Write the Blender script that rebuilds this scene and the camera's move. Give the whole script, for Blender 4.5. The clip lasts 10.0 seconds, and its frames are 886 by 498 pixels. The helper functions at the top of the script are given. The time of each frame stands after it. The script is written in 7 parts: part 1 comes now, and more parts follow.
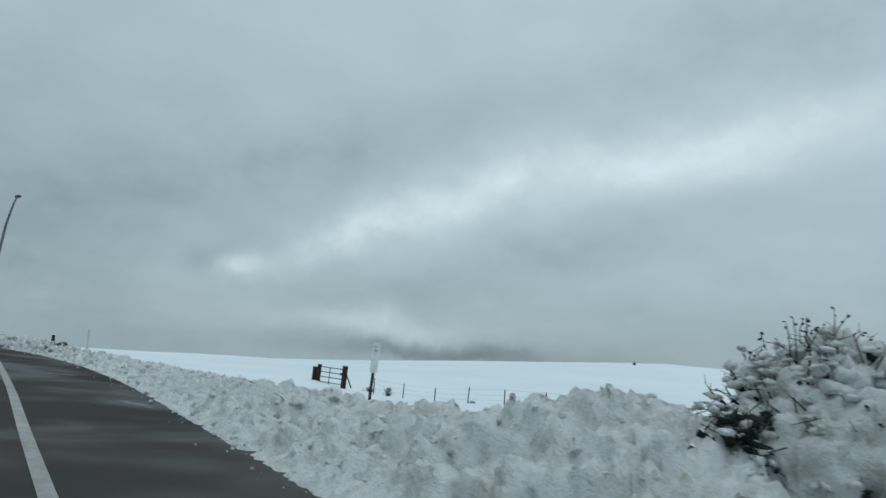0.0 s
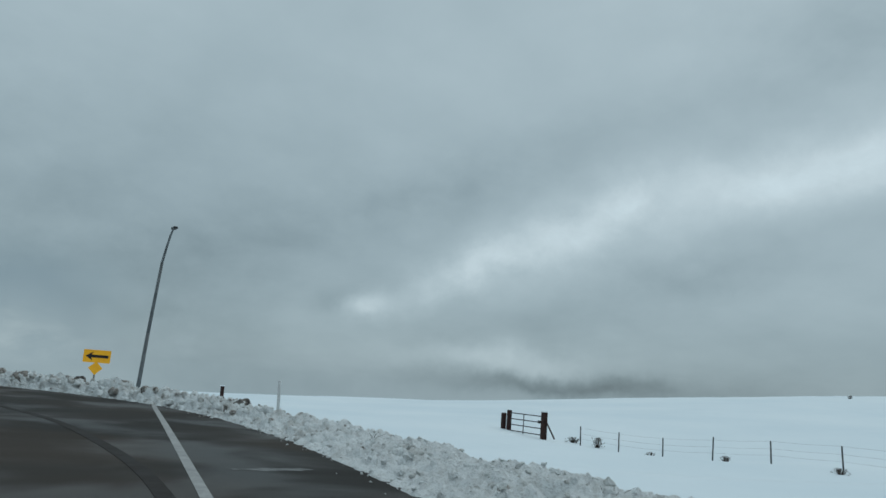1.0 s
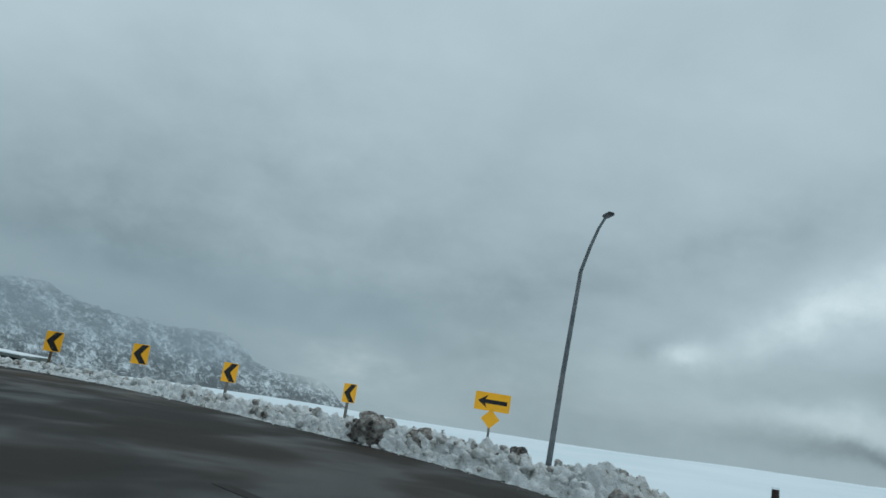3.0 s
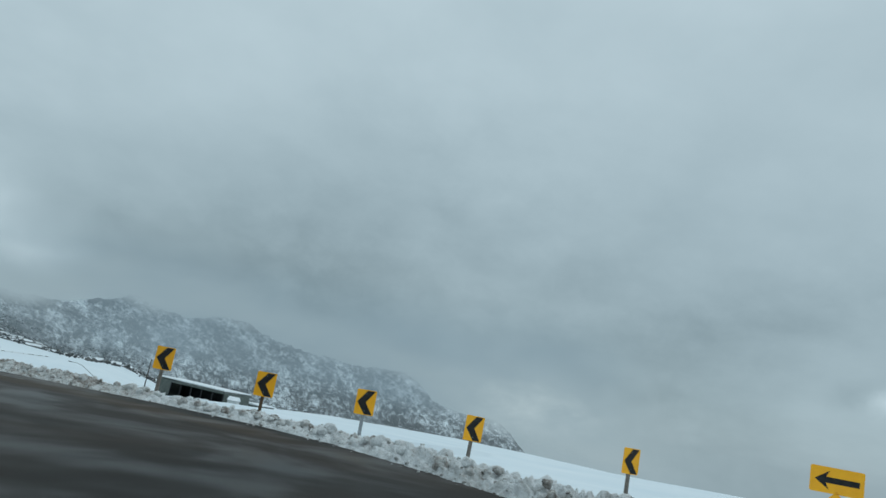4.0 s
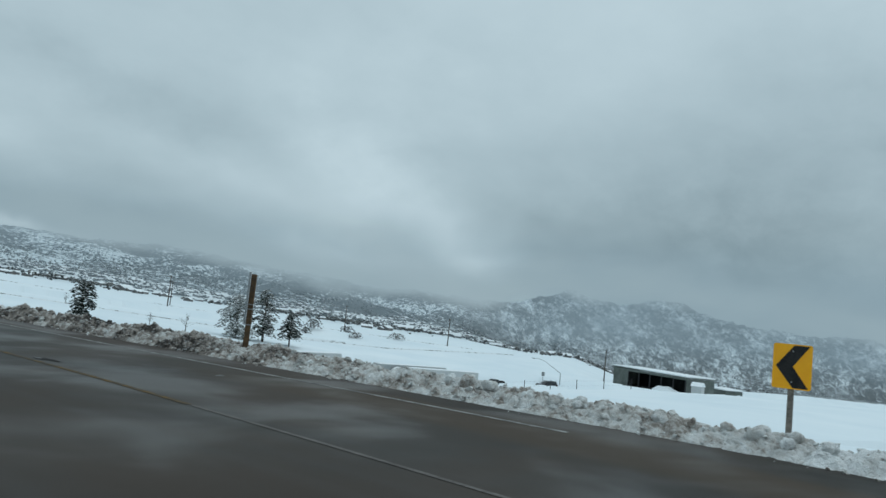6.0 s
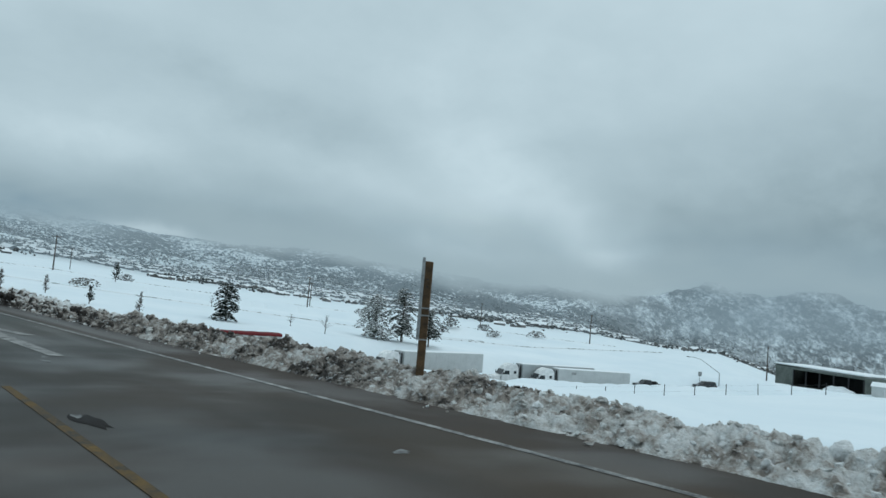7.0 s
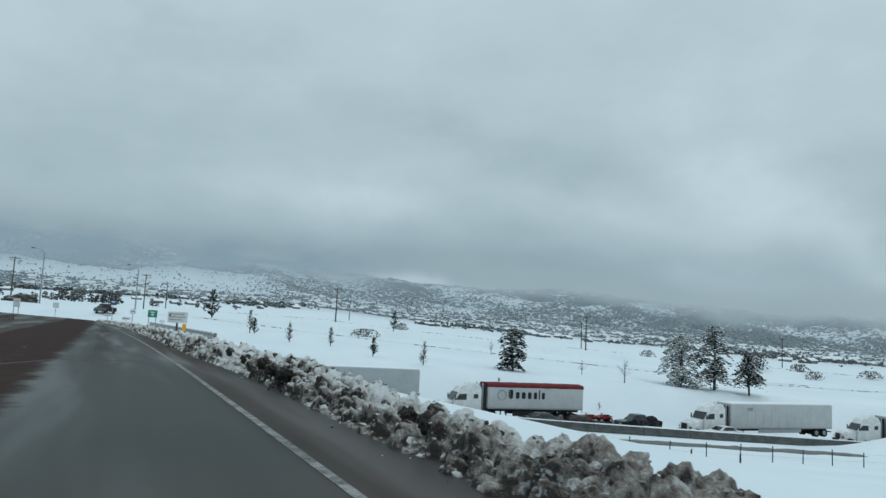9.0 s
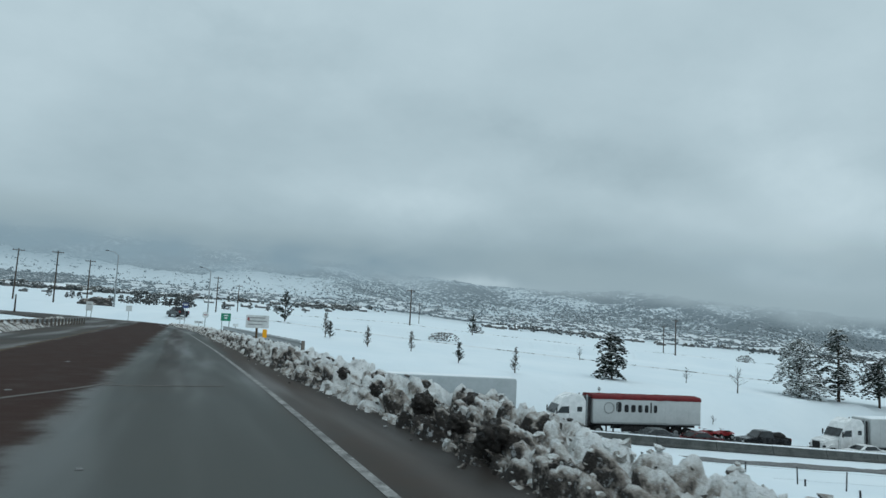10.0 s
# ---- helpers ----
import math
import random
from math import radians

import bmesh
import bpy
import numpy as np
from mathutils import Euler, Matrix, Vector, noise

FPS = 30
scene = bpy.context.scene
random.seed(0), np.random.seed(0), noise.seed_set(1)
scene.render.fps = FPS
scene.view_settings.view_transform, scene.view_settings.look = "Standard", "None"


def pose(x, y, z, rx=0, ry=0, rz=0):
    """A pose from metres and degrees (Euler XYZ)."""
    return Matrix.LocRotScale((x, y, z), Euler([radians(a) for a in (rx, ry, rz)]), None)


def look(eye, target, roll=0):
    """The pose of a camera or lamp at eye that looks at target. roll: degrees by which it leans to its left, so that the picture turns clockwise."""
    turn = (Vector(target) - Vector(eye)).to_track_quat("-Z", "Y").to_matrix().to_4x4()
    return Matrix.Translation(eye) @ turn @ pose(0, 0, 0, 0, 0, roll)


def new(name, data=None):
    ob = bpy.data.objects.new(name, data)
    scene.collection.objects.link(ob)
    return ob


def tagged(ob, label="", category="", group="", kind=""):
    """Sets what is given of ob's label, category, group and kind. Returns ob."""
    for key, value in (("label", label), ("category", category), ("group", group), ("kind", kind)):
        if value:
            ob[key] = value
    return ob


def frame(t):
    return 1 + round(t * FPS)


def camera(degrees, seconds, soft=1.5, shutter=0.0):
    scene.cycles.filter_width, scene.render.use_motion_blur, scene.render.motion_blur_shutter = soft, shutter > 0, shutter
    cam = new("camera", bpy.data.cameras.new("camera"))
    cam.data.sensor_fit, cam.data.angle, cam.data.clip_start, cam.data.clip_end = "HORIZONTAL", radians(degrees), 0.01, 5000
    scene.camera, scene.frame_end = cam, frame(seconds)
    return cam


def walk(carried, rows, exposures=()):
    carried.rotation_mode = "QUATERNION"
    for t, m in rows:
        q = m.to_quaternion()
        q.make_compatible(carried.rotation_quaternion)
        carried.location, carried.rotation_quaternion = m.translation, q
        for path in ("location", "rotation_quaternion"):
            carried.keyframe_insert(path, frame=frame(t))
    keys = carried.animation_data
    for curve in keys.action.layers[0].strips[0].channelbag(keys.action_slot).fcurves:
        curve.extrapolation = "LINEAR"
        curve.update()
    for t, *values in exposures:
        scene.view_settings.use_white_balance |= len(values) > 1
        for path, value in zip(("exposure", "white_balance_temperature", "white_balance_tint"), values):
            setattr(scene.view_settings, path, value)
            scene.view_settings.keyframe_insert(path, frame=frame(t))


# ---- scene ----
cam = camera(61.42, 10.0, soft=1.5, shutter=0.06)
# seconds, eye, yaw, pitch, lean to the left
PATH = [
    (0, (-54.859, -39.332, 1.404), -132.217, 8.431, 5.877),
    (0.5, (-49.645, -40.208, 1.419), -126.140, 9.720, 4.942),
    (1, (-44.460, -41.146, 1.478), -122.692, 10.216, 4.479),
    (1.5, (-39.161, -42.000, 1.537), -120.553, 10.408, 5.226),
    (2, (-34.661, -42.152, 1.502), -115.581, 10.651, 7.593),
    (2.5, (-30.491, -41.860, 1.524), -106.127, 10.739, 9.522),
    (3, (-26.601, -41.054, 1.535), -98.259, 10.809, 9.226),
    (3.2, (-25.097, -40.613, 1.545), -95.514, 10.937, 9.580),
    (4.3, (-17.148, -37.362, 1.549), -79.353, 11.203, 11.144),
    (4.5, (-15.972, -36.831, 1.545), -75.602, 10.606, 11.123),
    (5, (-13.261, -35.116, 1.518), -66.430, 8.206, 9.333),
    (5.5, (-10.780, -32.759, 1.475), -58.827, 6.515, 7.090),
    (6.8, (-4.999, -25.227, 1.417), -45.277, 4.516, 5.307),
    (7, (-4.253, -23.891, 1.429), -43.219, 4.347, 5.037),
    (7.5, (-2.744, -20.434, 1.380), -37.989, 4.500, 4.783),
    (8, (-1.601, -16.619, 1.426), -32.204, 4.862, 3.768),
    (8.5, (-0.672, -12.300, 1.440), -26.930, 5.690, 2.650),
    (9, (-0.232, -8.450, 1.484), -23.863, 6.091, 2.835),
    (9.5, (-0.043, -4.245, 1.488), -21.810, 5.700, 3.015),
    (10, (0.000, 0.000, 1.501), -18.956, 6.056, 2.816),
]


def ahead(yaw, pitch):
    a, b = radians(yaw), radians(pitch)
    return Vector((-math.sin(a) * math.cos(b), math.cos(a) * math.cos(b), math.sin(b)))


walk(cam, [(t, look(e, Vector(e) + 10 * ahead(yaw, pitch), lean)) for t, e, yaw, pitch, lean in PATH],
     exposures=[(0.0, -0.12), (0.5, -0.28), (1.5, -0.30), (3.0, -0.12), (4.5, -0.10), (5.5, -0.08), (7.0, 0.06), (8.5, 0.0), (10.0, -0.02)])

# ---- light: a thick cover of cloud, brighter overhead ----
SUN_AZ, SUN_EL = 150.0, 52.0


# bearing, height, half width, half height in degrees, how much lighter or darker the cover is there, and its slant
CLOUDS = [(126.0, 9.2, 5.0, 1.35, 0.17, 24), (134.8, 13.2, 4.5, 1.7, 0.11, 30), (130, 11, 13, 3.2, 0.06, 24), (149, 16.4, 8, 2.0, 0.16, 10), (117.2, 5.35, 1.6, 0.75, 0.16, 24), (159.5, 18.8, 6, 2, 0.11, 12),
          (115.2, 5.2, 1.6, 0.9, -0.05, 0), (128, 2.2, 6, 0.9, 0.12, 0), (133.5, 0.6, 9, 0.75, -0.13, 0), (121, 14.5, 15, 2.4, -0.07, 18), (140, 9.0, 10, 1.9, -0.07, 16), (97, 5, 13, 7, -0.07, 0),
          (21, 3.5, 4.2, 0.6, 0.26, 0), (16, 9.6, 7, 2.0, 0.06, 0), (46, 7.6, 4.5, 2.4, 0.04, -20), (44, 4.2, 5, 1.3, 0.10, 0), (47.5, 10.5, 8, 2.6, 0.06, -30), (54, 6.2, 4.0, 1.4, 0.06, -26), (73, 6, 10, 5, -0.07, -10),
          (60.5, 7.4, 3.2, 1.8, -0.05, -30), (55.5, 4.4, 2.8, 1.1, 0.10, -20), (29, 5.0, 9, 1.2, -0.05, 0), (29, 13.5, 11, 2.2, -0.06, -14), (36, 9.2, 9, 1.5, 0.05, -12),
          (157, 25, 14, 5, -0.07, 0), (76, 9, 14, 3.5, -0.03, -6), (46, 17, 14, 6, 0.025, 0), (84, 18, 12, 6, -0.05, 0), (2, 21, 12, 5, -0.05, 0)]


def make_world():
    w = bpy.data.worlds.new("overcast_sky")
    w.use_nodes = True
    scene.world = w
    nt = w.node_tree
    nd, lk = nt.nodes, nt.links
    nd.clear()

    def math_node(op, a, b=None):
        m = nd.new("ShaderNodeMath"); m.operation = op
        for k, v in enumerate((a, b)):
            if isinstance(v, (int, float)):
                m.inputs[k].default_value = v
            elif v is not None:
                lk.new(v, m.inputs[k])
        return m.outputs[0]

    def vec_node(op, a, b=None, s=None):
        m = nd.new("ShaderNodeVectorMath"); m.operation = op
        for k, v in enumerate((a, b)):
            if isinstance(v, (tuple, Vector)):
                m.inputs[k].default_value = v
            elif v is not None:
                lk.new(v, m.inputs[k])
        if s is not None:
            if isinstance(s, (int, float)):
                m.inputs["Scale"].default_value = s
            else:
                lk.new(s, m.inputs["Scale"])
        return m.outputs["Value" if op == "DOT_PRODUCT" else "Vector"]

    def cloud_noise(vec, scale, detail, rough):
        n = nd.new("ShaderNodeTexNoise")
        n.inputs["Scale"].default_value, n.inputs["Detail"].default_value, n.inputs["Roughness"].default_value = scale, detail, rough
        lk.new(vec, n.inputs["Vector"])
        return n

    out = nd.new("ShaderNodeOutputWorld")
    way = nd.new("ShaderNodeTexCoord").outputs["Generated"]
    sep = nd.new("ShaderNodeSeparateXYZ")
    lk.new(way, sep.inputs[0])
    # a flat layer of cloud seen from below: it crowds a little towards the horizon
    flat = vec_node("SCALE", way, s=math_node("DIVIDE", 1.0, math_node("ADD", math_node("MAXIMUM", sep.outputs["Z"], 0.0), 0.42)))
    soft = vec_node("ADD", flat, (3.1, 1.7, 0.4))
    big = cloud_noise(soft, 1.15, 6.0, 0.5).outputs["Fac"]
    small = cloud_noise(vec_node("MULTIPLY", soft, (1.0, 1.0, 1.6)), 5.5, 6.0, 0.55).outputs["Fac"]
    tone = math_node("ADD", math_node("MULTIPLY", math_node("SUBTRACT", big, 0.5), 0.36), math_node("MULTIPLY", math_node("SUBTRACT", small, 0.5), 0.09))
    warp = vec_node("SCALE", vec_node("SUBTRACT", cloud_noise(way, 9.0, 5.0, 0.6).outputs["Color"], (0.5, 0.5, 0.5)), s=0.06)
    bent = vec_node("ADD", way, warp)
    patches = 0.0
    for az, el, wa, we, amp, slant in CLOUDS:
        a, e = radians(az), radians(el)
        mid = Vector((math.sin(a) * math.cos(e), math.cos(a) * math.cos(e), math.sin(e)))
        across = Vector((math.cos(a), -math.sin(a), 0.0))
        rise = across.cross(mid)
        c, d = math.cos(radians(slant)), math.sin(radians(slant))
        across, rise = c * across + d * rise, c * rise - d * across
        u = vec_node("DOT_PRODUCT", bent, across / math.sin(radians(wa)))
        v = math_node("SUBTRACT", vec_node("DOT_PRODUCT", bent, rise / math.sin(radians(we))), 0.0)
        r2 = math_node("ADD", math_node("MULTIPLY", u, u), math_node("MULTIPLY", v, v))
        lobe = math_node("EXPONENT", math_node("MULTIPLY", r2, -0.8))
        lobe = math_node("MULTIPLY", lobe, math_node("GREATER_THAN", vec_node("DOT_PRODUCT", way, mid), 0.0))
        patches = math_node("ADD", patches, math_node("MULTIPLY", lobe, amp))
    puff = cloud_noise(vec_node("MULTIPLY", bent, (1.0, 1.0, 1.5)), 13.0, 6.0, 0.55).outputs["Fac"]
    tone = math_node("ADD", tone, math_node("MULTIPLY", patches, math_node("ADD", 0.12, math_node("MULTIPLY", puff, 2.3))))
    grad = nd.new("ShaderNodeMapRange")
    grad.inputs["From Min"].default_value, grad.inputs["From Max"].default_value = 0.0, 0.42
    grad.inputs["To Min"].default_value, grad.inputs["To Max"].default_value = 0.45, 0.62
    lk.new(sep.outputs["Z"], grad.inputs["Value"])
    lum = math_node("MAXIMUM", math_node("ADD", grad.outputs[0], tone), 0.2)
    # overhead an overcast sky is brighter still
    high = nd.new("ShaderNodeMapRange")
    high.inputs["From Min"].default_value, high.inputs["From Max"].default_value = 0.5, 1.0
    high.inputs["To Min"].default_value, high.inputs["To Max"].default_value = 1.0, 1.55
    lk.new(sep.outputs["Z"], high.inputs["Value"])
    lum = math_node("MULTIPLY", lum, high.outputs[0])
    hue = nd.new("ShaderNodeMapRange"); hue.data_type = "FLOAT_VECTOR"
    hue.inputs["From Min"].default_value, hue.inputs["From Max"].default_value = (0.25,) * 3, (0.75,) * 3
    hue.inputs["To Min"].default_value, hue.inputs["To Max"].default_value = (0.715, 1.0, 1.13), (0.815, 1.0, 1.08)
    cmb = nd.new("ShaderNodeCombineXYZ")
    for k in range(3):
        lk.new(lum, cmb.inputs[k])
    lk.new(cmb.outputs[0], hue.inputs["Vector"])
    col = vec_node("SCALE", hue.outputs["Vector"], s=lum)
    bgc = nd.new("ShaderNodeBackground"); bgc.inputs["Strength"].default_value = 0.98
    lk.new(col, bgc.inputs["Color"])
    sky = nd.new("ShaderNodeTexSky"); sky.sky_type = "NISHITA"; sky.sun_disc = False
    sky.sun_elevation, sky.sun_rotation = radians(SUN_EL), radians(SUN_AZ)
    bgs = nd.new("ShaderNodeBackground"); bgs.inputs["Strength"].default_value = 0.004
    lk.new(sky.outputs[0], bgs.inputs["Color"])
    sh = nd.new("ShaderNodeAddShader")
    lk.new(bgc.outputs[0], sh.inputs[0]); lk.new(bgs.outputs[0], sh.inputs[1])
    lk.new(sh.outputs[0], out.inputs["Surface"])


make_world()
sun = new("sun", bpy.data.lights.new("sun", "SUN"))
sun.data.energy, sun.data.angle, sun.data.color = 0.3, radians(25), (1.0, 0.97, 0.93)
sa, se = radians(SUN_AZ), radians(SUN_EL)
sun.matrix_world = look((0, 0, 60), Vector((0, 0, 60)) - Vector((math.sin(sa) * math.cos(se), math.cos(sa) * math.cos(se), math.sin(se))))


# ---- materials ----
def mat_new(name):
    m = bpy.data.materials.new(name)
    m.use_nodes = True
    nt = m.node_tree
    return m, nt, nt.nodes["Principled BSDF"]


def tex_coord(nt, scale=(1, 1, 1), kind="Object"):
    tc = nt.nodes.new("ShaderNodeTexCoord")
    mp = nt.nodes.new("ShaderNodeMapping")
    mp.inputs["Scale"].default_value = scale
    nt.links.new(tc.outputs[kind], mp.inputs[0])
    return mp.outputs[0]


def noise_tex(nt, vec, scale, detail=4.0, rough=0.55, distort=0.0):
    n = nt.nodes.new("ShaderNodeTexNoise")
    n.inputs["Scale"].default_value, n.inputs["Detail"].default_value = scale, detail
    n.inputs["Roughness"].default_value, n.inputs["Distortion"].default_value = rough, distort
    if vec is not None:
        nt.links.new(vec, n.inputs["Vector"])
    return n.outputs["Fac"]


def ramp(nt, fac, stops):
    r = nt.nodes.new("ShaderNodeValToRGB")
    el = r.color_ramp.elements
    for k, (p, c) in enumerate(stops):
        if k < 2:
            el[k].position, el[k].color = p, (*c, 1)
        else:
            el.new(p).color = (*c, 1)
    nt.links.new(fac, r.inputs[0])
    return r.outputs["Color"]


def mix(nt, fac, a, b):
    m = nt.nodes.new("ShaderNodeMix")
    m.data_type = "RGBA"
    for val, sock in ((fac, m.inputs[0]), (a, m.inputs[6]), (b, m.inputs[7])):
        if isinstance(val, (int, float)):
            sock.default_value = val
        elif isinstance(val, tuple):
            sock.default_value = (*val, 1)
        else:
            nt.links.new(val, sock)
    return m.outputs[2]


def maths(nt, op, a, b=None, clamp=False):
    m = nt.nodes.new("ShaderNodeMath")
    m.operation, m.use_clamp = op, clamp
    for k, val in enumerate((a, b)):
        if val is None:
            continue
        if isinstance(val, (int, float)):
            m.inputs[k].default_value = val
        else:
            nt.links.new(val, m.inputs[k])
    return m.outputs[0]


def span(nt, val, lo, hi, a=0.0, b=1.0):
    m = nt.nodes.new("ShaderNodeMapRange")
    m.interpolation_type = "SMOOTHSTEP"
    for k, v in zip(("From Min", "From Max", "To Min", "To Max"), (lo, hi, a, b)):
        m.inputs[k].default_value = v
    nt.links.new(val, m.inputs["Value"])
    return m.outputs[0]


def bump(nt, bsdf, height, strength, distance):
    b = nt.nodes.new("ShaderNodeBump")
    b.inputs["Strength"].default_value, b.inputs["Distance"].default_value = strength, distance
    nt.links.new(height, b.inputs["Height"])
    nt.links.new(b.outputs[0], bsdf.inputs["Normal"])


def surface(name, c1, c2, scale=8.0, rough=0.6, metal=0.0, relief=0.0, kind="Object", spread=0.12):
    """A painted, wooden, metal or cloth surface with uneven tone at two scales."""
    m, nt, b = mat_new(name)
    v = tex_coord(nt, kind=kind)
    n1, n2 = noise_tex(nt, v, scale, 5), noise_tex(nt, v, scale * 7.3, 3)
    f = maths(nt, "ADD", maths(nt, "MULTIPLY", n1, 0.65), maths(nt, "MULTIPLY", n2, 0.35))
    nt.links.new(ramp(nt, f, [(0.5 - spread, c1), (0.5 + spread, c2)]), b.inputs["Base Color"])
    nt.links.new(span(nt, n1, 0.3, 0.7, max(0.05, rough - 0.12), min(1.0, rough + 0.12)), b.inputs["Roughness"])
    b.inputs["Metallic"].default_value = metal
    b.inputs["Specular IOR Level"].default_value = 0.5 if rough < 0.45 else 0.2
    if relief:
        bump(nt, b, n2, 0.5, relief)
    return m


def road_surface():
    m, nt, b = mat_new("wet_asphalt")
    v = tex_coord(nt)
    sep = nt.nodes.new("ShaderNodeSeparateXYZ")
    nt.links.new(v, sep.inputs[0])
    grain = noise_tex(nt, v, 55.0, 3, 0.7)
    blot = noise_tex(nt, v, 0.22, 3, 0.5, 0.2)
    fleck = noise_tex(nt, v, 6.0, 5, 0.7)
    st = tex_coord(nt, (1.5, 0.05, 1.0))
    streak = noise_tex(nt, st, 1.0, 4, 0.55, 0.2)
    base = ramp(nt, blot, [(0.32, (0.016, 0.014, 0.012)), (0.52, (0.030, 0.028, 0.025)), (0.70, (0.052, 0.049, 0.045))])
    base = mix(nt, span(nt, grain, 0.35, 0.75, 0.0, 0.35), base, (0.064, 0.061, 0.056))
    base = mix(nt, span(nt, fleck, 0.55, 0.72, 0.0, 0.20), base, (0.016, 0.016, 0.016))
    # brown film of grit and meltwater in broad patches
    base = mix(nt, span(nt, noise_tex(nt, v, 0.16, 4, 0.6, 0.5), 0.38, 0.62, 0.0, 0.68), base, (0.052, 0.035, 0.024))
    # the asphalt of the bend is darker
    base = mix(nt, maths(nt, "MULTIPLY", span(nt, sep.outputs["Y"], -32.0, -22.0, 1.0, 0.1), span(nt, sep.outputs["X"], -33.0, -23.0, 0.24, 0.50)), base, (0.012, 0.0105, 0.009))
    # slush and grit streaks along the lane
    base = mix(nt, span(nt, streak, 0.48, 0.75, 0.0, 0.16), base, (0.075, 0.080, 0.082))
    # the straight lane is scoured lighter, with a dark drip strip in its middle
    lane = maths(nt, "MULTIPLY", span(nt, sep.outputs["X"], -1.9, -1.1), span(nt, sep.outputs["X"], 1.5, 2.1, 1.0, 0.0))
    lane = maths(nt, "MULTIPLY", lane, span(nt, sep.outputs["Y"], -18.0, 6.0))
    side = maths(nt, "ABSOLUTE", maths(nt, "ADD", maths(nt, "ADD", sep.outputs["X"], 0.25), maths(nt, "MULTIPLY", maths(nt, "SUBTRACT", streak, 0.5), 0.9)))
    strip = maths(nt, "MULTIPLY", span(nt, side, 0.25, 0.6, 1.0, 0.0), span(nt, sep.outputs["Y"], 8.0, 40.0))
    lane = maths(nt, "MULTIPLY", lane, maths(nt, "SUBTRACT", 1.0, maths(nt, "MULTIPLY", strip, 0.95)))
    base = mix(nt, maths(nt, "MULTIPLY", lane, 0.72), base, (0.068, 0.077, 0.074))
    base = mix(nt, maths(nt, "MULTIPLY", strip, 0.6), base, (0.018, 0.014, 0.012))
    # red-brown sand strewn over the painted median and the shoulder
    wob = maths(nt, "MULTIPLY", maths(nt, "SUBTRACT", noise_tex(nt, v, 0.45, 5, 0.65), 0.5), 1.5)
    xs = maths(nt, "ADD", sep.outputs["X"], wob)
    sand = maths(nt, "MULTIPLY", span(nt, xs, -6.2, -5.6), span(nt, xs, -1.9, -1.3, 1.0, 0.0))
    sand = maths(nt, "MULTIPLY", sand, span(nt, maths(nt, "ADD", sep.outputs["Y"], wob), -9.0, 2.0))
    shoulder = maths(nt, "MULTIPLY", span(nt, xs, 1.7, 2.3), span(nt, sep.outputs["Y"], -26.0, -16.0))
    mott = span(nt, noise_tex(nt, v, 1.3, 6, 0.65), 0.32, 0.62)
    sand = maths(nt, "MULTIPLY", sand, maths(nt, "ADD", maths(nt, "MULTIPLY", mott, 0.22), 0.76))
    base = mix(nt, sand, base, ramp(nt, grain, [(0.3, (0.020, 0.0095, 0.0075)), (0.7, (0.052, 0.026, 0.020))]))
    base = mix(nt, maths(nt, "MULTIPLY", shoulder, maths(nt, "ADD", maths(nt, "MULTIPLY", mott, 0.4), 0.48)), base, (0.043, 0.030, 0.023))
    # brown grit swept along the outside of the bend
    bend = maths(nt, "SUBTRACT", maths(nt, "ADD", sep.outputs["X"], maths(nt, "MULTIPLY", wob, 0.5)), maths(nt, "SUBTRACT", 3.4, maths(nt, "MULTIPLY", maths(nt, "POWER", maths(nt, "MAXIMUM", maths(nt, "SUBTRACT", -21.0, sep.outputs["Y"]), 0.0), 2.0), 0.0125)))
    grit = maths(nt, "MULTIPLY", span(nt, bend, -3.4, -2.6), span(nt, bend, -1.4, -0.8, 1.0, 0.0))
    grit = maths(nt, "MULTIPLY", grit, maths(nt, "MULTIPLY", span(nt, sep.outputs["Y"], -37.0, -31.0), span(nt, sep.outputs["Y"], -22.0, -14.0, 1.0, 0.0)))
    base = mix(nt, maths(nt, "MULTIPLY", grit, 0.80), base, (0.050, 0.034, 0.021))
    # dark strip at the ridge's foot: wet grit with its contact shade painted in
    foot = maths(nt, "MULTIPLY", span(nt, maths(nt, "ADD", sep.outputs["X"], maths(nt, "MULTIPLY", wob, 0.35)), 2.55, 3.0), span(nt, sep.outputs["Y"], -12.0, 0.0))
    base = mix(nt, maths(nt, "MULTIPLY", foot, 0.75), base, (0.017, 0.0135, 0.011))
    nt.links.new(base, b.inputs["Base Color"])
    # damp patches, drawn out along the lane on the straight
    round_wet, long_wet = noise_tex(nt, v, 0.30, 3, 0.5, 0.3), noise_tex(nt, tex_coord(nt, (0.55, 0.04, 1.0)), 1.0, 3, 0.5, 0.2)
    straight = span(nt, sep.outputs["Y"], -14.0, -2.0)
    wet = maths(nt, "ADD", maths(nt, "MULTIPLY", round_wet, maths(nt, "SUBTRACT", 1.0, straight)), maths(nt, "MULTIPLY", long_wet, straight))
    wet = span(nt, wet, 0.35, 0.70)
    wet = maths(nt, "MULTIPLY", wet, maths(nt, "SUBTRACT", 1.0, sand))
    nt.links.new(span(nt, wet, 0.0, 1.0, 0.80, 0.42), b.inputs["Roughness"])
    nt.links.new(maths(nt, "MULTIPLY", span(nt, sand, 0.0, 1.0, 0.26, 0.06), span(nt, sep.outputs["Y"], -32.0, -26.0, 0.6, 1.0)), b.inputs["Specular IOR Level"])
    bump(nt, b, maths(nt, "ADD", grain, maths(nt, "MULTIPLY", fleck, 0.6)), 0.4, 0.007)
    return m


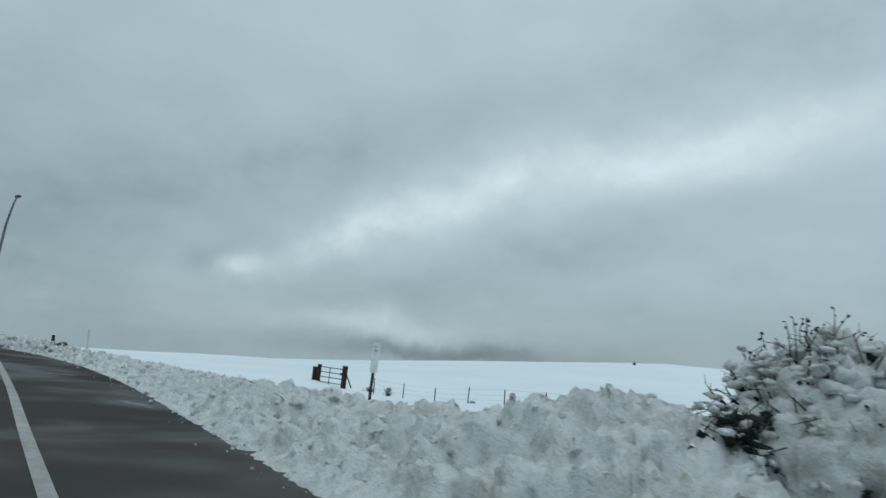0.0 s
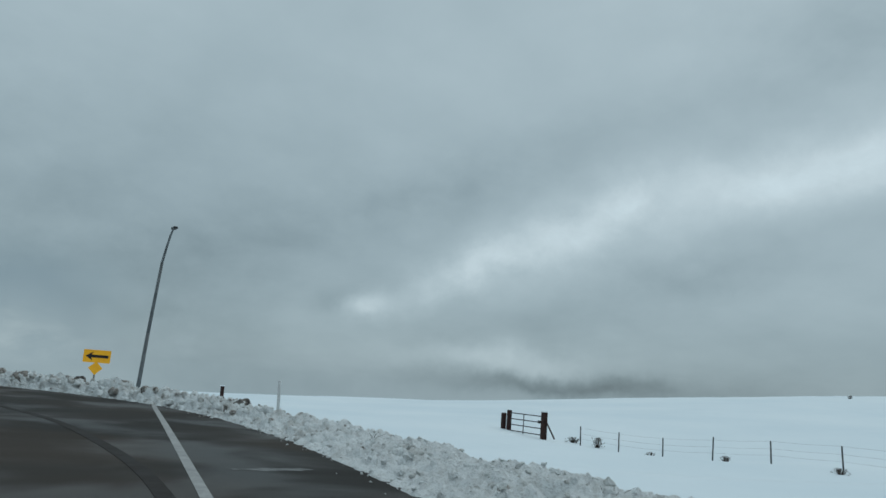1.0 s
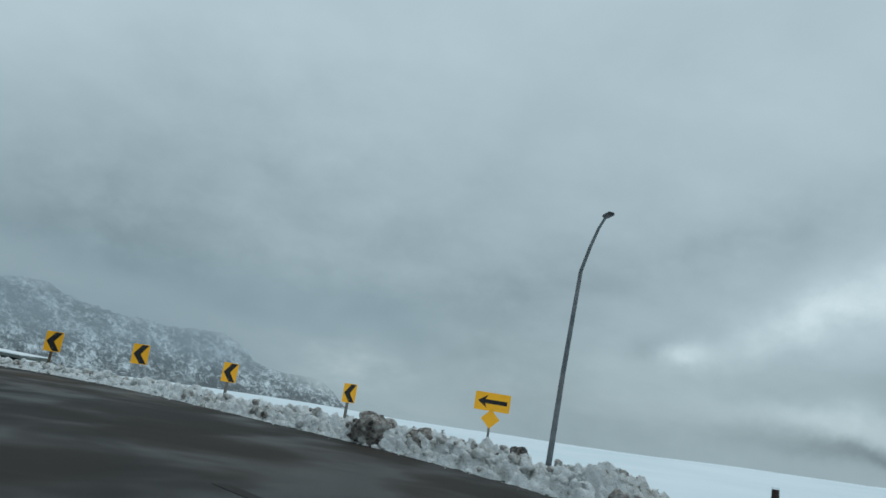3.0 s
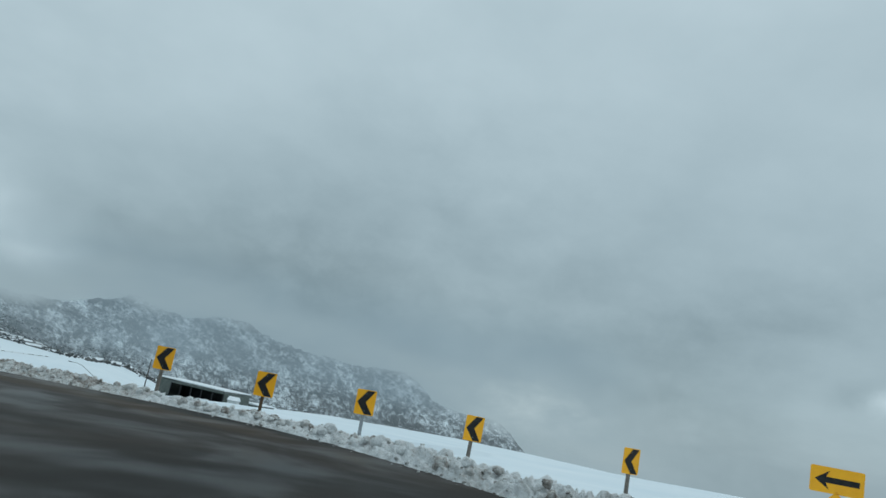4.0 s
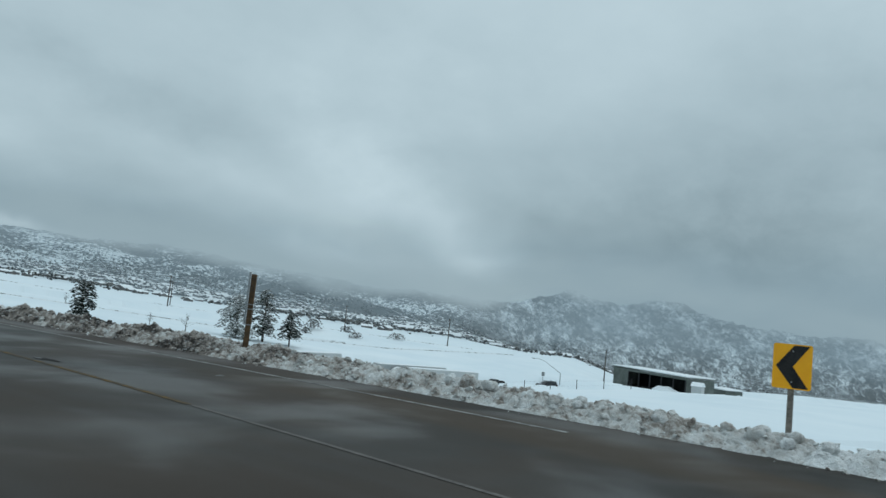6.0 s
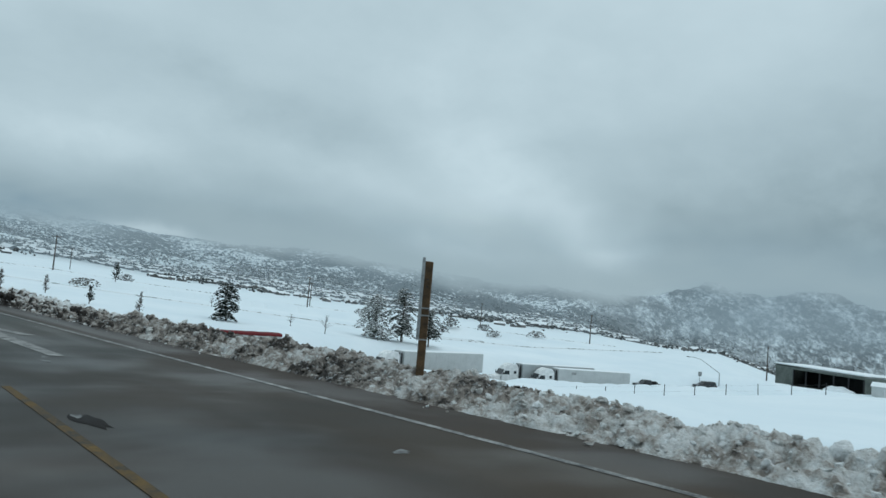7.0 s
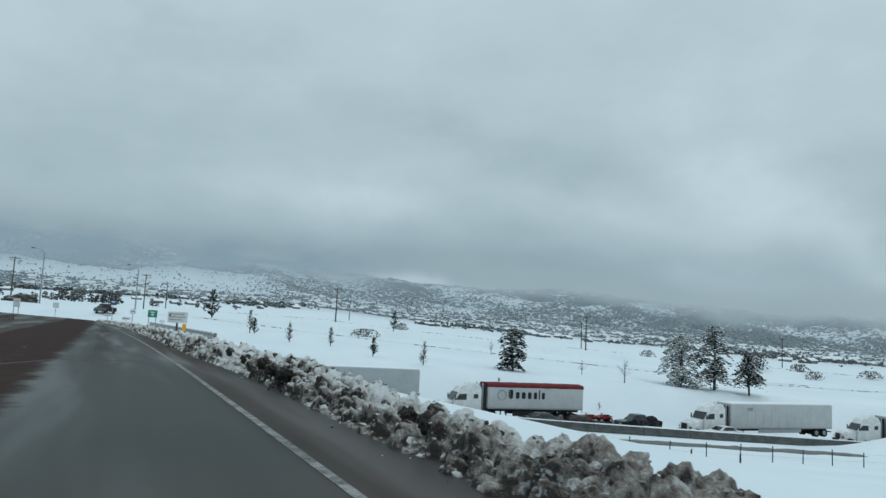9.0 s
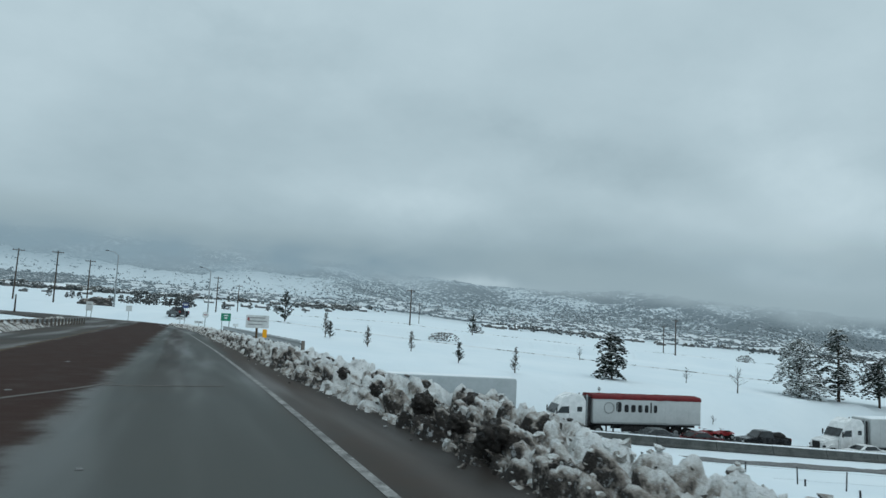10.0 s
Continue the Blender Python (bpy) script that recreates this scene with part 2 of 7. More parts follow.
def snow_ground():
    """Snow; far off, brush and bare trees stand out of it on the slopes."""
    m, nt, b = mat_new("snow_field")
    v = tex_coord(nt)
    soft = noise_tex(nt, v, 0.08, 6, 0.55)
    fine = noise_tex(nt, v, 1.6, 5, 0.6)
    snow = ramp(nt, soft, [(0.3, (0.68, 0.77, 0.82)), (0.7, (0.77, 0.84, 0.875))])
    sub = nt.nodes.new("ShaderNodeVectorMath"); sub.operation = "SUBTRACT"
    sub.inputs[1].default_value = (0.0, -20.0, 0.0)
    nt.links.new(v, sub.inputs[0])
    sq = nt.nodes.new("ShaderNodeVectorMath"); sq.operation = "MULTIPLY"
    sq.inputs[1].default_value = (1, 1, 0)
    nt.links.new(sub.outputs[0], sq.inputs[0])
    ln = nt.nodes.new("ShaderNodeVectorMath"); ln.operation = "LENGTH"
    nt.links.new(sq.outputs[0], ln.inputs[0])
    far = span(nt, ln.outputs["Value"], 700, 1500)
    spl = nt.nodes.new("ShaderNodeSeparateXYZ")
    nt.links.new(v, spl.inputs[0])
    east = span(nt, maths(nt, "DIVIDE", spl.outputs["X"], maths(nt, "MAXIMUM", ln.outputs["Value"], 1.0)), 0.93, 0.965)
    far = maths(nt, "MAXIMUM", far, maths(nt, "MULTIPLY", east, span(nt, ln.outputs["Value"], 520, 800)))
    brush = noise_tex(nt, v, 0.075, 6, 0.74)
    patch = noise_tex(nt, v, 0.0045, 4, 0.6)
    thr = maths(nt, "ADD", brush, maths(nt, "MULTIPLY", maths(nt, "SUBTRACT", patch, 0.5), 0.55))
    # open pasture on the gentle western slope, woods above it, thick scrub on the eastern mountain
    sep = nt.nodes.new("ShaderNodeSeparateXYZ")
    nt.links.new(v, sep.inputs[0])
    west = span(nt, maths(nt, "DIVIDE", sep.outputs["X"], maths(nt, "MAXIMUM", ln.outputs["Value"], 1.0)), 0.12, 0.24, 1.0, 0.0)
    edge = maths(nt, "ADD", ln.outputs["Value"], maths(nt, "MULTIPLY", maths(nt, "SUBTRACT", patch, 0.5), 900.0))
    thr = maths(nt, "SUBTRACT", thr, maths(nt, "MULTIPLY", west, maths(nt, "MULTIPLY", span(nt, edge, 1380, 1580, 0.0, 0.13), span(nt, edge, 2150, 2300, 1.0, 0.0))))
    thr = maths(nt, "ADD", thr, maths(nt, "MULTIPLY", west, span(nt, edge, 2200, 2400, 0.0, 0.02)))
    thr = maths(nt, "ADD", thr, span(nt, sep.outputs["X"], 1000, 1600, 0.0, 0.055))
    thr = maths(nt, "ADD", thr, maths(nt, "MULTIPLY", maths(nt, "SUBTRACT", 1.0, west), span(nt, ln.outputs["Value"], 1500, 2200, 0.035, 0.0)))
    veg = maths(nt, "MULTIPLY", span(nt, thr, 0.445, 0.505), far)
    # rock and scrub on the steep mountain: blotches that follow its faces
    round_ = maths(nt, "MULTIPLY", maths(nt, "ARCTAN2", spl.outputs["X"], spl.outputs["Y"]), 2700.0)
    face = nt.nodes.new("ShaderNodeCombineXYZ")
    for sock, val in zip(face.inputs, (round_, maths(nt, "ADD", maths(nt, "MULTIPLY", spl.outputs["Z"], 1.25), maths(nt, "MULTIPLY", round_, 0.35)), maths(nt, "MULTIPLY", ln.outputs["Value"], 0.1))):
        nt.links.new(val, sock)
    rv = face.outputs[0]
    rock = maths(nt, "ADD", maths(nt, "MULTIPLY", noise_tex(nt, rv, 0.062, 5, 0.74, 0.7), 0.60), maths(nt, "MULTIPLY", noise_tex(nt, rv, 0.012, 4, 0.6), 0.40))
    mount = maths(nt, "MULTIPLY", span(nt, maths(nt, "DIVIDE", spl.outputs["X"], maths(nt, "MAXIMUM", ln.outputs["Value"], 1.0)), 0.80, 0.86), span(nt, ln.outputs["Value"], 2200, 2420))
    crag = span(nt, rock, 0.35, 0.555)
    veg = maths(nt, "ADD", maths(nt, "MULTIPLY", veg, maths(nt, "SUBTRACT", 1.0, mount)), maths(nt, "MULTIPLY", mount, crag))
    col = mix(nt, maths(nt, "MULTIPLY", veg, maths(nt, "SUBTRACT", 0.9, maths(nt, "MULTIPLY", west, 0.22))), snow, ramp(nt, brush, [(0.4, (0.030, 0.040, 0.046)), (0.7, (0.075, 0.085, 0.088))]))
    nt.links.new(col, b.inputs["Base Color"])
    b.inputs["Roughness"].default_value = 0.75
    b.inputs["Specular IOR Level"].default_value = 0.25
    bump(nt, b, maths(nt, "ADD", maths(nt, "MULTIPLY", soft, 3.0), maths(nt, "MULTIPLY", fine, 0.25)), 0.4, 0.3)
    return m


def plowed_snow(name="plowed_snow", dirt=0.0):
    """Ploughed, dirty snow: white crumbs, grey slush and brown grit."""
    m, nt, b = mat_new(name)
    geo = nt.nodes.new("ShaderNodeNewGeometry")
    v = geo.outputs["Position"]
    big = noise_tex(nt, v, 0.8, 4, 0.6)
    mid = noise_tex(nt, v, 4.5, 5, 0.68)
    fin = noise_tex(nt, v, 24.0, 4, 0.7)
    d = maths(nt, "ADD", maths(nt, "MULTIPLY", big, 0.45), maths(nt, "MULTIPLY", mid, 0.62))
    d = maths(nt, "SUBTRACT", d, 0.035)
    d = maths(nt, "ADD", d, maths(nt, "MULTIPLY", maths(nt, "SUBTRACT", geo.outputs["Random Per Island"], 0.5), 0.22))
    sep = nt.nodes.new("ShaderNodeSeparateXYZ")
    nt.links.new(v, sep.inputs[0])
    # the traffic has thrown more grit on the straight
    d = maths(nt, "ADD", d, maths(nt, "MULTIPLY", span(nt, sep.outputs["Y"], -36.0, -24.0, 1.0, 0.0), span(nt, sep.outputs["X"], -36.0, -22.0, -0.045, 0.03)))
    d = maths(nt, "ADD", d, span(nt, sep.outputs["Y"], -22.0, -11.0, -0.03, 0.08))
    d = maths(nt, "ADD", d, span(nt, sep.outputs["Y"], 0.0, 7.0, 0.0, -0.045))
    d = maths(nt, "ADD", d, maths(nt, "MULTIPLY", span(nt, noise_tex(nt, v, 1.3, 5, 0.6), 0.47, 0.60), span(nt, sep.outputs["Y"], 4.0, 9.5, 0.05, 0.20)))
    # beside the last stretch clean snow tops the ridge, over dark slabs
    nz = nt.nodes.new("ShaderNodeSeparateXYZ")
    nt.links.new(geo.outputs["Normal"], nz.inputs[0])
    last = span(nt, sep.outputs["Y"], -3.0, 5.0)
    d = maths(nt, "SUBTRACT", d, maths(nt, "MULTIPLY", last, span(nt, nz.outputs["Z"], 0.25, 0.85, -0.075, 0.09)))
    d = maths(nt, "ADD", d, span(nt, sep.outputs["Y"], 11.0, 24.0, 0.0, 0.11))
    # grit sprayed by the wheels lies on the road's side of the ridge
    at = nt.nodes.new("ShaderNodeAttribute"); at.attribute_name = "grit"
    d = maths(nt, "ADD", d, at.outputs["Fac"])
    d = maths(nt, "ADD", d, dirt)
    col = ramp(nt, d, [(0.40, (0.79, 0.82, 0.825)), (0.55, (0.60, 0.605, 0.59)), (0.64, (0.32, 0.29, 0.262)), (0.74, (0.046, 0.041, 0.038))])
    col = mix(nt, maths(nt, "MULTIPLY", span(nt, fin, 0.54, 0.66), span(nt, sep.outputs["X"], -46.0, -34.0, 0.16, 0.36)), col, (0.16, 0.14, 0.115))
    col = mix(nt, span(nt, noise_tex(nt, v, 11.0, 4, 0.65), 0.56, 0.66, 0.0, 0.45 if not dirt else 0.15), col, (0.74, 0.78, 0.80))
    # packed, faintly yellowed slush in the bank on the approach
    old = maths(nt, "MULTIPLY", span(nt, noise_tex(nt, v, 3.2, 5, 0.7, 0.4), 0.46, 0.62), span(nt, sep.outputs["X"], -44.0, -30.0, 0.34, 0.0))
    col = mix(nt, old, col, (0.43, 0.43, 0.385))
    nt.links.new(col, b.inputs["Base Color"])
    b.inputs["Roughness"].default_value = 0.8
    b.inputs["Specular IOR Level"].default_value = 0.15
    bump(nt, b, maths(nt, "ADD", maths(nt, "MULTIPLY", fin, 1.4), maths(nt, "MULTIPLY", mid, 1.5)), 0.9, 0.045)
    return m


def foliage(name, c1, c2, snow=0.0, drift=2.2):
    """Needles or leaves; snow lies on what faces up."""
    m, nt, b = mat_new(name)
    v = tex_coord(nt)
    geo = nt.nodes.new("ShaderNodeNewGeometry")
    col = mix(nt, geo.outputs["Random Per Island"], c1, c2)
    if snow:
        sep = nt.nodes.new("ShaderNodeSeparateXYZ")
        nt.links.new(geo.outputs["Normal"], sep.inputs[0])
        up = maths(nt, "ADD", sep.outputs["Z"], maths(nt, "MULTIPLY", maths(nt, "SUBTRACT", noise_tex(nt, v, 1.1, 4), 0.5), drift))
        col = mix(nt, span(nt, up, 1.05 - snow, 1.35 - snow), col, (0.78, 0.82, 0.84))
    nt.links.new(col, b.inputs["Base Color"])
    b.inputs["Roughness"].default_value = 0.85
    b.inputs["Specular IOR Level"].default_value = 0.1
    return m


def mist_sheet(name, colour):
    """Glowing see-through sheet painted as cloud and haze, as thick as its points say."""
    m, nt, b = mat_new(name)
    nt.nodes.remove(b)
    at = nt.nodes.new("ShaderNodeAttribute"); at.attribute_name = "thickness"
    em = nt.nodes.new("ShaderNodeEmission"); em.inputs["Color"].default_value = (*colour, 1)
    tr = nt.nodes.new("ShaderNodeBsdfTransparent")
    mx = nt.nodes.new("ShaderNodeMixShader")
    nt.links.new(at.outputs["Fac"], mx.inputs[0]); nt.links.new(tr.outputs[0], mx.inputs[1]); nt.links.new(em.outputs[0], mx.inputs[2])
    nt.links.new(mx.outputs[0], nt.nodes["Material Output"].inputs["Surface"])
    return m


ASPHALT, SNOW, PLOWED = road_surface(), snow_ground(), plowed_snow()
WHITE_LINE = surface("worn_white_paint", (0.05, 0.05, 0.05), (0.36, 0.36, 0.35), 4.0, 0.75, spread=0.14)
YELLOW_LINE = surface("worn_yellow_paint", (0.030, 0.027, 0.024), (0.155, 0.098, 0.036), 4.0, 0.85, spread=0.13)
CLEAN_LINE = surface("white_road_paint", (0.20, 0.20, 0.20), (0.44, 0.44, 0.43), 2.5, 0.75, spread=0.2)
FAINT_LINE = surface("faint_white_paint", (0.05, 0.042, 0.038), (0.16, 0.15, 0.14), 4.0, 0.75, spread=0.14)
SEAM = surface("tarred_seam", (0.013, 0.010, 0.009), (0.034, 0.029, 0.026), 2.0, 0.8)
TAR = surface("tar", (0.008, 0.007, 0.007), (0.020, 0.017, 0.016), 3.0, 0.9)
SLUSH = surface("grey_slush", (0.08, 0.082, 0.082), (0.24, 0.245, 0.245), 6.0, 0.85)
HIGHWAY = surface("wet_highway_asphalt", (0.06, 0.065, 0.07), (0.16, 0.165, 0.17), 0.5, 0.45)
SIGN_YELLOW = surface("sign_yellow", (0.93, 0.40, 0.002), (1.0, 0.46, 0.004), 3.0, 0.4)
SIGN_BLACK = surface("sign_black", (0.012, 0.012, 0.013), (0.03, 0.03, 0.03), 5.0, 0.5)
SIGN_GREEN = surface("sign_green", (0.0, 0.17, 0.10), (0.01, 0.24, 0.14), 3.0, 0.4)
SIGN_WHITE = surface("sign_white", (0.55, 0.57, 0.57), (0.75, 0.77, 0.77), 2.5, 0.5)
SIGN_BLUE = surface("sign_blue", (0.025, 0.045, 0.14), (0.04, 0.07, 0.20), 3.0, 0.4)
WOOD = surface("weathered_wood", (0.045, 0.031, 0.019), (0.14, 0.088, 0.050), 5.0, 0.8, relief=0.01)
GREY_WOOD = surface("grey_weathered_wood", (0.10, 0.09, 0.08), (0.24, 0.21, 0.18), 6.0, 0.85, relief=0.008)
STEEL = surface("galvanised_steel", (0.22, 0.24, 0.25), (0.42, 0.44, 0.45), 6.0, 0.5, 0.6)
LAMP_STEEL = surface("weathered_lamp_steel", (0.09, 0.10, 0.105), (0.17, 0.18, 0.185), 2.0, 0.6, 0.2)
DARK_STEEL = surface("dark_steel", (0.015, 0.015, 0.017), (0.06, 0.06, 0.062), 8.0, 0.55, 0.2)
GATE_BROWN = surface("dark_brown_painted_timber", (0.018, 0.010, 0.009), (0.06, 0.028, 0.024), 5.0, 0.7)
CONCRETE = surface("barrier_concrete", (0.055, 0.06, 0.058), (0.115, 0.12, 0.115), 1.2, 0.8, relief=0.01)
TRAILER_WHITE = surface("trailer_white_paint", (0.42, 0.44, 0.44), (0.50, 0.52, 0.52), 0.7, 0.4)
TRAILER_GREY = surface("trailer_grey_siding", (0.34, 0.37, 0.38), (0.41, 0.44, 0.45), 0.7, 0.4)
CAB_WHITE = surface("cab_white_paint", (0.66, 0.68, 0.68), (0.80, 0.81, 0.81), 1.5, 0.3)
TARP_RED = surface("red_tarpaulin", (0.10, 0.012, 0.014), (0.185, 0.030, 0.033), 1.5, 0.8)
LETTER_BLACK = surface("black_lettering", (0.012, 0.012, 0.014), (0.03, 0.03, 0.033), 4.0, 0.6)
LETTER_GREY = surface("grey_emblem", (0.24, 0.25, 0.25), (0.36, 0.37, 0.37), 4.0, 0.6)
RUBBER = surface("rubber", (0.010, 0.010, 0.010), (0.03, 0.03, 0.03), 8.0, 0.85)
GLASS = surface("dark_vehicle_glass", (0.012, 0.016, 0.018), (0.03, 0.036, 0.04), 2.0, 0.12)
CAR_BLACK = surface("black_car_paint", (0.010, 0.011, 0.013), (0.03, 0.032, 0.035), 1.5, 0.25)
CAR_GREY = surface("grey_car_paint", (0.07, 0.08, 0.085), (0.13, 0.14, 0.145), 1.5, 0.3)
DARK_RED = surface("dark_red_paint", (0.05, 0.008, 0.009), (0.10, 0.014, 0.015), 2.0, 0.3)
CAR_RED = surface("red_paint", (0.20, 0.01, 0.012), (0.36, 0.02, 0.022), 2.0, 0.4)
WALL_GREEN = surface("corrugated_green_siding", (0.085, 0.10, 0.09), (0.16, 0.18, 0.165), 0.4, 0.6)
WALL_DARK = surface("shed_dark_inside", (0.012, 0.014, 0.014), (0.03, 0.033, 0.033), 0.5, 0.9)
CAP_SNOW = surface("settled_snow", (0.76, 0.81, 0.84), (0.85, 0.88, 0.90), 2.0, 0.75, relief=0.02)
CLEANER_SNOW = plowed_snow("cleaner_ploughed_snow", -0.10)
DIRTY = plowed_snow("gritty_dirty_snow", 0.05)
SLAB = plowed_snow("gravel_caked_snow", 0.15)
BARK = surface("bark", (0.035, 0.028, 0.022), (0.10, 0.08, 0.065), 7.0, 0.9, relief=0.01)
TWIG = surface("bare_twigs", (0.028, 0.022, 0.018), (0.075, 0.060, 0.050), 9.0, 0.9)
NEEDLES = foliage("snowy_needles", (0.018, 0.030, 0.022), (0.045, 0.062, 0.042), 1.12, 1.9)
NEEDLES_MID = foliage("snow_dusted_needles", (0.014, 0.024, 0.018), (0.034, 0.046, 0.034), 0.52, 2.2)
NEEDLES_DARK = foliage("dark_needles", (0.012, 0.019, 0.016), (0.032, 0.042, 0.034), 0.26, 2.0)
BRUSH = foliage("brush_leaves", (0.045, 0.048, 0.040), (0.115, 0.105, 0.090), 0.55)
TOWN_TREES = foliage("town_tree_leaves", (0.050, 0.060, 0.063), (0.125, 0.125, 0.118), 0.36)
# cloud and haze colours glow of themselves
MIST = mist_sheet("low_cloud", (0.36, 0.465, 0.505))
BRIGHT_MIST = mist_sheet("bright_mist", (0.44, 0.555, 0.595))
HAZE = mist_sheet("painted_valley_haze", (0.225, 0.33, 0.395))
HOUSE_WALL = surface("house_walls", (0.08, 0.084, 0.086), (0.25, 0.24, 0.23), 0.02, 0.8)


# ---- mesh kit ----
class Geo:
    """Gathers vertices and faces for one mesh."""

    def __init__(self):
        self.v, self.f = [], []

    def add(self, verts, faces):
        n = len(self.v)
        self.v += [tuple(p) for p in verts]
        self.f += [tuple(i + n for i in q) for q in faces]
        return self

    def box(self, c, s, m=None, bevel=0.0):
        x, y, z = (d / 2 for d in s)
        k = min(bevel, x * 0.45, y * 0.45, z * 0.45)
        m = m or Matrix.Identity(3)
        if k <= 0:
            pts = [(a * x, b * y, d * z) for d in (-1, 1) for b in (-1, 1) for a in (-1, 1)]
            q = [(0, 2, 3, 1), (4, 5, 7, 6), (0, 1, 5, 4), (2, 6, 7, 3), (0, 4, 6, 2), (1, 3, 7, 5)]
        else:
            ring = [(-x + k, -y), (x - k, -y), (x, -y + k), (x, y - k), (x - k, y), (-x + k, y), (-x, y - k), (-x, -y + k)]
            sx, sy = (x - k) / x, (y - k) / y
            lv = [(-z, sx, sy), (-z + k, 1, 1), (z - k, 1, 1), (z, sx, sy)]
            pts = [(px * a, py * b, h) for h, a, b in lv for px, py in ring]
            q = [tuple(range(7, -1, -1)), tuple(range(24, 32))]
            for r in range(3):
                q += [(r * 8 + i, r * 8 + (i + 1) % 8, r * 8 + 8 + (i + 1) % 8, r * 8 + 8 + i) for i in range(8)]
        return self.add([m @ Vector(p) + Vector(c) for p in pts], q)

    def tube(self, a, b, r0, r1=None, n=8, caps=True):
        a, b = Vector(a), Vector(b)
        r1 = r0 if r1 is None else r1
        d = (b - a).normalized()
        u = d.orthogonal().normalized()
        w = d.cross(u)
        pts = []
        for p, r in ((a, r0), (b, r1)):
            pts += [p + r * (math.cos(t) * u + math.sin(t) * w) for t in (2 * math.pi * i / n for i in range(n))]
        q = [(i, (i + 1) % n, n + (i + 1) % n, n + i) for i in range(n)]
        if caps:
            q += [tuple(range(n - 1, -1, -1)), tuple(range(n, 2 * n))]
        return self.add(pts, q)

    def path(self, pts, radii, n=7):
        for k in range(len(pts) - 1):
            self.tube(pts[k], pts[k + 1], radii[k], radii[k + 1], n)
        return self

    def slab(self, outline, y0, y1):
        """An outline in x, z drawn out along y."""
        n = len(outline)
        pts = [(x, y0, z) for x, z in outline] + [(x, y1, z) for x, z in outline]
        q = [(i, (i + 1) % n, n + (i + 1) % n, n + i) for i in range(n)]
        return self.add(pts, q + [tuple(range(n - 1, -1, -1)), tuple(range(n, 2 * n))])

    def mesh(self, name, mat, smooth=False):
        me = bpy.data.meshes.new(name)
        me.from_pydata(self.v, [], self.f)
        me.validate()
        bm = bmesh.new()
        bm.from_mesh(me)
        bmesh.ops.recalc_face_normals(bm, faces=bm.faces)
        bm.to_mesh(me)
        bm.free()
        if smooth:
            me.polygons.foreach_set("use_smooth", [True] * len(me.polygons))
        me.materials.append(mat)
        return me


def part(name, geo, mat, parent, label="", smooth=False):
    ob = new(name, geo.mesh(name, mat, smooth))
    ob.parent = parent
    return tagged(ob, label)


def thing(name, m, label, category, group=""):
    ob = new(name)
    ob.empty_display_size = 0.3
    ob.matrix_world = m
    return tagged(ob, label, category, group)


def raw_mesh(name, verts, faces, mat, smooth=True):
    me = bpy.data.meshes.new(name)
    me.from_pydata(verts.tolist() if hasattr(verts, "tolist") else verts, [], faces.tolist() if hasattr(faces, "tolist") else faces)
    me.materials.append(mat)
    if smooth:
        me.polygons.foreach_set("use_smooth", [True] * len(me.polygons))
    return me


def ico(sub):
    bm = bmesh.new()
    bmesh.ops.create_icosphere(bm, subdivisions=sub, radius=1.0)
    v = np.array([p.co[:] for p in bm.verts])
    f = np.array([[q.index for q in p.verts] for p in bm.faces])
    bm.free()
    return v, f


ICO1, ICO2 = ico(1), ico(2)
rng = np.random.default_rng(7)


def lumps(centres, sizes, flat=0.8, rough=0.28, base=ICO2):
    """Many ragged lumps in one array of vertices and faces."""
    bv, bf = base
    n, k = len(centres), len(bv)
    ax = rng.normal(size=(n, 3, 3))
    qs, _ = np.linalg.qr(ax)
    stretch = 1 + 0.35 * rng.uniform(-1, 1, (n, 1, 3))
    rad = 1 + rough * rng.normal(size=(n, k, 1))
    v = np.einsum("nij,nkj->nki", qs, bv[None] * rad * stretch)
    v[:, :, 2] *= flat
    v = v * np.asarray(sizes)[:, None, None] + np.asarray(centres)[:, None, :]
    f = (bf[None] + (np.arange(n) * k)[:, None, None]).reshape(-1, bf.shape[1])
    return v.reshape(-1, 3), f


# ---- the lie of the land ----
# the road's outer edge, from the approach through the left bend to the far junction
EDGE = [(-120, -23), (-95, -31.6), (-70, -38.6), (-48.8, -43.6), (-37, -46.3), (-32, -47.2), (-27, -47.8), (-21.5, -47.9), (-15.5, -46.9),
        (-9.4, -43.8), (-4.3, -39.5), (0.3, -35.0), (2.4, -31.2), (3.25, -27), (3.5, -21), (3.35, -14), (3.3, 0), (3.4, 11),
        (3.0, 21), (2.5, 43.8), (1.1, 82), (-1.6, 108), (-9.5, 131), (-26, 151), (-56, 168), (-106, 188), (-196, 214)]


def glide(pts, step):
    """A smooth line through points, at even steps."""
    p = np.array(pts, float)
    out = []
    for i in range(len(p) - 1):
        a, b, c, d = p[max(i - 1, 0)], p[i], p[i + 1], p[min(i + 2, len(p) - 1)]
        for t in np.linspace(0, 1, 12, endpoint=False):
            out.append(0.5 * (2 * b + (c - a) * t + (2 * a - 5 * b + 4 * c - d) * t * t + (3 * b - a - 3 * c + d) * t ** 3))
    out = np.array(out + [p[-1]])
    s = np.concatenate([[0], np.cumsum(np.linalg.norm(np.diff(out, axis=0), axis=1))])
    t = np.arange(0, s[-1], step)
    return np.stack([np.interp(t, s, out[:, k]) for k in range(out.shape[1])], 1)


RIGHT = glide(EDGE, 0.5)
tan_ = np.gradient(RIGHT, axis=0)
tan_ /= np.linalg.norm(tan_, axis=1)[:, None]
OUT = np.stack([tan_[:, 1], -tan_[:, 0]], 1)      # away from the road
ROAD_WIDTH = 12.4


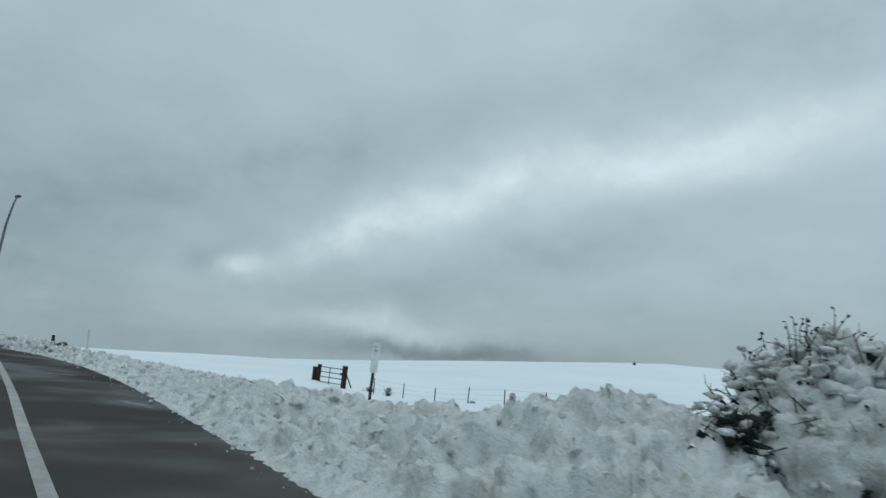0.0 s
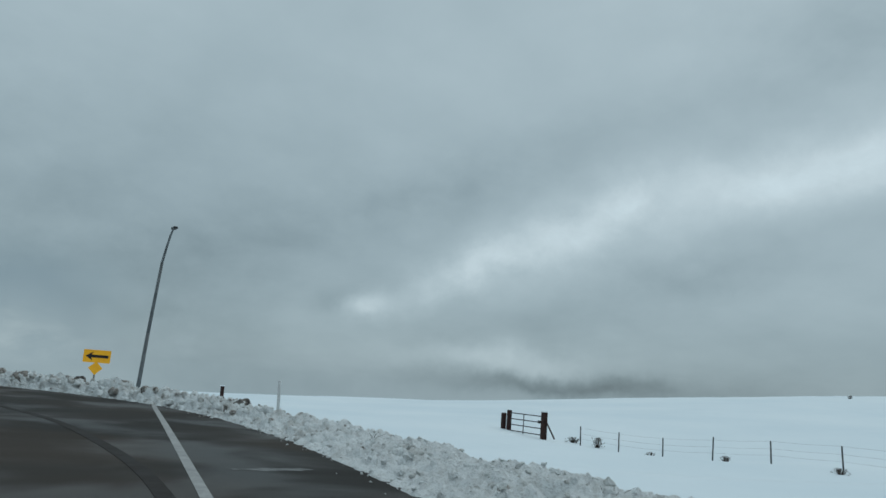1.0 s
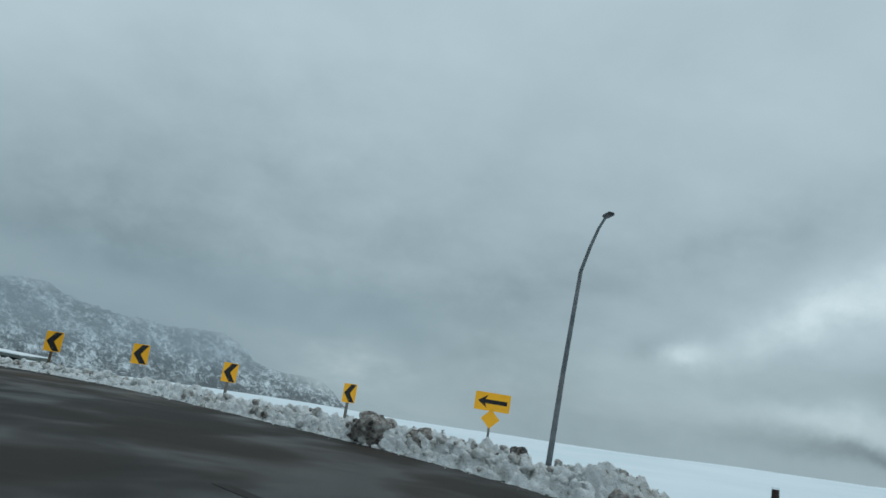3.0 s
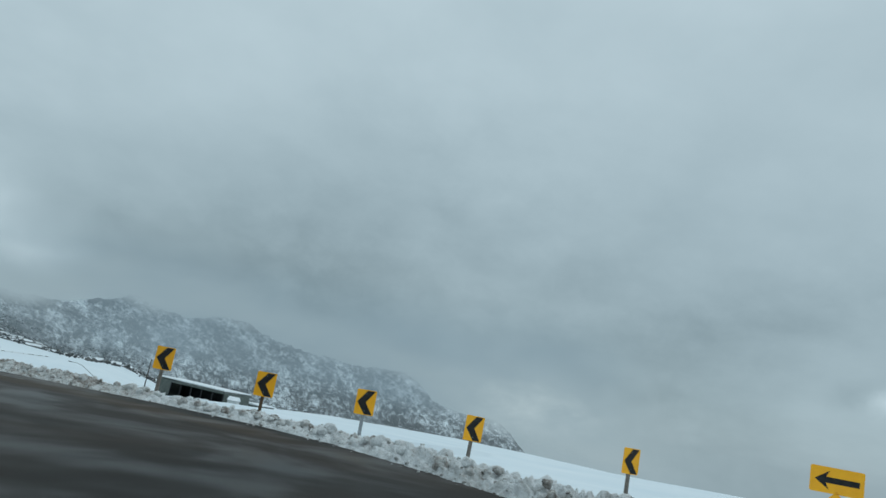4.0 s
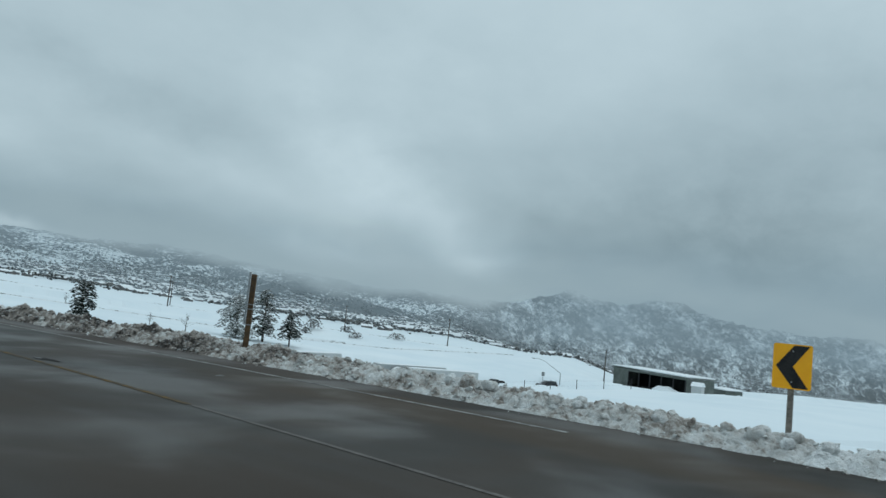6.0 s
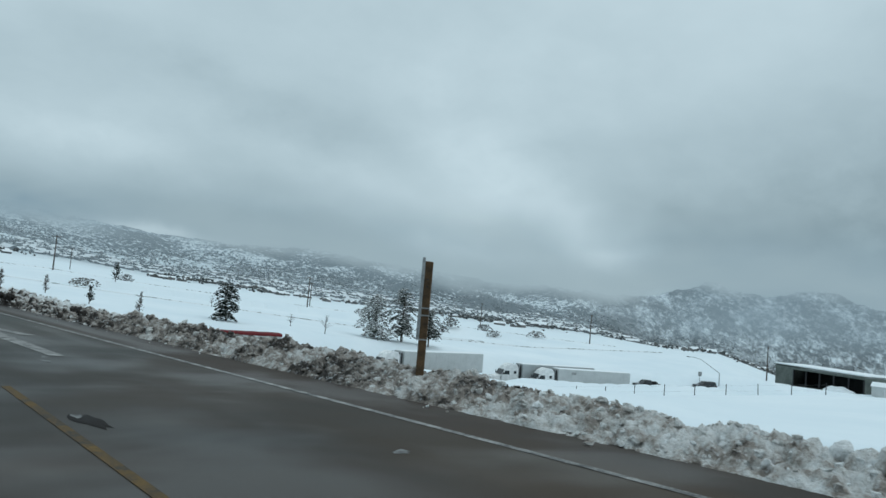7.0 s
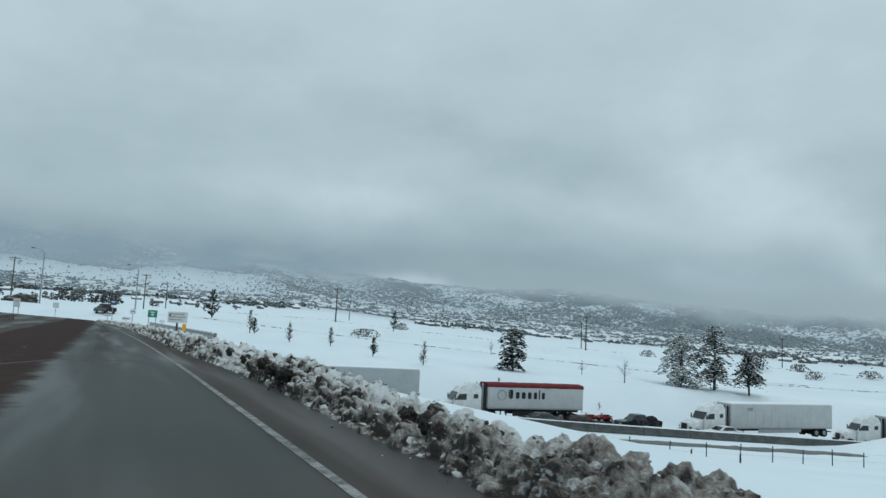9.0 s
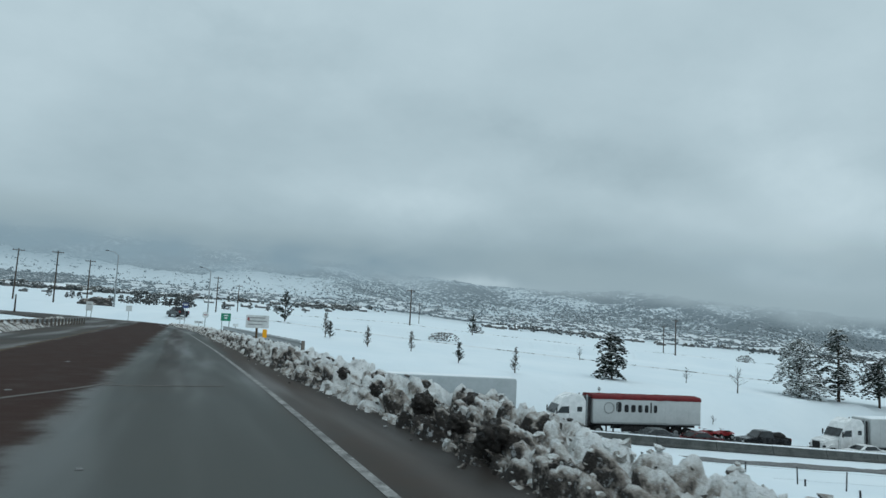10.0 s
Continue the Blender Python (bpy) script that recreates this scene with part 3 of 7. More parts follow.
def road_z(y):
    return np.interp(y, [-500, 98, 135, 168, 214, 400], [0, 0, 0.3, 1.2, 3.0, 4.0])


def smooth(x, a, b):
    t = np.clip((x - a) / (b - a), 0, 1)
    return t * t * (3 - 2 * t)


def truck_line(x):
    x = np.asarray(x, float)
    bend = np.where(x < 84, 0.0, np.where(x < 104, 0.0115 * (x - 84) ** 2, 0.0115 * 400 + 0.46 * (x - 104)))
    return 59 + 9 * np.exp(-(x - 20) / 35) - np.where(x < 170, bend, 0.0115 * 400 + 0.46 * 66 + 0.2 * (x - 170))


def highway_z(x):
    return -7.65 - 0.055 * (np.clip(x, 5, 130) - 30)


# height angle of the snow field's brow, of the town's upper end and of the hills, by compass bearing
BEAR = [-180, -150, -90, -40, -12, 0, 15, 24, 34, 44, 53, 60, 64, 68, 73, 81, 90, 107, 130, 150, 163, 178, 180]
BROW = [1.35, 1.0, 1.0, 0.8, 0.7, 0.45, 0.25, -0.4, -1.0, -1.45, -1.8, -1.85, -1.9, -3.0, -3.1, -2.6, -2.5, -2.8, -2.2, -1.5, 0.0, 1.35, 1.35]
REACH = [120, 140, 200, 260, 260, 260, 260, 260, 250, 240, 240, 240, 240, 240, 240, 210, 170, 125, 110, 95, 106, 120, 120]
HB = [-180, -90, -40, -20, -12, -7, -1, 5, 11, 16, 23, 28, 33, 39, 44, 48, 56, 60, 62, 63.2, 65, 67, 68.6, 70.8, 72.2, 73.5, 76.2, 79, 81, 83.3, 84.6, 85.3, 85.9, 86.8, 88, 89.7, 91.2, 92.3, 93.2, 95, 110, 180]
HT = [2.5, 4, 5.2, 5.3, 5.2, 5.3, 4.9, 4.6, 4.4, 3.5, 2.8, 2.8, 2.9, 2.4, 1.9, 1.7, 1.6, 2.0, 2.7, 3.15, 2.8, 2.4, 2.75, 3.0, 2.5, 2.0, 1.75, 1.5, 1.55, 1.6, 1.25, 0.75, 0.1, -0.3, -0.5, -0.55, -0.7, -1.3, -2.1, -3.4, -3.5, -3.5]


def wave(x, y, s, seed):
    """Cheap smooth noise from sines, about -1 to 1."""
    a = np.sin(x / s * 1.3 + seed) * np.cos(y / s * 1.1 - seed * 1.7)
    b = np.sin((x + y) / s * 2.3 + seed * 2.1) * np.cos((x - y) / s * 1.9 + seed)
    c = np.sin(x / s * 4.7 - y / s * 2.1 + seed * 3) * np.cos(y / s * 4.1 + seed * 0.7)
    return 0.55 * a + 0.3 * b + 0.15 * c


def lattice(x, y, seed):
    """Smooth lattice noise, 0 to 1."""
    xi, yi = np.floor(x), np.floor(y)
    fx, fy = x - xi, y - yi
    fx, fy = fx * fx * (3 - 2 * fx), fy * fy * (3 - 2 * fy)

    def rnd(i, j):
        h = np.sin(i * 127.1 + j * 311.7 + seed * 74.7) * 43758.5453
        return h - np.floor(h)
    return (rnd(xi, yi) * (1 - fx) + rnd(xi + 1, yi) * fx) * (1 - fy) + (rnd(xi, yi + 1) * (1 - fx) + rnd(xi + 1, yi + 1) * fx) * fy


def crags(x, y):
    """Knobbly hillsides, about -1 to 1."""
    out, a, s = 0.0, 1.0, 230.0
    for k in range(5):
        out = out + a * (1 - 2 * np.abs(2 * lattice(x / s + 3.7 * k, y / s - 1.3 * k, k) - 1))
        a, s = a * 0.52, s * 0.47
    return out / 2.0


def land(x, y):
    """Height of the snow-covered ground."""
    x, y = np.asarray(x, float), np.asarray(y, float)
    d = np.hypot(x, y + 20)
    az = np.degrees(np.arctan2(x, y + 20))
    brow, reach = np.interp(az, BEAR, BROW), np.interp(az, BEAR, REACH)
    top = np.interp(az, HB, HT)
    zb = 1.5 + reach * np.tan(np.radians(brow))
    near = -0.9 + (zb + 0.9) * np.clip((d - 12) / (reach - 12), 0, 1) ** np.where(np.abs(az) > 140, 2.2, 1.0)
    near = near - 0.7 * smooth(d, 15, 40) * (1 - smooth(d, 55, 95)) * np.where(np.abs(az) > 105, 1.0, 0.0)
    rise = np.clip((d - reach) / (3300 - reach), 0, 1)
    east = smooth(az, 53, 61) * (1 - smooth(az, 108, 116))
    gentle = np.where(rise < 0.42, rise / 0.42 * 0.36, 0.36 + 0.64 * smooth(rise, 0.40, 1.0))
    # the eastern mountain stands up steeply behind its flat foot
    west = 1 - smooth(az, 10, 20)
    gentle = gentle * west + (1 - west) * (0.36 * np.clip(rise / 0.42, 0, 1) + 0.64 * smooth(d, 1900, 2800))
    steep = 0.10 * rise + 0.90 * np.clip((d - 2280) / 720, 0, 1) ** 0.8
    ang = brow + (np.maximum(top, brow - 0.3) - brow) * (gentle * (1 - east) + np.minimum(steep, 1.0) * east)
    hill = 1.5 + d * np.tan(np.radians(ang))
    gul = smooth(d, 1300 + 400 * (1 - west), 2400) * (1 - east) + east * smooth(d, 2250, 2500)
    hill = hill + gul * (34 * crags(x, y) * (1 - 0.45 * east) + east * 16 * (crags(x * 2.6 + 900, y * 2.6) - 0.1)) * np.clip((top - brow) / 3.5, 0, 1)
    hill = hill + smooth(d, reach, reach + 500) * 3.0 * wave(x, y, 160, 2.0) * np.clip(top - brow, 0, 1)
    z = np.where(d < reach, near, hill)
    z = np.where(d > 3400 - 330 * east, z - (d - 3400 + 330 * east) * (0.06 + 0.5 * east), z)
    z = z + 0.18 * wave(x, y, 14, 3.0) * smooth(d, 25, 60) + 0.5 * wave(x, y, 47, 5.0) * smooth(d, 60, 160)
    z = z - 1.35 * np.exp(-((x - 196) ** 2 + (y - 47) ** 2) / 38.0 ** 2) - 1.0 * np.exp(-((y + 79) / 7.0) ** 2 - ((x + 12) / 9.0) ** 2)
    z = z + 0.9 * np.exp(-((x + 15) / 5.0) ** 2 - ((y + 52) / 2.4) ** 2)
    # the highway's cutting
    yt, hz = truck_line(x), highway_z(x)
    south, north = (yt - 17.0) - y, y - (yt + 6.0)
    cut = np.where(south > 0, hz + np.interp(x, [25, 56, 70, 82], [0.100, 0.104, 0.146, 0.162]) * south, np.where(north > 0, hz + 0.69 * np.minimum(north, 7) + 0.06 * np.maximum(north - 7, 0), hz))
    cut = np.where((x > 4) & (x < 420) & (north < 60), cut, 1e3)
    z = np.minimum(z, cut)
    z = z + np.interp(x, [76, 86, 100, 110, 120, 136, 165], [0, 2.15, 2.45, 3.35, 4.15, 4.3, 0]) * np.exp(-((y - (yt - 8.8)) / 3.4) ** 2)
    # the road's own bed
    shape = z.shape
    xf, yf, zf = x.ravel(), y.ravel(), z.ravel().copy()
    close = (np.hypot(xf, yf) < 420) & (xf < 40)
    if close.any():
        px, py = xf[close], yf[close]
        ref = RIGHT[::4]
        rn = OUT[::4]
        k = np.empty(len(px), int)
        for i in range(0, len(px), 4000):
            dd = (px[i:i + 4000, None] - ref[None, :, 0]) ** 2 + (py[i:i + 4000, None] - ref[None, :, 1]) ** 2
            k[i:i + 4000] = dd.argmin(1)
        off = (px - ref[k, 0]) * rn[k, 0] + (py - ref[k, 1]) * rn[k, 1]
        dist = np.hypot(px - ref[k, 0], py - ref[k, 1])
        side = np.where(off > 0, np.maximum(off, dist), np.maximum(0.0, -off - ROAD_WIDTH))
        side = np.where((off <= 0) & (dist > ROAD_WIDTH + 8), np.maximum(side, dist - ROAD_WIDTH), side)
        w = smooth(side, 2.5, 15.0)
        bed = road_z(ref[k, 1]) - 0.16 - 0.05 * np.minimum(side, 4)
        bank = np.where(off > 0, 1.0, 0.0) * smooth(-px, 32.0, 44.0) * smooth(side, 1.2, 3.4) * (1 - smooth(side, 5.0, 13.0))
        zf[close] = bed + (zf[close] - bed) * w + 0.80 * bank
    return zf.reshape(shape)


def land_at(x, y):
    return float(land(np.array([x]), np.array([y]))[0])


def build_ground():
    r = np.concatenate([[0.0], np.arange(3, 60, 1.0), np.arange(60, 170, 1.7), np.geomspace(172, 1300, 56), np.geomspace(1330, 2250, 50), np.arange(2262, 3090, 7.0), np.geomspace(3110, 3450, 12), [3700, 4300]])
    a = np.radians(np.concatenate([np.arange(-48, 56, 0.15), np.arange(56, 97, 0.11), np.arange(97, 110, 0.3), np.arange(110, 312, 0.8)]))
    na = len(a)
    rr, aa = np.meshgrid(r, a, indexing="ij")
    x, y = rr * np.sin(aa), -20 + rr * np.cos(aa)
    z = land(x, y)
    v = np.stack([x, y, z], -1).reshape(-1, 3)
    i, j = np.meshgrid(np.arange(len(r) - 1), np.arange(na), indexing="ij")
    jn = (j + 1) % na
    f = np.stack([i * na + j, i * na + jn, (i + 1) * na + jn, (i + 1) * na + j], -1).reshape(-1, 4)
    f = f[:, ::-1]
    ob = new("ground", raw_mesh("ground", v, f, SNOW))
    return tagged(ob, "snow-covered fields, valley floor and brushy snowy hills", "ground", kind="structure")


def ribbon(line, offs, z0, thick, mat, name, lift=0.0):
    """A band along a line between two sideways offsets, with an edge of its own."""
    t = np.gradient(line[:, :2], axis=0)
    t /= np.linalg.norm(t, axis=1)[:, None]
    nrm = np.stack([t[:, 1], -t[:, 0]], 1)
    rows = []
    for o in offs:
        p = line[:, :2] + nrm * o
        rows.append(np.column_stack([p, z0(p[:, 0], p[:, 1], line) + lift]))
    for o in (offs[-1], offs[0]):
        p = line[:, :2] + nrm * o
        rows.append(np.column_stack([p, z0(p[:, 0], p[:, 1], line) + lift - thick]))
    k, n = len(rows), len(line)
    v = np.concatenate(rows)
    f = []
    for r in range(k):
        a, b = r * n, ((r + 1) % k) * n
        f += [(a + i, a + i + 1, b + i + 1, b + i) for i in range(n - 1)]
    f += [tuple(r * n for r in range(k)), tuple((r + 1) * n - 1 for r in range(k - 1, -1, -1))]
    return raw_mesh(name, v, f, mat, False)


def on_road(x, y, line):
    return road_z(line[:, 1])


ground = build_ground()
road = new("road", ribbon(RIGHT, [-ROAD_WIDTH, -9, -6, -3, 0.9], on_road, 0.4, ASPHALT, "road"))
tagged(road, "worn wet asphalt road bending left, sanded red-brown along its median", "road", kind="structure")


def line_on_road(name, pts, width, mat, label):
    p = glide(pts, 0.6)
    ob = new(name, ribbon(p, [-width / 2, width / 2], on_road, 0.002, mat, name, 0.006))
    ob.parent = road
    tagged(ob, label)


line_on_road("edge_line", [(-110, -27), (-80, -34.8), (-60, -39.0), (-50, -41.0), (-44.5, -42.1), (-38.6, -43.3), (-32, -44.57), (-25.5, -45.8), (-19.6, -46.9), (-16.5, -47.5)], 0.15, CLEAN_LINE, "white edge line")
line_on_road("edge_line", [(1.86, -25), (1.92, -20), (1.89, -8), (1.89, 6), (1.8, 20), (1.3, 44), (-0.1, 82), (-3.0, 108)], 0.12, WHITE_LINE, "worn white edge line")
line_on_road("centre_line", [(-2.25, -21.5), (-2.07, -19.5), (-1.83, -15.6), (-1.70, -13.3)], 0.10, YELLOW_LINE, "faded yellow centre line")
line_on_road("centre_line", [(-2.75, -27.0), (-2.5, -24.5), (-2.25, -21.6)], 0.08, FAINT_LINE, "nearly worn away centre line")
line_on_road("centre_line", [(-5.7, 14), (-5.8, 30), (-6.2, 60), (-7.4, 90)], 0.13, YELLOW_LINE, "faded yellow centre line")
line_on_road("stop_line", [(-1.4, 16.9), (1.4, 17.2)], 0.16, FAINT_LINE, "nearly worn away white cross line")


def lane_arrow():
    """A long straight-ahead arrow in the lane, head towards the junction."""
    g = Geo()
    def flat(pts):
        n = len(pts)
        g.add([(x, y, 0.008) for x, y in pts] + [(x, y, 0.004) for x, y in pts],
              [tuple(range(n))] + [(i, (i + 1) % n, n + (i + 1) % n, n + i) for i in range(n)])
    flat([(-0.22, -10.15), (0.02, -10.15), (0.12, -4.8), (-0.26, -4.8)])
    flat([(-0.07, -2.60), (0.08, -2.62), (0.70, -5.9), (0.42, -5.9), (-0.07, -3.5)])
    flat([(-0.07, -2.60), (-0.07, -3.5), (-0.50, -5.3), (-0.78, -5.3), (-0.22, -2.60)])
    ob = new("lane_arrow", g.mesh("lane_arrow", WHITE_LINE))
    ob.parent = road
    tagged(ob, "worn white straight-ahead lane arrow")


lane_arrow()

line_on_road("turn_line", [(-5.2, 9.6), (-3.8, 11.8), (-2.7, 14.2), (-1.7, 16.4), (-1.2, 18.0)], 0.13, FAINT_LINE, "faint worn white turning line across the sand")
line_on_road("tar_seam", [(-37.5, -43.2), (-33.8, -43.6), (-30, -43.66), (-25.4, -43.4), (-21.5, -42.6), (-18.6, -41.5), (-16.2, -39.9)], 0.22, SEAM, "dark tarred seam in the asphalt")


def patch_on_road(name, x, y, rx, ry, mat, label, seed):
    """A thin, ragged patch lying on the road."""
    rnd = random.Random(seed)
    k = [rnd.uniform(0.3, 1.25) for _ in range(18)]
    k = [(k[i - 1] + 4 * k[i] + k[(i + 1) % 18]) / 6 for i in range(18)]
    ring = [(x + rx * k[i] * math.cos(i * math.pi / 9), y + ry * k[i] * math.sin(i * math.pi / 9)) for i in range(18)]
    g = Geo().add([(x, y, 0.010)] + [(x + (a - x) * 0.7, y + (b - y) * 0.7, 0.009) for a, b in ring] + [(a, b, 0.003) for a, b in ring],
                  [(0, 1 + i, 1 + (i + 1) % 18) for i in range(18)] + [(1 + i, 19 + i, 19 + (i + 1) % 18, 1 + (i + 1) % 18) for i in range(18)])
    ob = new(name, g.mesh(name, mat))
    ob.parent = road
    tagged(ob, label)


for k, (x, y, rx, ry) in enumerate([(-33.3, -45.6, 0.22, 0.75), (-40.3, -45.0, 0.9, 0.2), (-0.51, -10.95, 0.10, 0.22), (-0.35, -10.3, 0.08, 0.14), (0.58, -18.4, 0.12, 0.14), (-2.88, 15.6, 0.10, 0.16), (-0.81, 7.98, 0.05, 0.07), (-3.03, 24.4, 0.11, 0.22), (-6.96, -29.0, 0.08, 0.16), (1.45, -3.1, 0.05, 0.10)]):
    patch_on_road("slush_patch", x, y, rx, ry, SLUSH, "small smear of melting snow", 40 + k)
patch_on_road("pothole", -1.54, -16.25, 0.17, 0.52, TAR, "dark shallow pothole with a crumbled edge", 60)
patch_on_road("tar_patch", -19.4, -41.75, 1.5, 0.42, TAR, "dark ragged tar patch over a seam", 63)
patch_on_road("tar_patch", -18.2, -42.0, 0.7, 0.22, TAR, "dark ragged tar patch over a seam", 66)
patch_on_road("pothole_rubble", -1.60, -15.95, 0.09, 0.20, SLUSH, "pale broken asphalt", 61)

# the highway in its cutting: two carriageways and the median barrier
hx = np.arange(10.0, 114.0, 1.0)
hline = np.column_stack([hx, truck_line(hx)])


def on_highway(x, y, line):
    return highway_z(line[:, 0])


highway = new("highway", ribbon(hline, [-5.0, 0.0, 3.2], on_highway, 0.3, HIGHWAY, "highway", 0.06))
tagged(highway, "wet grey highway lanes cleared of snow", "road", kind="structure")
near_lane = new("highway_lane", ribbon(hline[:102], [9.8, 10.6, 11.4, 12.2], on_highway, 0.3, SLUSH, "highway_lane", 0.14))
for q in near_lane.data.vertices:
    p = Vector((q.co.x * 0.33, q.co.y * 0.33, 0.0))
    q.co.y += 0.7 * noise.noise(p)
    q.co.z += 0.10 * noise.noise(p * 3.1)
tagged(near_lane, "slushy half-cleared highway lane between snow strips", "road", kind="structure")


def build_barrier():
    b = thing("median_barrier", Matrix.Identity(4), "grey concrete median barrier with snow along its top", "barrier")
    x0 = 12.0
    for k in range(15):
        xs = np.array([x0 + k * 6.0, x0 + k * 6.0 + 5.94])
        ys, zs = truck_line(xs) - 4.4, highway_z(xs)
        g = Geo()
        prof = [(-0.30, 0.0), (-0.30, 0.10), (-0.16, 0.30), (-0.09, 0.80), (0.09, 0.80), (0.16, 0.30), (0.30, 0.10), (0.30, 0.0)]
        n = len(prof)
        pts = [(xs[e], ys[e] + py, zs[e] + 0.06 + pz) for e in (0, 1) for py, pz in prof]
        g.add(pts, [(i, (i + 1) % n, n + (i + 1) % n, n + i) for i in range(n)] + [tuple(range(n)), tuple(range(2 * n - 1, n - 1, -1))])
        seg = part("barrier_segment", g, CONCRETE, b)
        c = Geo()
        cap = [(-0.11, 0.80), (-0.10, 0.87), (0.0, 0.92 + 0.03 * math.sin(k)), (0.10, 0.87), (0.11, 0.80)]
        n = len(cap)
        pts = [(xs[e], ys[e] + py, zs[e] + 0.062 + pz) for e in (0, 1) for py, pz in cap]
        c.add(pts, [(i, (i + 1) % n, n + (i + 1) % n, n + i) for i in range(n)] + [tuple(range(n)), tuple(range(2 * n - 1, n - 1, -1))])
        part("snow_cap", c, CAP_SNOW, seg, "settled snow")


build_barrier()


# ---- ploughed snow along the road ----
def berm_size(s):
    """Height and width of the ridge by place along the edge."""
    x, y = s
    if y < -30:
        h = np.interp(x, [-120, -56, -53, -52, -51.4, -50.9, -50.4, -49.9, -49.4, -48.5, -47.5, -46, -43.6, -40.7, -36, -31, -24, -18, -12, -5, 0, 3],
                      [0.85, 0.8, 0.70, 0.78, 1.0, 1.18, 1.26, 1.18, 0.94, 0.74, 0.78, 0.70, 0.62, 0.50, 0.38, 0.32, 0.36, 0.44, 0.52, 0.44, 0.34, 0.22])
        w = np.interp(x, [-120, -48, -36, -24, -12, 3], [3.6, 3.2, 2.4, 1.7, 1.5, 1.3])
    else:
        h = np.interp(y, [-30, -22, -16, -12.5, -8, 0, 4, 6, 7.5, 9.5, 13, 20, 26, 40, 90], [0.24, 0.28, 0.33, 0.37, 0.34, 0.36, 0.31, 0.31, 0.40, 0.52, 0.42, 0.48, 0.48, 0.42, 0.32])
        w = np.interp(y, [-30, -20, -8, 0, 8, 40], [1.25, 1.3, 1.40, 1.3, 1.3, 1.5])
    return float(h), float(w)


def ridge_shape(u):
    return math.sin(math.pi * min(1.0, u * 1.7) * 0.5) if u < 0.588 else 1 - 0.75 * ((u - 0.588) / 0.412) ** 1.3


def crumbled(p):
    """Broken snow: heaps, clods and crumbs, about -1 to 1."""
    big = noise.noise(p * 1.5)
    w = noise.noise_vector(p * 5.0) * 0.05
    c1 = 0.26 - noise.voronoi((p + w) * 4.0)[0][0] ** 2
    c2 = 0.26 - noise.voronoi((p + w) * 10.0)[0][0] ** 2
    c3 = 0.26 - noise.voronoi(p * 19.0)[0][0] ** 2
    return 0.12 * big + 0.22 * c1 + 0.15 * c2 + 0.05 * c3


def heaped(p):
    """Rounded heaps a foot or two across, with clefts between them."""
    q = p + noise.noise_vector(p * 1.7) * 0.16
    a = noise.voronoi(q * 2.7)[0]
    return 0.30 * min(0.5, a[1] - a[0]) + 0.28 * (0.16 - a[0] ** 2)


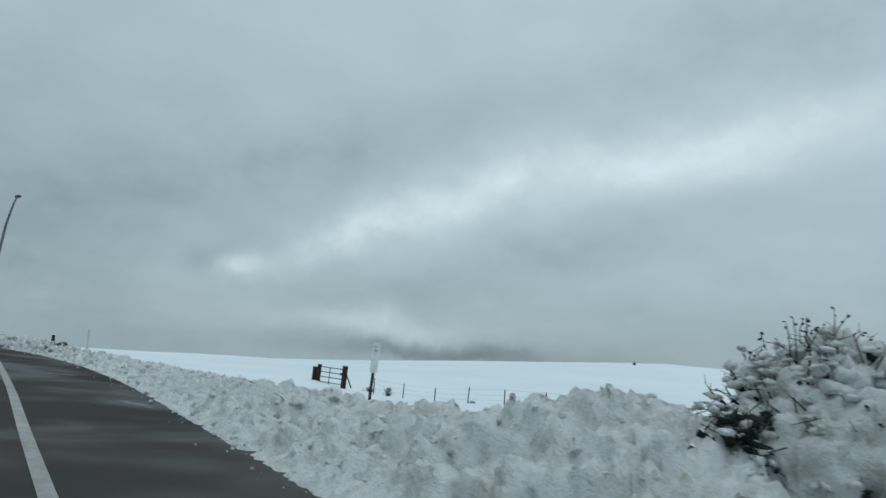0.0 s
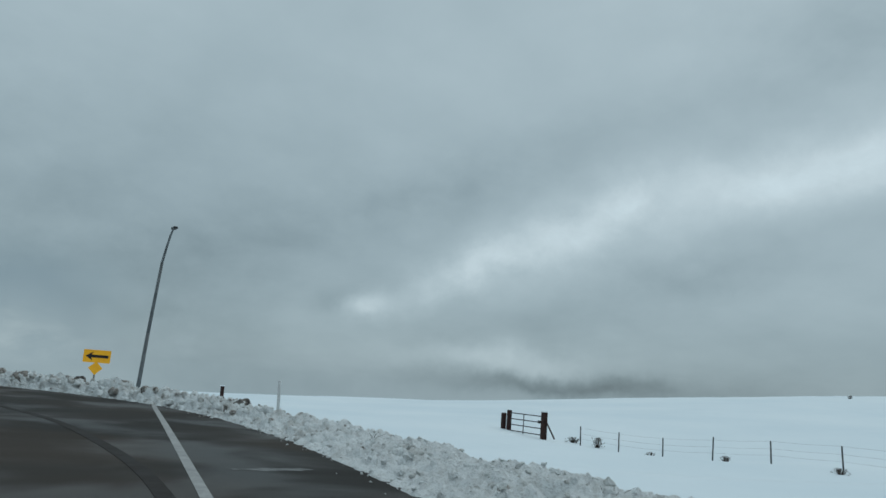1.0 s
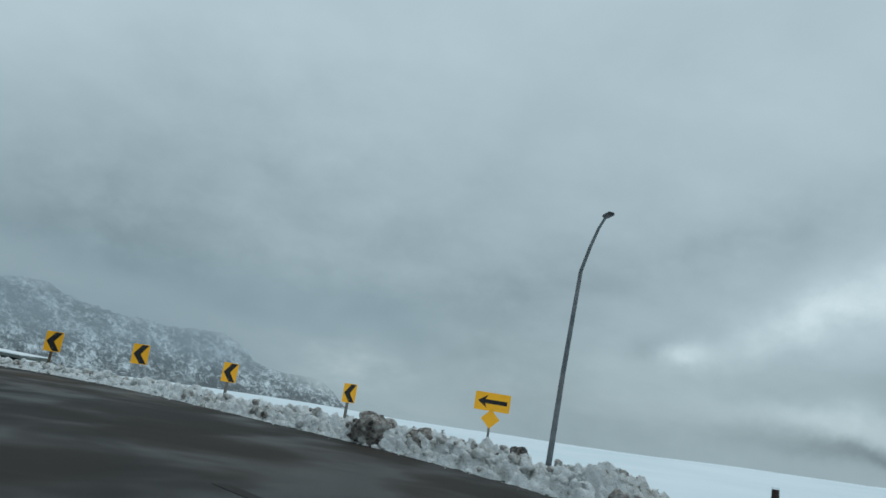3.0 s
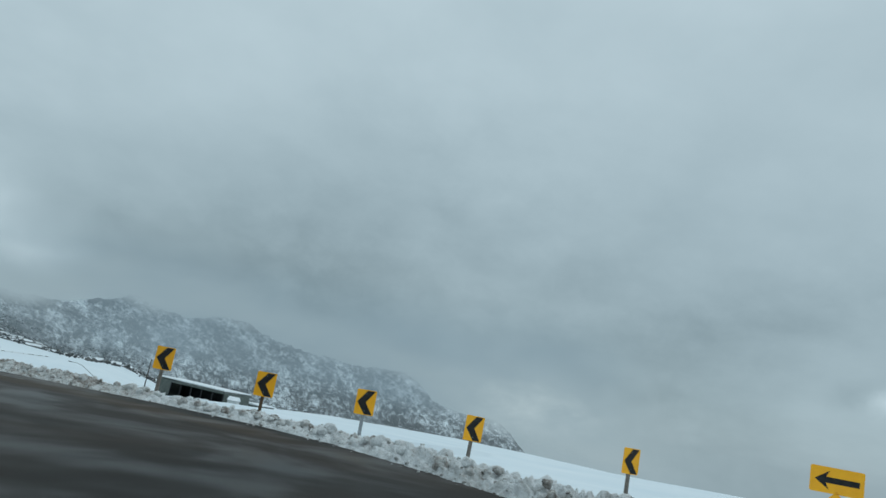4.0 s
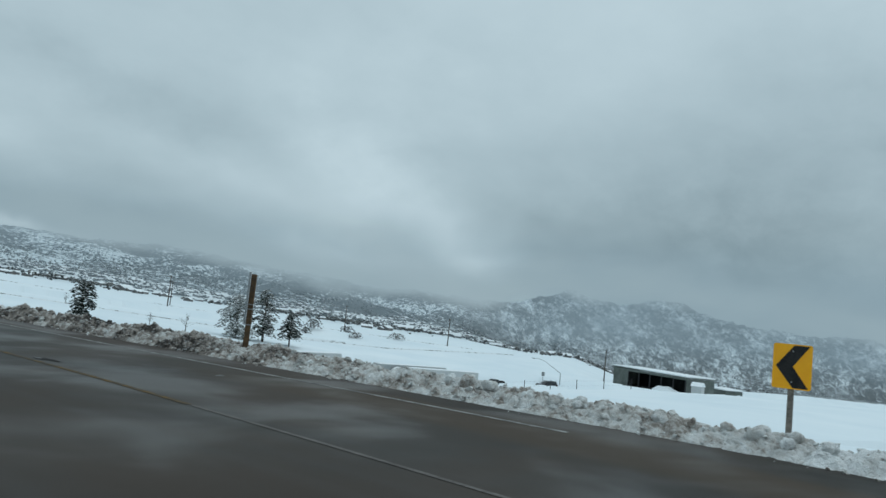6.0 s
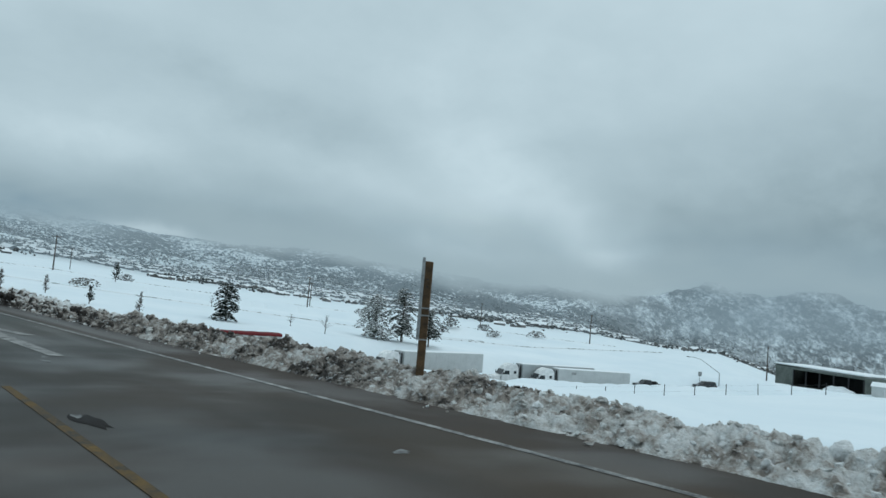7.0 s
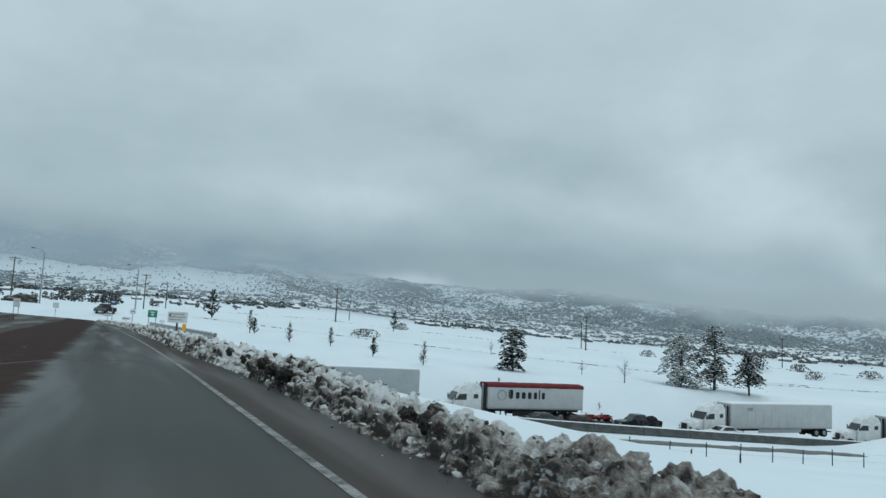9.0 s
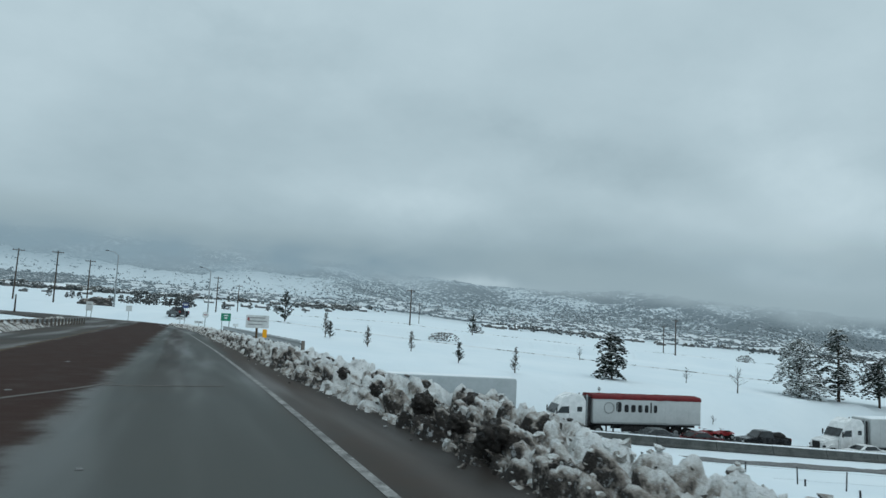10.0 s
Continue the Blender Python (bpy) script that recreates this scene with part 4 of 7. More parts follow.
def build_berm():
    sel = np.where((RIGHT[:, 0] > -66) & (RIGHT[:, 1] < 110))[0]
    line = glide(RIGHT[sel][::4], 0.035)
    t = np.gradient(line, axis=0)
    t /= np.linalg.norm(t, axis=1)[:, None]
    fn = np.stack([t[:, 1], -t[:, 0]], 1)
    rnd = random.Random(5)
    bend = int(np.argmax((line[:, 1] > -28) & (line[:, 0] > 0)))
    far = int(np.argmax(line[:, 1] > 11))
    verts, faces, spots, grit = [], [], [], []
    # closer mesh where the road passes nearest
    for lo, hi, step, cols in ((0, bend, 2, 66), (bend, far, 1, 46), (far, len(line) - 1, 4, 26)):
        start = len(verts)
        rows = list(range(lo, hi, step)) + [hi]
        for i in rows:
            p, q = line[i], fn[i]
            h, w = berm_size(p)
            s = Vector((p[0], p[1], 0.0))
            calm = 1 - 0.55 * float(smooth(-p[0], 38.0, 46.0)) - 0.35 * float(smooth(p[1], -18.0, -10.0))
            h *= 1 + calm * (0.35 * noise.noise(s * 0.45) + 0.25 * noise.noise(s * 1.3))
            w *= 1 + 0.12 * noise.noise(s * 0.7 + Vector((9, 0, 0)))
            amp = min(1.2, max(0.55, (h / 0.40) ** 0.6)) * (1.0 + 0.12 * float(smooth(p[1], -14.0, -4.0)))
            inward = 0.2 * float(smooth(p[1], -29.0, -21.0))
            for c in range(cols):
                u = c / (cols - 1)
                o, z = u * w * 1.25 - 0.05 - inward * (1 - u), h * ridge_shape(u)
                dz = (ridge_shape(min(1, u + 0.03)) - ridge_shape(max(0, u - 0.03))) * h / (0.06 * w * 1.25)
                k = 1 / math.sqrt(1 + dz * dz)
                no, nz = -dz * k, k
                x, y = p[0] + q[0] * o, p[1] + q[1] * o
                straight = float(max(smooth(p[1], -12.0, 0.0), 0.8 * smooth(-p[1], 33.0, 37.0) * smooth(p[0], -34.0, -26.0), 0.40 * smooth(-p[0], 36.0, 42.0)))
                c3 = Vector((x, y, z))
                d = amp * (crumbled(c3) * (1 - 0.30 * straight) + straight * 1.1 * (heaped(c3) - 0.05)) * min(1.0, 0.35 + u * 5, (1.04 - u) * 6)
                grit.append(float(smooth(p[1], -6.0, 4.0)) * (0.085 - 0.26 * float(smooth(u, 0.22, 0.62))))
                if c == 0:
                    d, z = 0.0, -0.06
                if c == cols - 1:
                    d, z = 0.0, min(z, land_cache(x, y)) - 0.2
                v = (x + q[0] * no * d, y + q[1] * no * d, z + nz * d)
                verts.append(v)
                if 1 < c < cols - 4 and rnd.random() < (0.05 if p[1] < 30 else 0.03):
                    spots.append(v)
        n = len(rows)
        faces += [(start + i * cols + c, start + (i + 1) * cols + c, start + (i + 1) * cols + c + 1, start + i * cols + c + 1) for i in range(n - 1) for c in range(cols - 1)]
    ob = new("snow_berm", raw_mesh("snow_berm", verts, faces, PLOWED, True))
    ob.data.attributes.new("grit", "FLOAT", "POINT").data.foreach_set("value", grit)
    tagged(ob, "ridge of ploughed dirty snow along the road's edge", "snow", kind="stuff")
    # loose lumps and crumbs on it and at its foot
    cen, siz = [], []
    for x, y, z in spots:
        r = 0.014 + 0.05 * rnd.random() ** 2.0 + (0.05 * rnd.random() if rnd.random() < 0.03 else 0.0)
        cen.append((x, y, z + r * 0.2)); siz.append(r)
    for p, q in zip(line[::6], fn[::6]):
        for _ in range(2):
            if rnd.random() < 0.28:
                r = 0.010 + 0.045 * rnd.random() ** 3
                o = -0.02 - 0.5 * rnd.random() ** 2.5
                cen.append((p[0] + q[0] * o, p[1] + q[1] * o, r * 0.4)); siz.append(r)
    big = np.array(siz) > 0.06
    cen, siz = np.array(cen), np.array(siz)
    v1, f1 = lumps(cen[big], siz[big], 0.8, 0.20, ICO2)
    v2, f2 = lumps(cen[~big], siz[~big], 0.8, 0.30, ICO1)
    ob = new("snow_lumps", raw_mesh("snow_lumps", np.concatenate([v1, v2]), np.concatenate([f1, f2 + len(v1)]), PLOWED, False))
    tagged(ob, "broken lumps of grey and brown ploughed snow", "snow", kind="stuff")


def ridge_chunks():
    """Blocky chunks a hand to a foot across that stand up from the ridge round the bend."""
    rnd = random.Random(41)
    bv, bf = ico(3)
    verts, faces = [], []
    line = RIGHT[(RIGHT[:, 0] > -26) & (RIGHT[:, 1] < -18)]
    norm = OUT[(RIGHT[:, 0] > -26) & (RIGHT[:, 1] < -18)]
    for i in range(len(line)):
        p, q = line[i], norm[i]
        bend = p[1] < -21
        for _ in range(2):
            if not bend or rnd.random() > 0.62:
                continue
            h, w = berm_size(p)
            u = rnd.uniform(0.12, 0.55)
            r = rnd.uniform(0.07, 0.15) * (1.25 if rnd.random() < 0.25 else 1.0)
            c = Vector((p[0] + q[0] * u * w, p[1] + q[1] * u * w, h * ridge_shape(u) + r * rnd.uniform(0.0, 0.45)))
            st = Vector((rnd.uniform(0.8, 1.25), rnd.uniform(0.8, 1.25), rnd.uniform(0.75, 1.15)))
            k = len(verts)
            off = Vector((rnd.uniform(0, 90), rnd.uniform(0, 90), 0))
            for b in bv:
                b = Vector(b)
                n = 1 + 0.45 * noise.noise(b * 1.1 + off) + 0.30 * (0.4 - noise.voronoi(b * 1.5 + off)[0][0]) + 0.12 * noise.noise(b * 4.0 + off)
                verts.append((c.x + b.x * st.x * r * n, c.y + b.y * st.y * r * n, c.z + b.z * st.z * r * n))
            faces.extend((bf + k).tolist())
    ob = new("snow_chunks", raw_mesh("snow_chunks", verts, faces, PLOWED, True))
    tagged(ob, "blocky chunks of frozen dirty snow on the ploughed ridge", "snow", kind="stuff")


ridge_chunks()

_cache = {}


def land_cache(x, y):
    k = (round(x), round(y))
    if k not in _cache:
        _cache[k] = land_at(*k)
    return _cache[k]


build_berm()


def far_berm():
    """The lower ridge along the far side of the road, behind it a guard rail."""
    sel = np.where((RIGHT[:, 1] > 12) & (RIGHT[:, 1] < 105) & (RIGHT[:, 0] > -10))[0]
    line, nrm = RIGHT[sel], OUT[sel]
    cols, verts = 9, []
    for p, q in zip(line, nrm):
        for c in range(cols):
            u = c / (cols - 1)
            o = -ROAD_WIDTH + 0.3 - u * 2.6
            x, y = p[0] + q[0] * o, p[1] + q[1] * o
            z = 0.55 * math.sin(math.pi * (0.05 + 0.8 * u)) * (1 + 0.5 * noise.noise(Vector((x * 1.1, y * 1.1, 2.0)))) - (0.12 if c in (0, cols - 1) else 0.0)
            verts.append((x, y, z))
    n = len(line)
    faces = [(i * cols + c, i * cols + c + 1, (i + 1) * cols + c + 1, (i + 1) * cols + c) for i in range(n - 1) for c in range(cols - 1)]
    tagged(new("snow_berm", raw_mesh("snow_berm", verts, faces, PLOWED)), "low ridge of ploughed dirty snow across the road", "snow", kind="stuff")


far_berm()


# ---- low cloud and haze over the valley, on glowing sheets ----
def drift(name, mat, radius, bearings, low, high, thick, label):
    """An upright glowing sheet of cloud and haze round the valley; thick(bearing, height angle) gives how dense it is.
    """
    na, nh = 220, 60
    az, el = np.linspace(*bearings, na), np.linspace(low, high, nh)
    aa, ee = np.meshgrid(az, el, indexing="ij")
    x, y = radius * np.sin(np.radians(aa)), -20 + radius * np.cos(np.radians(aa))
    z = 1.5 + radius * np.tan(np.radians(ee))
    v = np.stack([x, y, z], -1).reshape(-1, 3)
    i, j = np.meshgrid(np.arange(na - 1), np.arange(nh - 1), indexing="ij")
    f = np.stack([i * nh + j, (i + 1) * nh + j, (i + 1) * nh + j + 1, i * nh + j + 1], -1).reshape(-1, 4)
    me = raw_mesh(name, v, f, mat)
    at = me.attributes.new("thickness", "FLOAT", "POINT")
    at.data.foreach_set("value", np.clip(thick(aa, ee), 0, 1).astype(np.float32).ravel())
    ob = new(name, me)
    ob.visible_shadow = False
    return tagged(ob, label, "cloud", kind="structure")


CB = [-40, -12, -5, 0, 5, 11, 15, 20, 25, 30, 36, 40, 44, 50, 56, 59, 62, 66, 70, 74, 78, 82, 86, 90, 96, 105]
CE = [4.9, 4.9, 5.0, 4.8, 4.4, 4.2, 3.6, 3.3, 3.3, 3.3, 3.0, 2.4, 1.8, 1.5, 1.6, 2.4, 3.3, 3.3, 3.4, 2.7, 2.2, 1.8, 0.8, -0.4, -1.4, -2.2]


def torn(a, e, s, seed):
    return np.array([[noise.fractal(Vector((p * s, q * s * 2.2, seed)), 0.9, 2.1, 5) for p, q in zip(ra, re)] for ra, re in zip(a, e)])


def cloud_deck(a, e):
    base = np.interp(a, CB, CE) + 0.55 * torn(a, e, 0.22, 3.0)
    gap = 1 - 0.9 * np.exp(-((a - 21) / 4.0) ** 2 - ((e - 3.5) / 0.7) ** 2) - 0.5 * np.exp(-((a - 48) / 8.0) ** 2 - ((e - 4.8) / 1.7) ** 2)
    return 0.9 * gap * smooth(e, base - 0.8, base + 0.55) * (1 - smooth(e, base + 0.9, base + 3.5)) * smooth(a, -44, -38) * (1 - smooth(a, 99, 106))


# haze painted on a glowing sheet; its denser end dims the eastern mountain
def painted_valley_haze(a, e):
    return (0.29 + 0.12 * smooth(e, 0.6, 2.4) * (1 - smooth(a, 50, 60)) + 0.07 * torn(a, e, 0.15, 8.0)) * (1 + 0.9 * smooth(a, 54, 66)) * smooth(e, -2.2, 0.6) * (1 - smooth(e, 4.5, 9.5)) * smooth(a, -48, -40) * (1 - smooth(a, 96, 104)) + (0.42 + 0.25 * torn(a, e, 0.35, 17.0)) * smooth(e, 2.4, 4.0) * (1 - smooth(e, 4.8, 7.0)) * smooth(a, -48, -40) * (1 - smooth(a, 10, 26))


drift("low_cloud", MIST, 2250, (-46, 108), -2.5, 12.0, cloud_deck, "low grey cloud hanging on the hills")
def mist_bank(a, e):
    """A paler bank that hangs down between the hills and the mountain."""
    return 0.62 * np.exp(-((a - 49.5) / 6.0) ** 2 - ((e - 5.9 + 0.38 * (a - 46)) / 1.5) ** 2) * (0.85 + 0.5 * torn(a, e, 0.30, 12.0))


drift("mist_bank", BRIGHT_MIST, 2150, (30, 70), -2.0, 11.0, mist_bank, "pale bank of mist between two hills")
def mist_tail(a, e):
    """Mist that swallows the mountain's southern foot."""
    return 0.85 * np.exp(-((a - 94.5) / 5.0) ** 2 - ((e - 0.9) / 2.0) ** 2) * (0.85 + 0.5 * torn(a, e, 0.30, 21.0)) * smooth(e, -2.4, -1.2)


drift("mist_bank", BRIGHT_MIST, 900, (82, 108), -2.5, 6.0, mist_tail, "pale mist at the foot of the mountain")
drift("painted_valley_haze", HAZE, 960, (-50, 106), -3.5, 10.0, painted_valley_haze, "glowing sheet painted as thin bluish haze over the valley")


# ---- signs along the bend ----
def turned(x, y, z, deg):
    return pose(x, y, z, 0, 0, deg)


def flat_shape(g, pts, y, depth):
    """A flat shape in x, z at a small depth in front of a plate."""
    return g.slab(pts, y, y - depth)


def rounded(w, h, r, n=4):
    pts = []
    for cx, cz, a0 in ((w / 2 - r, h / 2 - r, 0), (-w / 2 + r, h / 2 - r, 90), (-w / 2 + r, -h / 2 + r, 180), (w / 2 - r, -h / 2 + r, 270)):
        pts += [(cx + r * math.cos(radians(a0 + 90 * k / n)), cz + r * math.sin(radians(a0 + 90 * k / n))) for k in range(n + 1)]
    return pts


def lifted(pts, dz, dx=0.0):
    return [(x + dx, z + dz) for x, z in pts]


def chevron_sign(x, y, zc, face, lean, post_mat):
    """A chevron plate on a timber post; local -y faces the road."""
    zb = land_at(x, y)
    o = thing("chevron_sign", turned(x, y, zb, face), "yellow chevron sign with a black left-pointing chevron on a post", "road sign", "chevron signs round the bend")
    o.matrix_world = o.matrix_world @ pose(0, 0, 0, 0, lean, 0)
    h = zc - zb
    part("post", Geo().box((0, 0.06, (h + 0.25) / 2 - 0.1), (0.10, 0.10, h + 0.45), bevel=0.012), post_mat, o)
    plate = part("plate", Geo().slab(lifted(rounded(0.61, 0.762, 0.04), h), -0.002, 0.006), SIGN_YELLOW, o)
    w, t = 0.24, 0.355
    pts = [(0.255, t), (-0.255, 0.0), (0.255, -t), (0.02, -t), (-0.255, -0.0)]
    up = [(0.26, 0.36), (0.02, 0.36), (-0.255, 0.0), (0.01, 0.0)]
    dn = [(0.01, 0.0), (-0.255, 0.0), (0.02, -0.36), (0.26, -0.36)]
    g = Geo()
    flat_shape(g, lifted(up, h), -0.004, 0.003)
    flat_shape(g, lifted(dn, h), -0.004, 0.003)
    part("chevron", g, SIGN_BLACK, plate, "black chevron")
    for dz in (0.26, -0.26):
        part("bolt", Geo().tube((0, -0.004, h + dz), (0, -0.012, h + dz), 0.012, n=6), STEEL, plate)


for x, y, zc, face, lean, pm in [(4.53, -42.73, 0.94, -62, 0, GREY_WOOD), (4.51, -37.88, 1.0, -66, 1, GREY_WOOD), (4.16, -34.51, 1.16, -72, -1, STEEL),
                                 (4.48, -31.18, 1.11, -76, 0, WOOD), (5.5, -27.29, 1.30, -80, 0, GREY_WOOD)]:
    chevron_sign(x, y, zc, face, lean, pm)


def arrow_sign(x, y, zc, face):
    zb = land_at(x, y)
    o = thing("arrow_sign", turned(x, y, zb, face), "yellow left-arrow warning sign over a small yellow diamond plate", "road sign")
    h = zc - zb
    part("post", Geo().box((0, 0.05, (h + 0.2) / 2 - 0.1), (0.09, 0.09, h + 0.5), bevel=0.01), GREY_WOOD, o)
    plate = part("plate", Geo().slab(lifted(rounded(1.5, 0.75, 0.06), h), -0.002, 0.006), SIGN_YELLOW, o)
    g = Geo()
    flat_shape(g, lifted([(-0.62, 0.0), (-0.22, -0.27), (-0.31, -0.085), (-0.31, 0.085), (-0.22, 0.27)], h), -0.004, 0.003)
    flat_shape(g, lifted([(-0.31, 0.085), (-0.31, -0.085), (0.62, -0.085), (0.62, 0.085)], h), -0.004, 0.003)
    part("arrow", g, SIGN_BLACK, plate, "black arrow")
    d = part("diamond_plate", Geo().slab(lifted([(0, 0.40), (-0.40, 0), (0, -0.40), (0.40, 0)], h - 0.70), -0.002, 0.006), SIGN_YELLOW, o, "small yellow diamond plate")


arrow_sign(4.43, -48.67, 1.50, -96)


def back_sign(x, y, ztop):
    """A tall timber post with a sheet-metal sign seen on its edge."""
    zb = land_at(x, y)
    o = thing("sign_post", turned(x, y, zb, -44), "thick weathered timber post carrying a tall white sign seen edge-on", "road sign")
    h = ztop - zb
    part("post", Geo().box((0, 0, h / 2 - 0.15), (0.135, 0.16, h + 0.3), bevel=0.012), WOOD, o)
    part("panel", Geo().box((-0.095, 0.01, h - 0.62), (0.02, 0.62, 1.34), bevel=0.004), SIGN_WHITE, o, "white sheet panel")
    part("panel_rim", Geo().box((-0.080, -0.29, h - 0.62), (0.05, 0.03, 1.34), bevel=0.004), STEEL, o)
    for dz in (0.78, 0.90, 1.30):
        part("strap", Geo().box((0.0, 0, h - dz), (0.150, 0.175, 0.022)), STEEL, o)
    for dz in (0.30, 0.42):
        part("bolt", Geo().tube((0.0, -0.08, h - dz), (0.0, -0.10, h - dz), 0.016, n=6), DARK_STEEL, o)


back_sign(4.14, -14.66, 2.145)


def light_pole():
    zb = land_at(2.6, -51.0)
    o = thing("street_lamp", turned(2.78, -50.86, zb, 0), "tall slightly leaning grey steel street lamp with a bent upper arm", "street lamp")
    part("base", Geo().tube((0, 0, -0.3), (0, 0, 0.35), 0.2, 0.17, 10), LAMP_STEEL, o)
    k = 7.4 - zb
    part("pole", Geo().path([(0, 0, 0.3), (0.12, -0.17, k * 0.5), (0.18, -0.40, k)], [0.125, 0.105, 0.085], 10), LAMP_STEEL, o, smooth=True)
    top = Vector((-2.65, -0.16, 9.14 - zb))
    a = Vector((0.18, -0.40, k))
    arm = part("arm", Geo().path([a, a.lerp(top, 0.35) + Vector((0, 0, 0.22)), a.lerp(top, 0.7) + Vector((0, 0, 0.24)), top], [0.08, 0.07, 0.06, 0.05], 8), LAMP_STEEL, o, smooth=True)
    part("luminaire", Geo().box(top + Vector((-0.22, 0, 0.02)), (0.62, 0.26, 0.14), bevel=0.04), DARK_STEEL, o, "grey cobra-head luminaire")


light_pole()


def delineator(x, y, ztop, w, lean):
    zb = land_at(x, y)
    h = ztop - zb
    o = thing("delineator_post", turned(x, y, zb, 35) @ pose(0, 0, 0, 0, lean, 0), "thin white plastic snow stake beside the road", "marker post")
    part("stake", Geo().box((0, 0, h / 2 - 0.1), (w, 0.03, h + 0.2), bevel=0.008), SIGN_WHITE, o)
    part("reflector", Geo().box((0, -0.018, h - 0.13), (w * 0.7, 0.006, 0.16)), STEEL, o)


delineator(-23.14, -49.55, 1.2, 0.10, 3)


def dark_post(x, y, ztop, lean):
    zb = land_at(x, y)
    h = ztop - zb
    o = thing("marker_post", turned(x, y, zb, 20) @ pose(0, 0, 0, 0, lean, 0), "short dark timber post standing in snow", "post")
    part("post", Geo().box((0, 0, h / 2 - 0.1), (0.13, 0.13, h + 0.2), bevel=0.015), GATE_BROWN, o)
    part("cap", Geo().box((0, 0, h + 0.02), (0.15, 0.15, 0.05), bevel=0.02), CAP_SNOW, o, "cap of snow")


dark_post(-10.78, -51.69, 0.62, 2)


def paddle(x, y, ztop):
    zb = land_at(x, y)
    h = ztop - zb
    o = thing("marker_paddle", turned(x, y, zb, -127) @ pose(0, 0, 0, 0, 1.5, 0), "narrow white utility marker plate on a dark post", "marker post")
    part("post", Geo().box((0, 0.02, h * 0.45 - 0.1), (0.07, 0.05, h * 0.9 + 0.2), bevel=0.008), DARK_STEEL, o)
    pl = part("plate", Geo().slab(lifted(rounded(0.17, 0.70, 0.05), h - 0.35), -0.012, 0.004), SIGN_WHITE, o)
    for dx, dz, w, hh in [(-0.02, -0.10, 0.07, 0.025), (-0.03, -0.19, 0.022, 0.06), (0.015, -0.19, 0.03, 0.06)]:
        part("printed_bar", Geo().box((dx, -0.0145, h + dz), (w, 0.003, hh)), LETTER_GREY, pl)


paddle(-41.05, -50.07, 1.65)


# ---- the pasture gate and wire fence ----
def gate():
    a, b = Vector((-3.45, -73.7)), Vector((-7.57, -73.45))
    z = land_at(-5.5, -73.5)
    d = (b - a)
    o = thing("pasture_gate", turned(a.x, a.y, z, math.degrees(math.atan2(d.y, d.x))), "closed tubular steel pasture gate between stout dark brown posts", "gate")
    L = d.length
    part("gate_post", Geo().box((L, 0, 0.62), (0.32, 0.32, 1.9), bevel=0.03), GATE_BROWN, o, "stout dark brown timber post")
    part("gate_post", Geo().box((0.28, 0, 0.60), (0.26, 0.26, 1.7), bevel=0.03), GATE_BROWN, o, "stout dark brown timber post")
    part("gate_post", Geo().box((-0.22, -0.10, 0.50), (0.28, 0.28, 1.45), bevel=0.03), GATE_BROWN, o, "stout dark brown timber post")
    for zc in (0.12, 0.52, 0.90, 1.28):
        part("rail", Geo().tube((0.2, 0, zc), (L - 0.2, 0, zc), 0.032), DARK_STEEL, o)
    for xc in (0.25, L * 0.47, L - 0.25):
        part("upright", Geo().tube((xc, 0, -0.05 if xc == L * 0.47 else 0.1), (xc, 0, 1.3), 0.03), DARK_STEEL, o)
    part("latch", Geo().box((L - 0.42, -0.06, 0.92), (0.26, 0.08, 0.18), bevel=0.02), DARK_STEEL, o)
    part("brace", Geo().tube((L + 0.12, 0, 1.1), (L + 1.05, 0.05, 0.0), 0.05), GATE_BROWN, o, "slanting brace pole")
    part("snow_cap", Geo().box((L, 0, 1.60), (0.34, 0.34, 0.08), bevel=0.03), CAP_SNOW, o, "cap of snow")


gate()


def wire_fence(name, pts, height, wires, mat, label, thick=0.04):
    """Posts with wires between them, over the lie of the land."""
    o = thing(name, pose(pts[0][0], pts[0][1], land_at(*pts[0])), label, "fence")
    z0 = o.location.copy()
    loc = [Vector((x, y, land_at(x, y))) - z0 for x, y in pts]
    rnd = random.Random(len(pts))
    tops = []
    for p in loc:
        hh = height * rnd.uniform(0.92, 1.1)
        lean = Vector((rnd.uniform(-0.05, 0.05), rnd.uniform(-0.05, 0.05), 0))
        part("post", Geo().tube(p - Vector((0, 0, 0.3)), p + lean + Vector((0, 0, hh)), thick, thick * 0.9, 6), mat, o)
        tops.append((p, lean))
    for w in wires:
        for (p, l), (q, m) in zip(tops, tops[1:]):
            mid = (p + q) / 2 + Vector((0, 0, w * height - 0.03))
            part("wire", Geo().path([p + l * w + Vector((0, 0, w * height)), mid, q + m * w + Vector((0, 0, w * height))], [0.006] * 3, 4), STEEL, o)


wire_fence("wire_fence", [(-8.9, -75.4), (-11.0, -76.6), (-14.0, -77.1), (-17.5, -77.0), (-21.3, -76.6), (-25.3, -76.0), (-29.2, -75.6), (-33.2, -75.2), (-37.2, -74.8), (-41.2, -74.4), (-45.2, -74.0)], 1.2, (0.35, 0.62, 0.92), DARK_STEEL,
           "wire fence on thin dark posts along the snow field")
wire_fence("old_fence", [(25.6, 30.0), (26.5, 26.5), (25.9, 23.1), (26.4, 20.6), (26.6, 17.6)], 0.75, (), DARK_STEEL, "row of short dark posts in the snow", 0.05)
wire_fence("highway_fence", [tuple(p) for p in glide([(27, 35), (32, 33.6), (38, 32.8), (45, 32.5), (53, 32.2), (59, 30.5), (63, 26), (66, 21.5), (69, 16.4), (72, 10), (75, 3)], 3.05)], 1.1, (0.4, 0.9), DARK_STEEL,
           "low wire fence on thin posts beside the highway", 0.045)


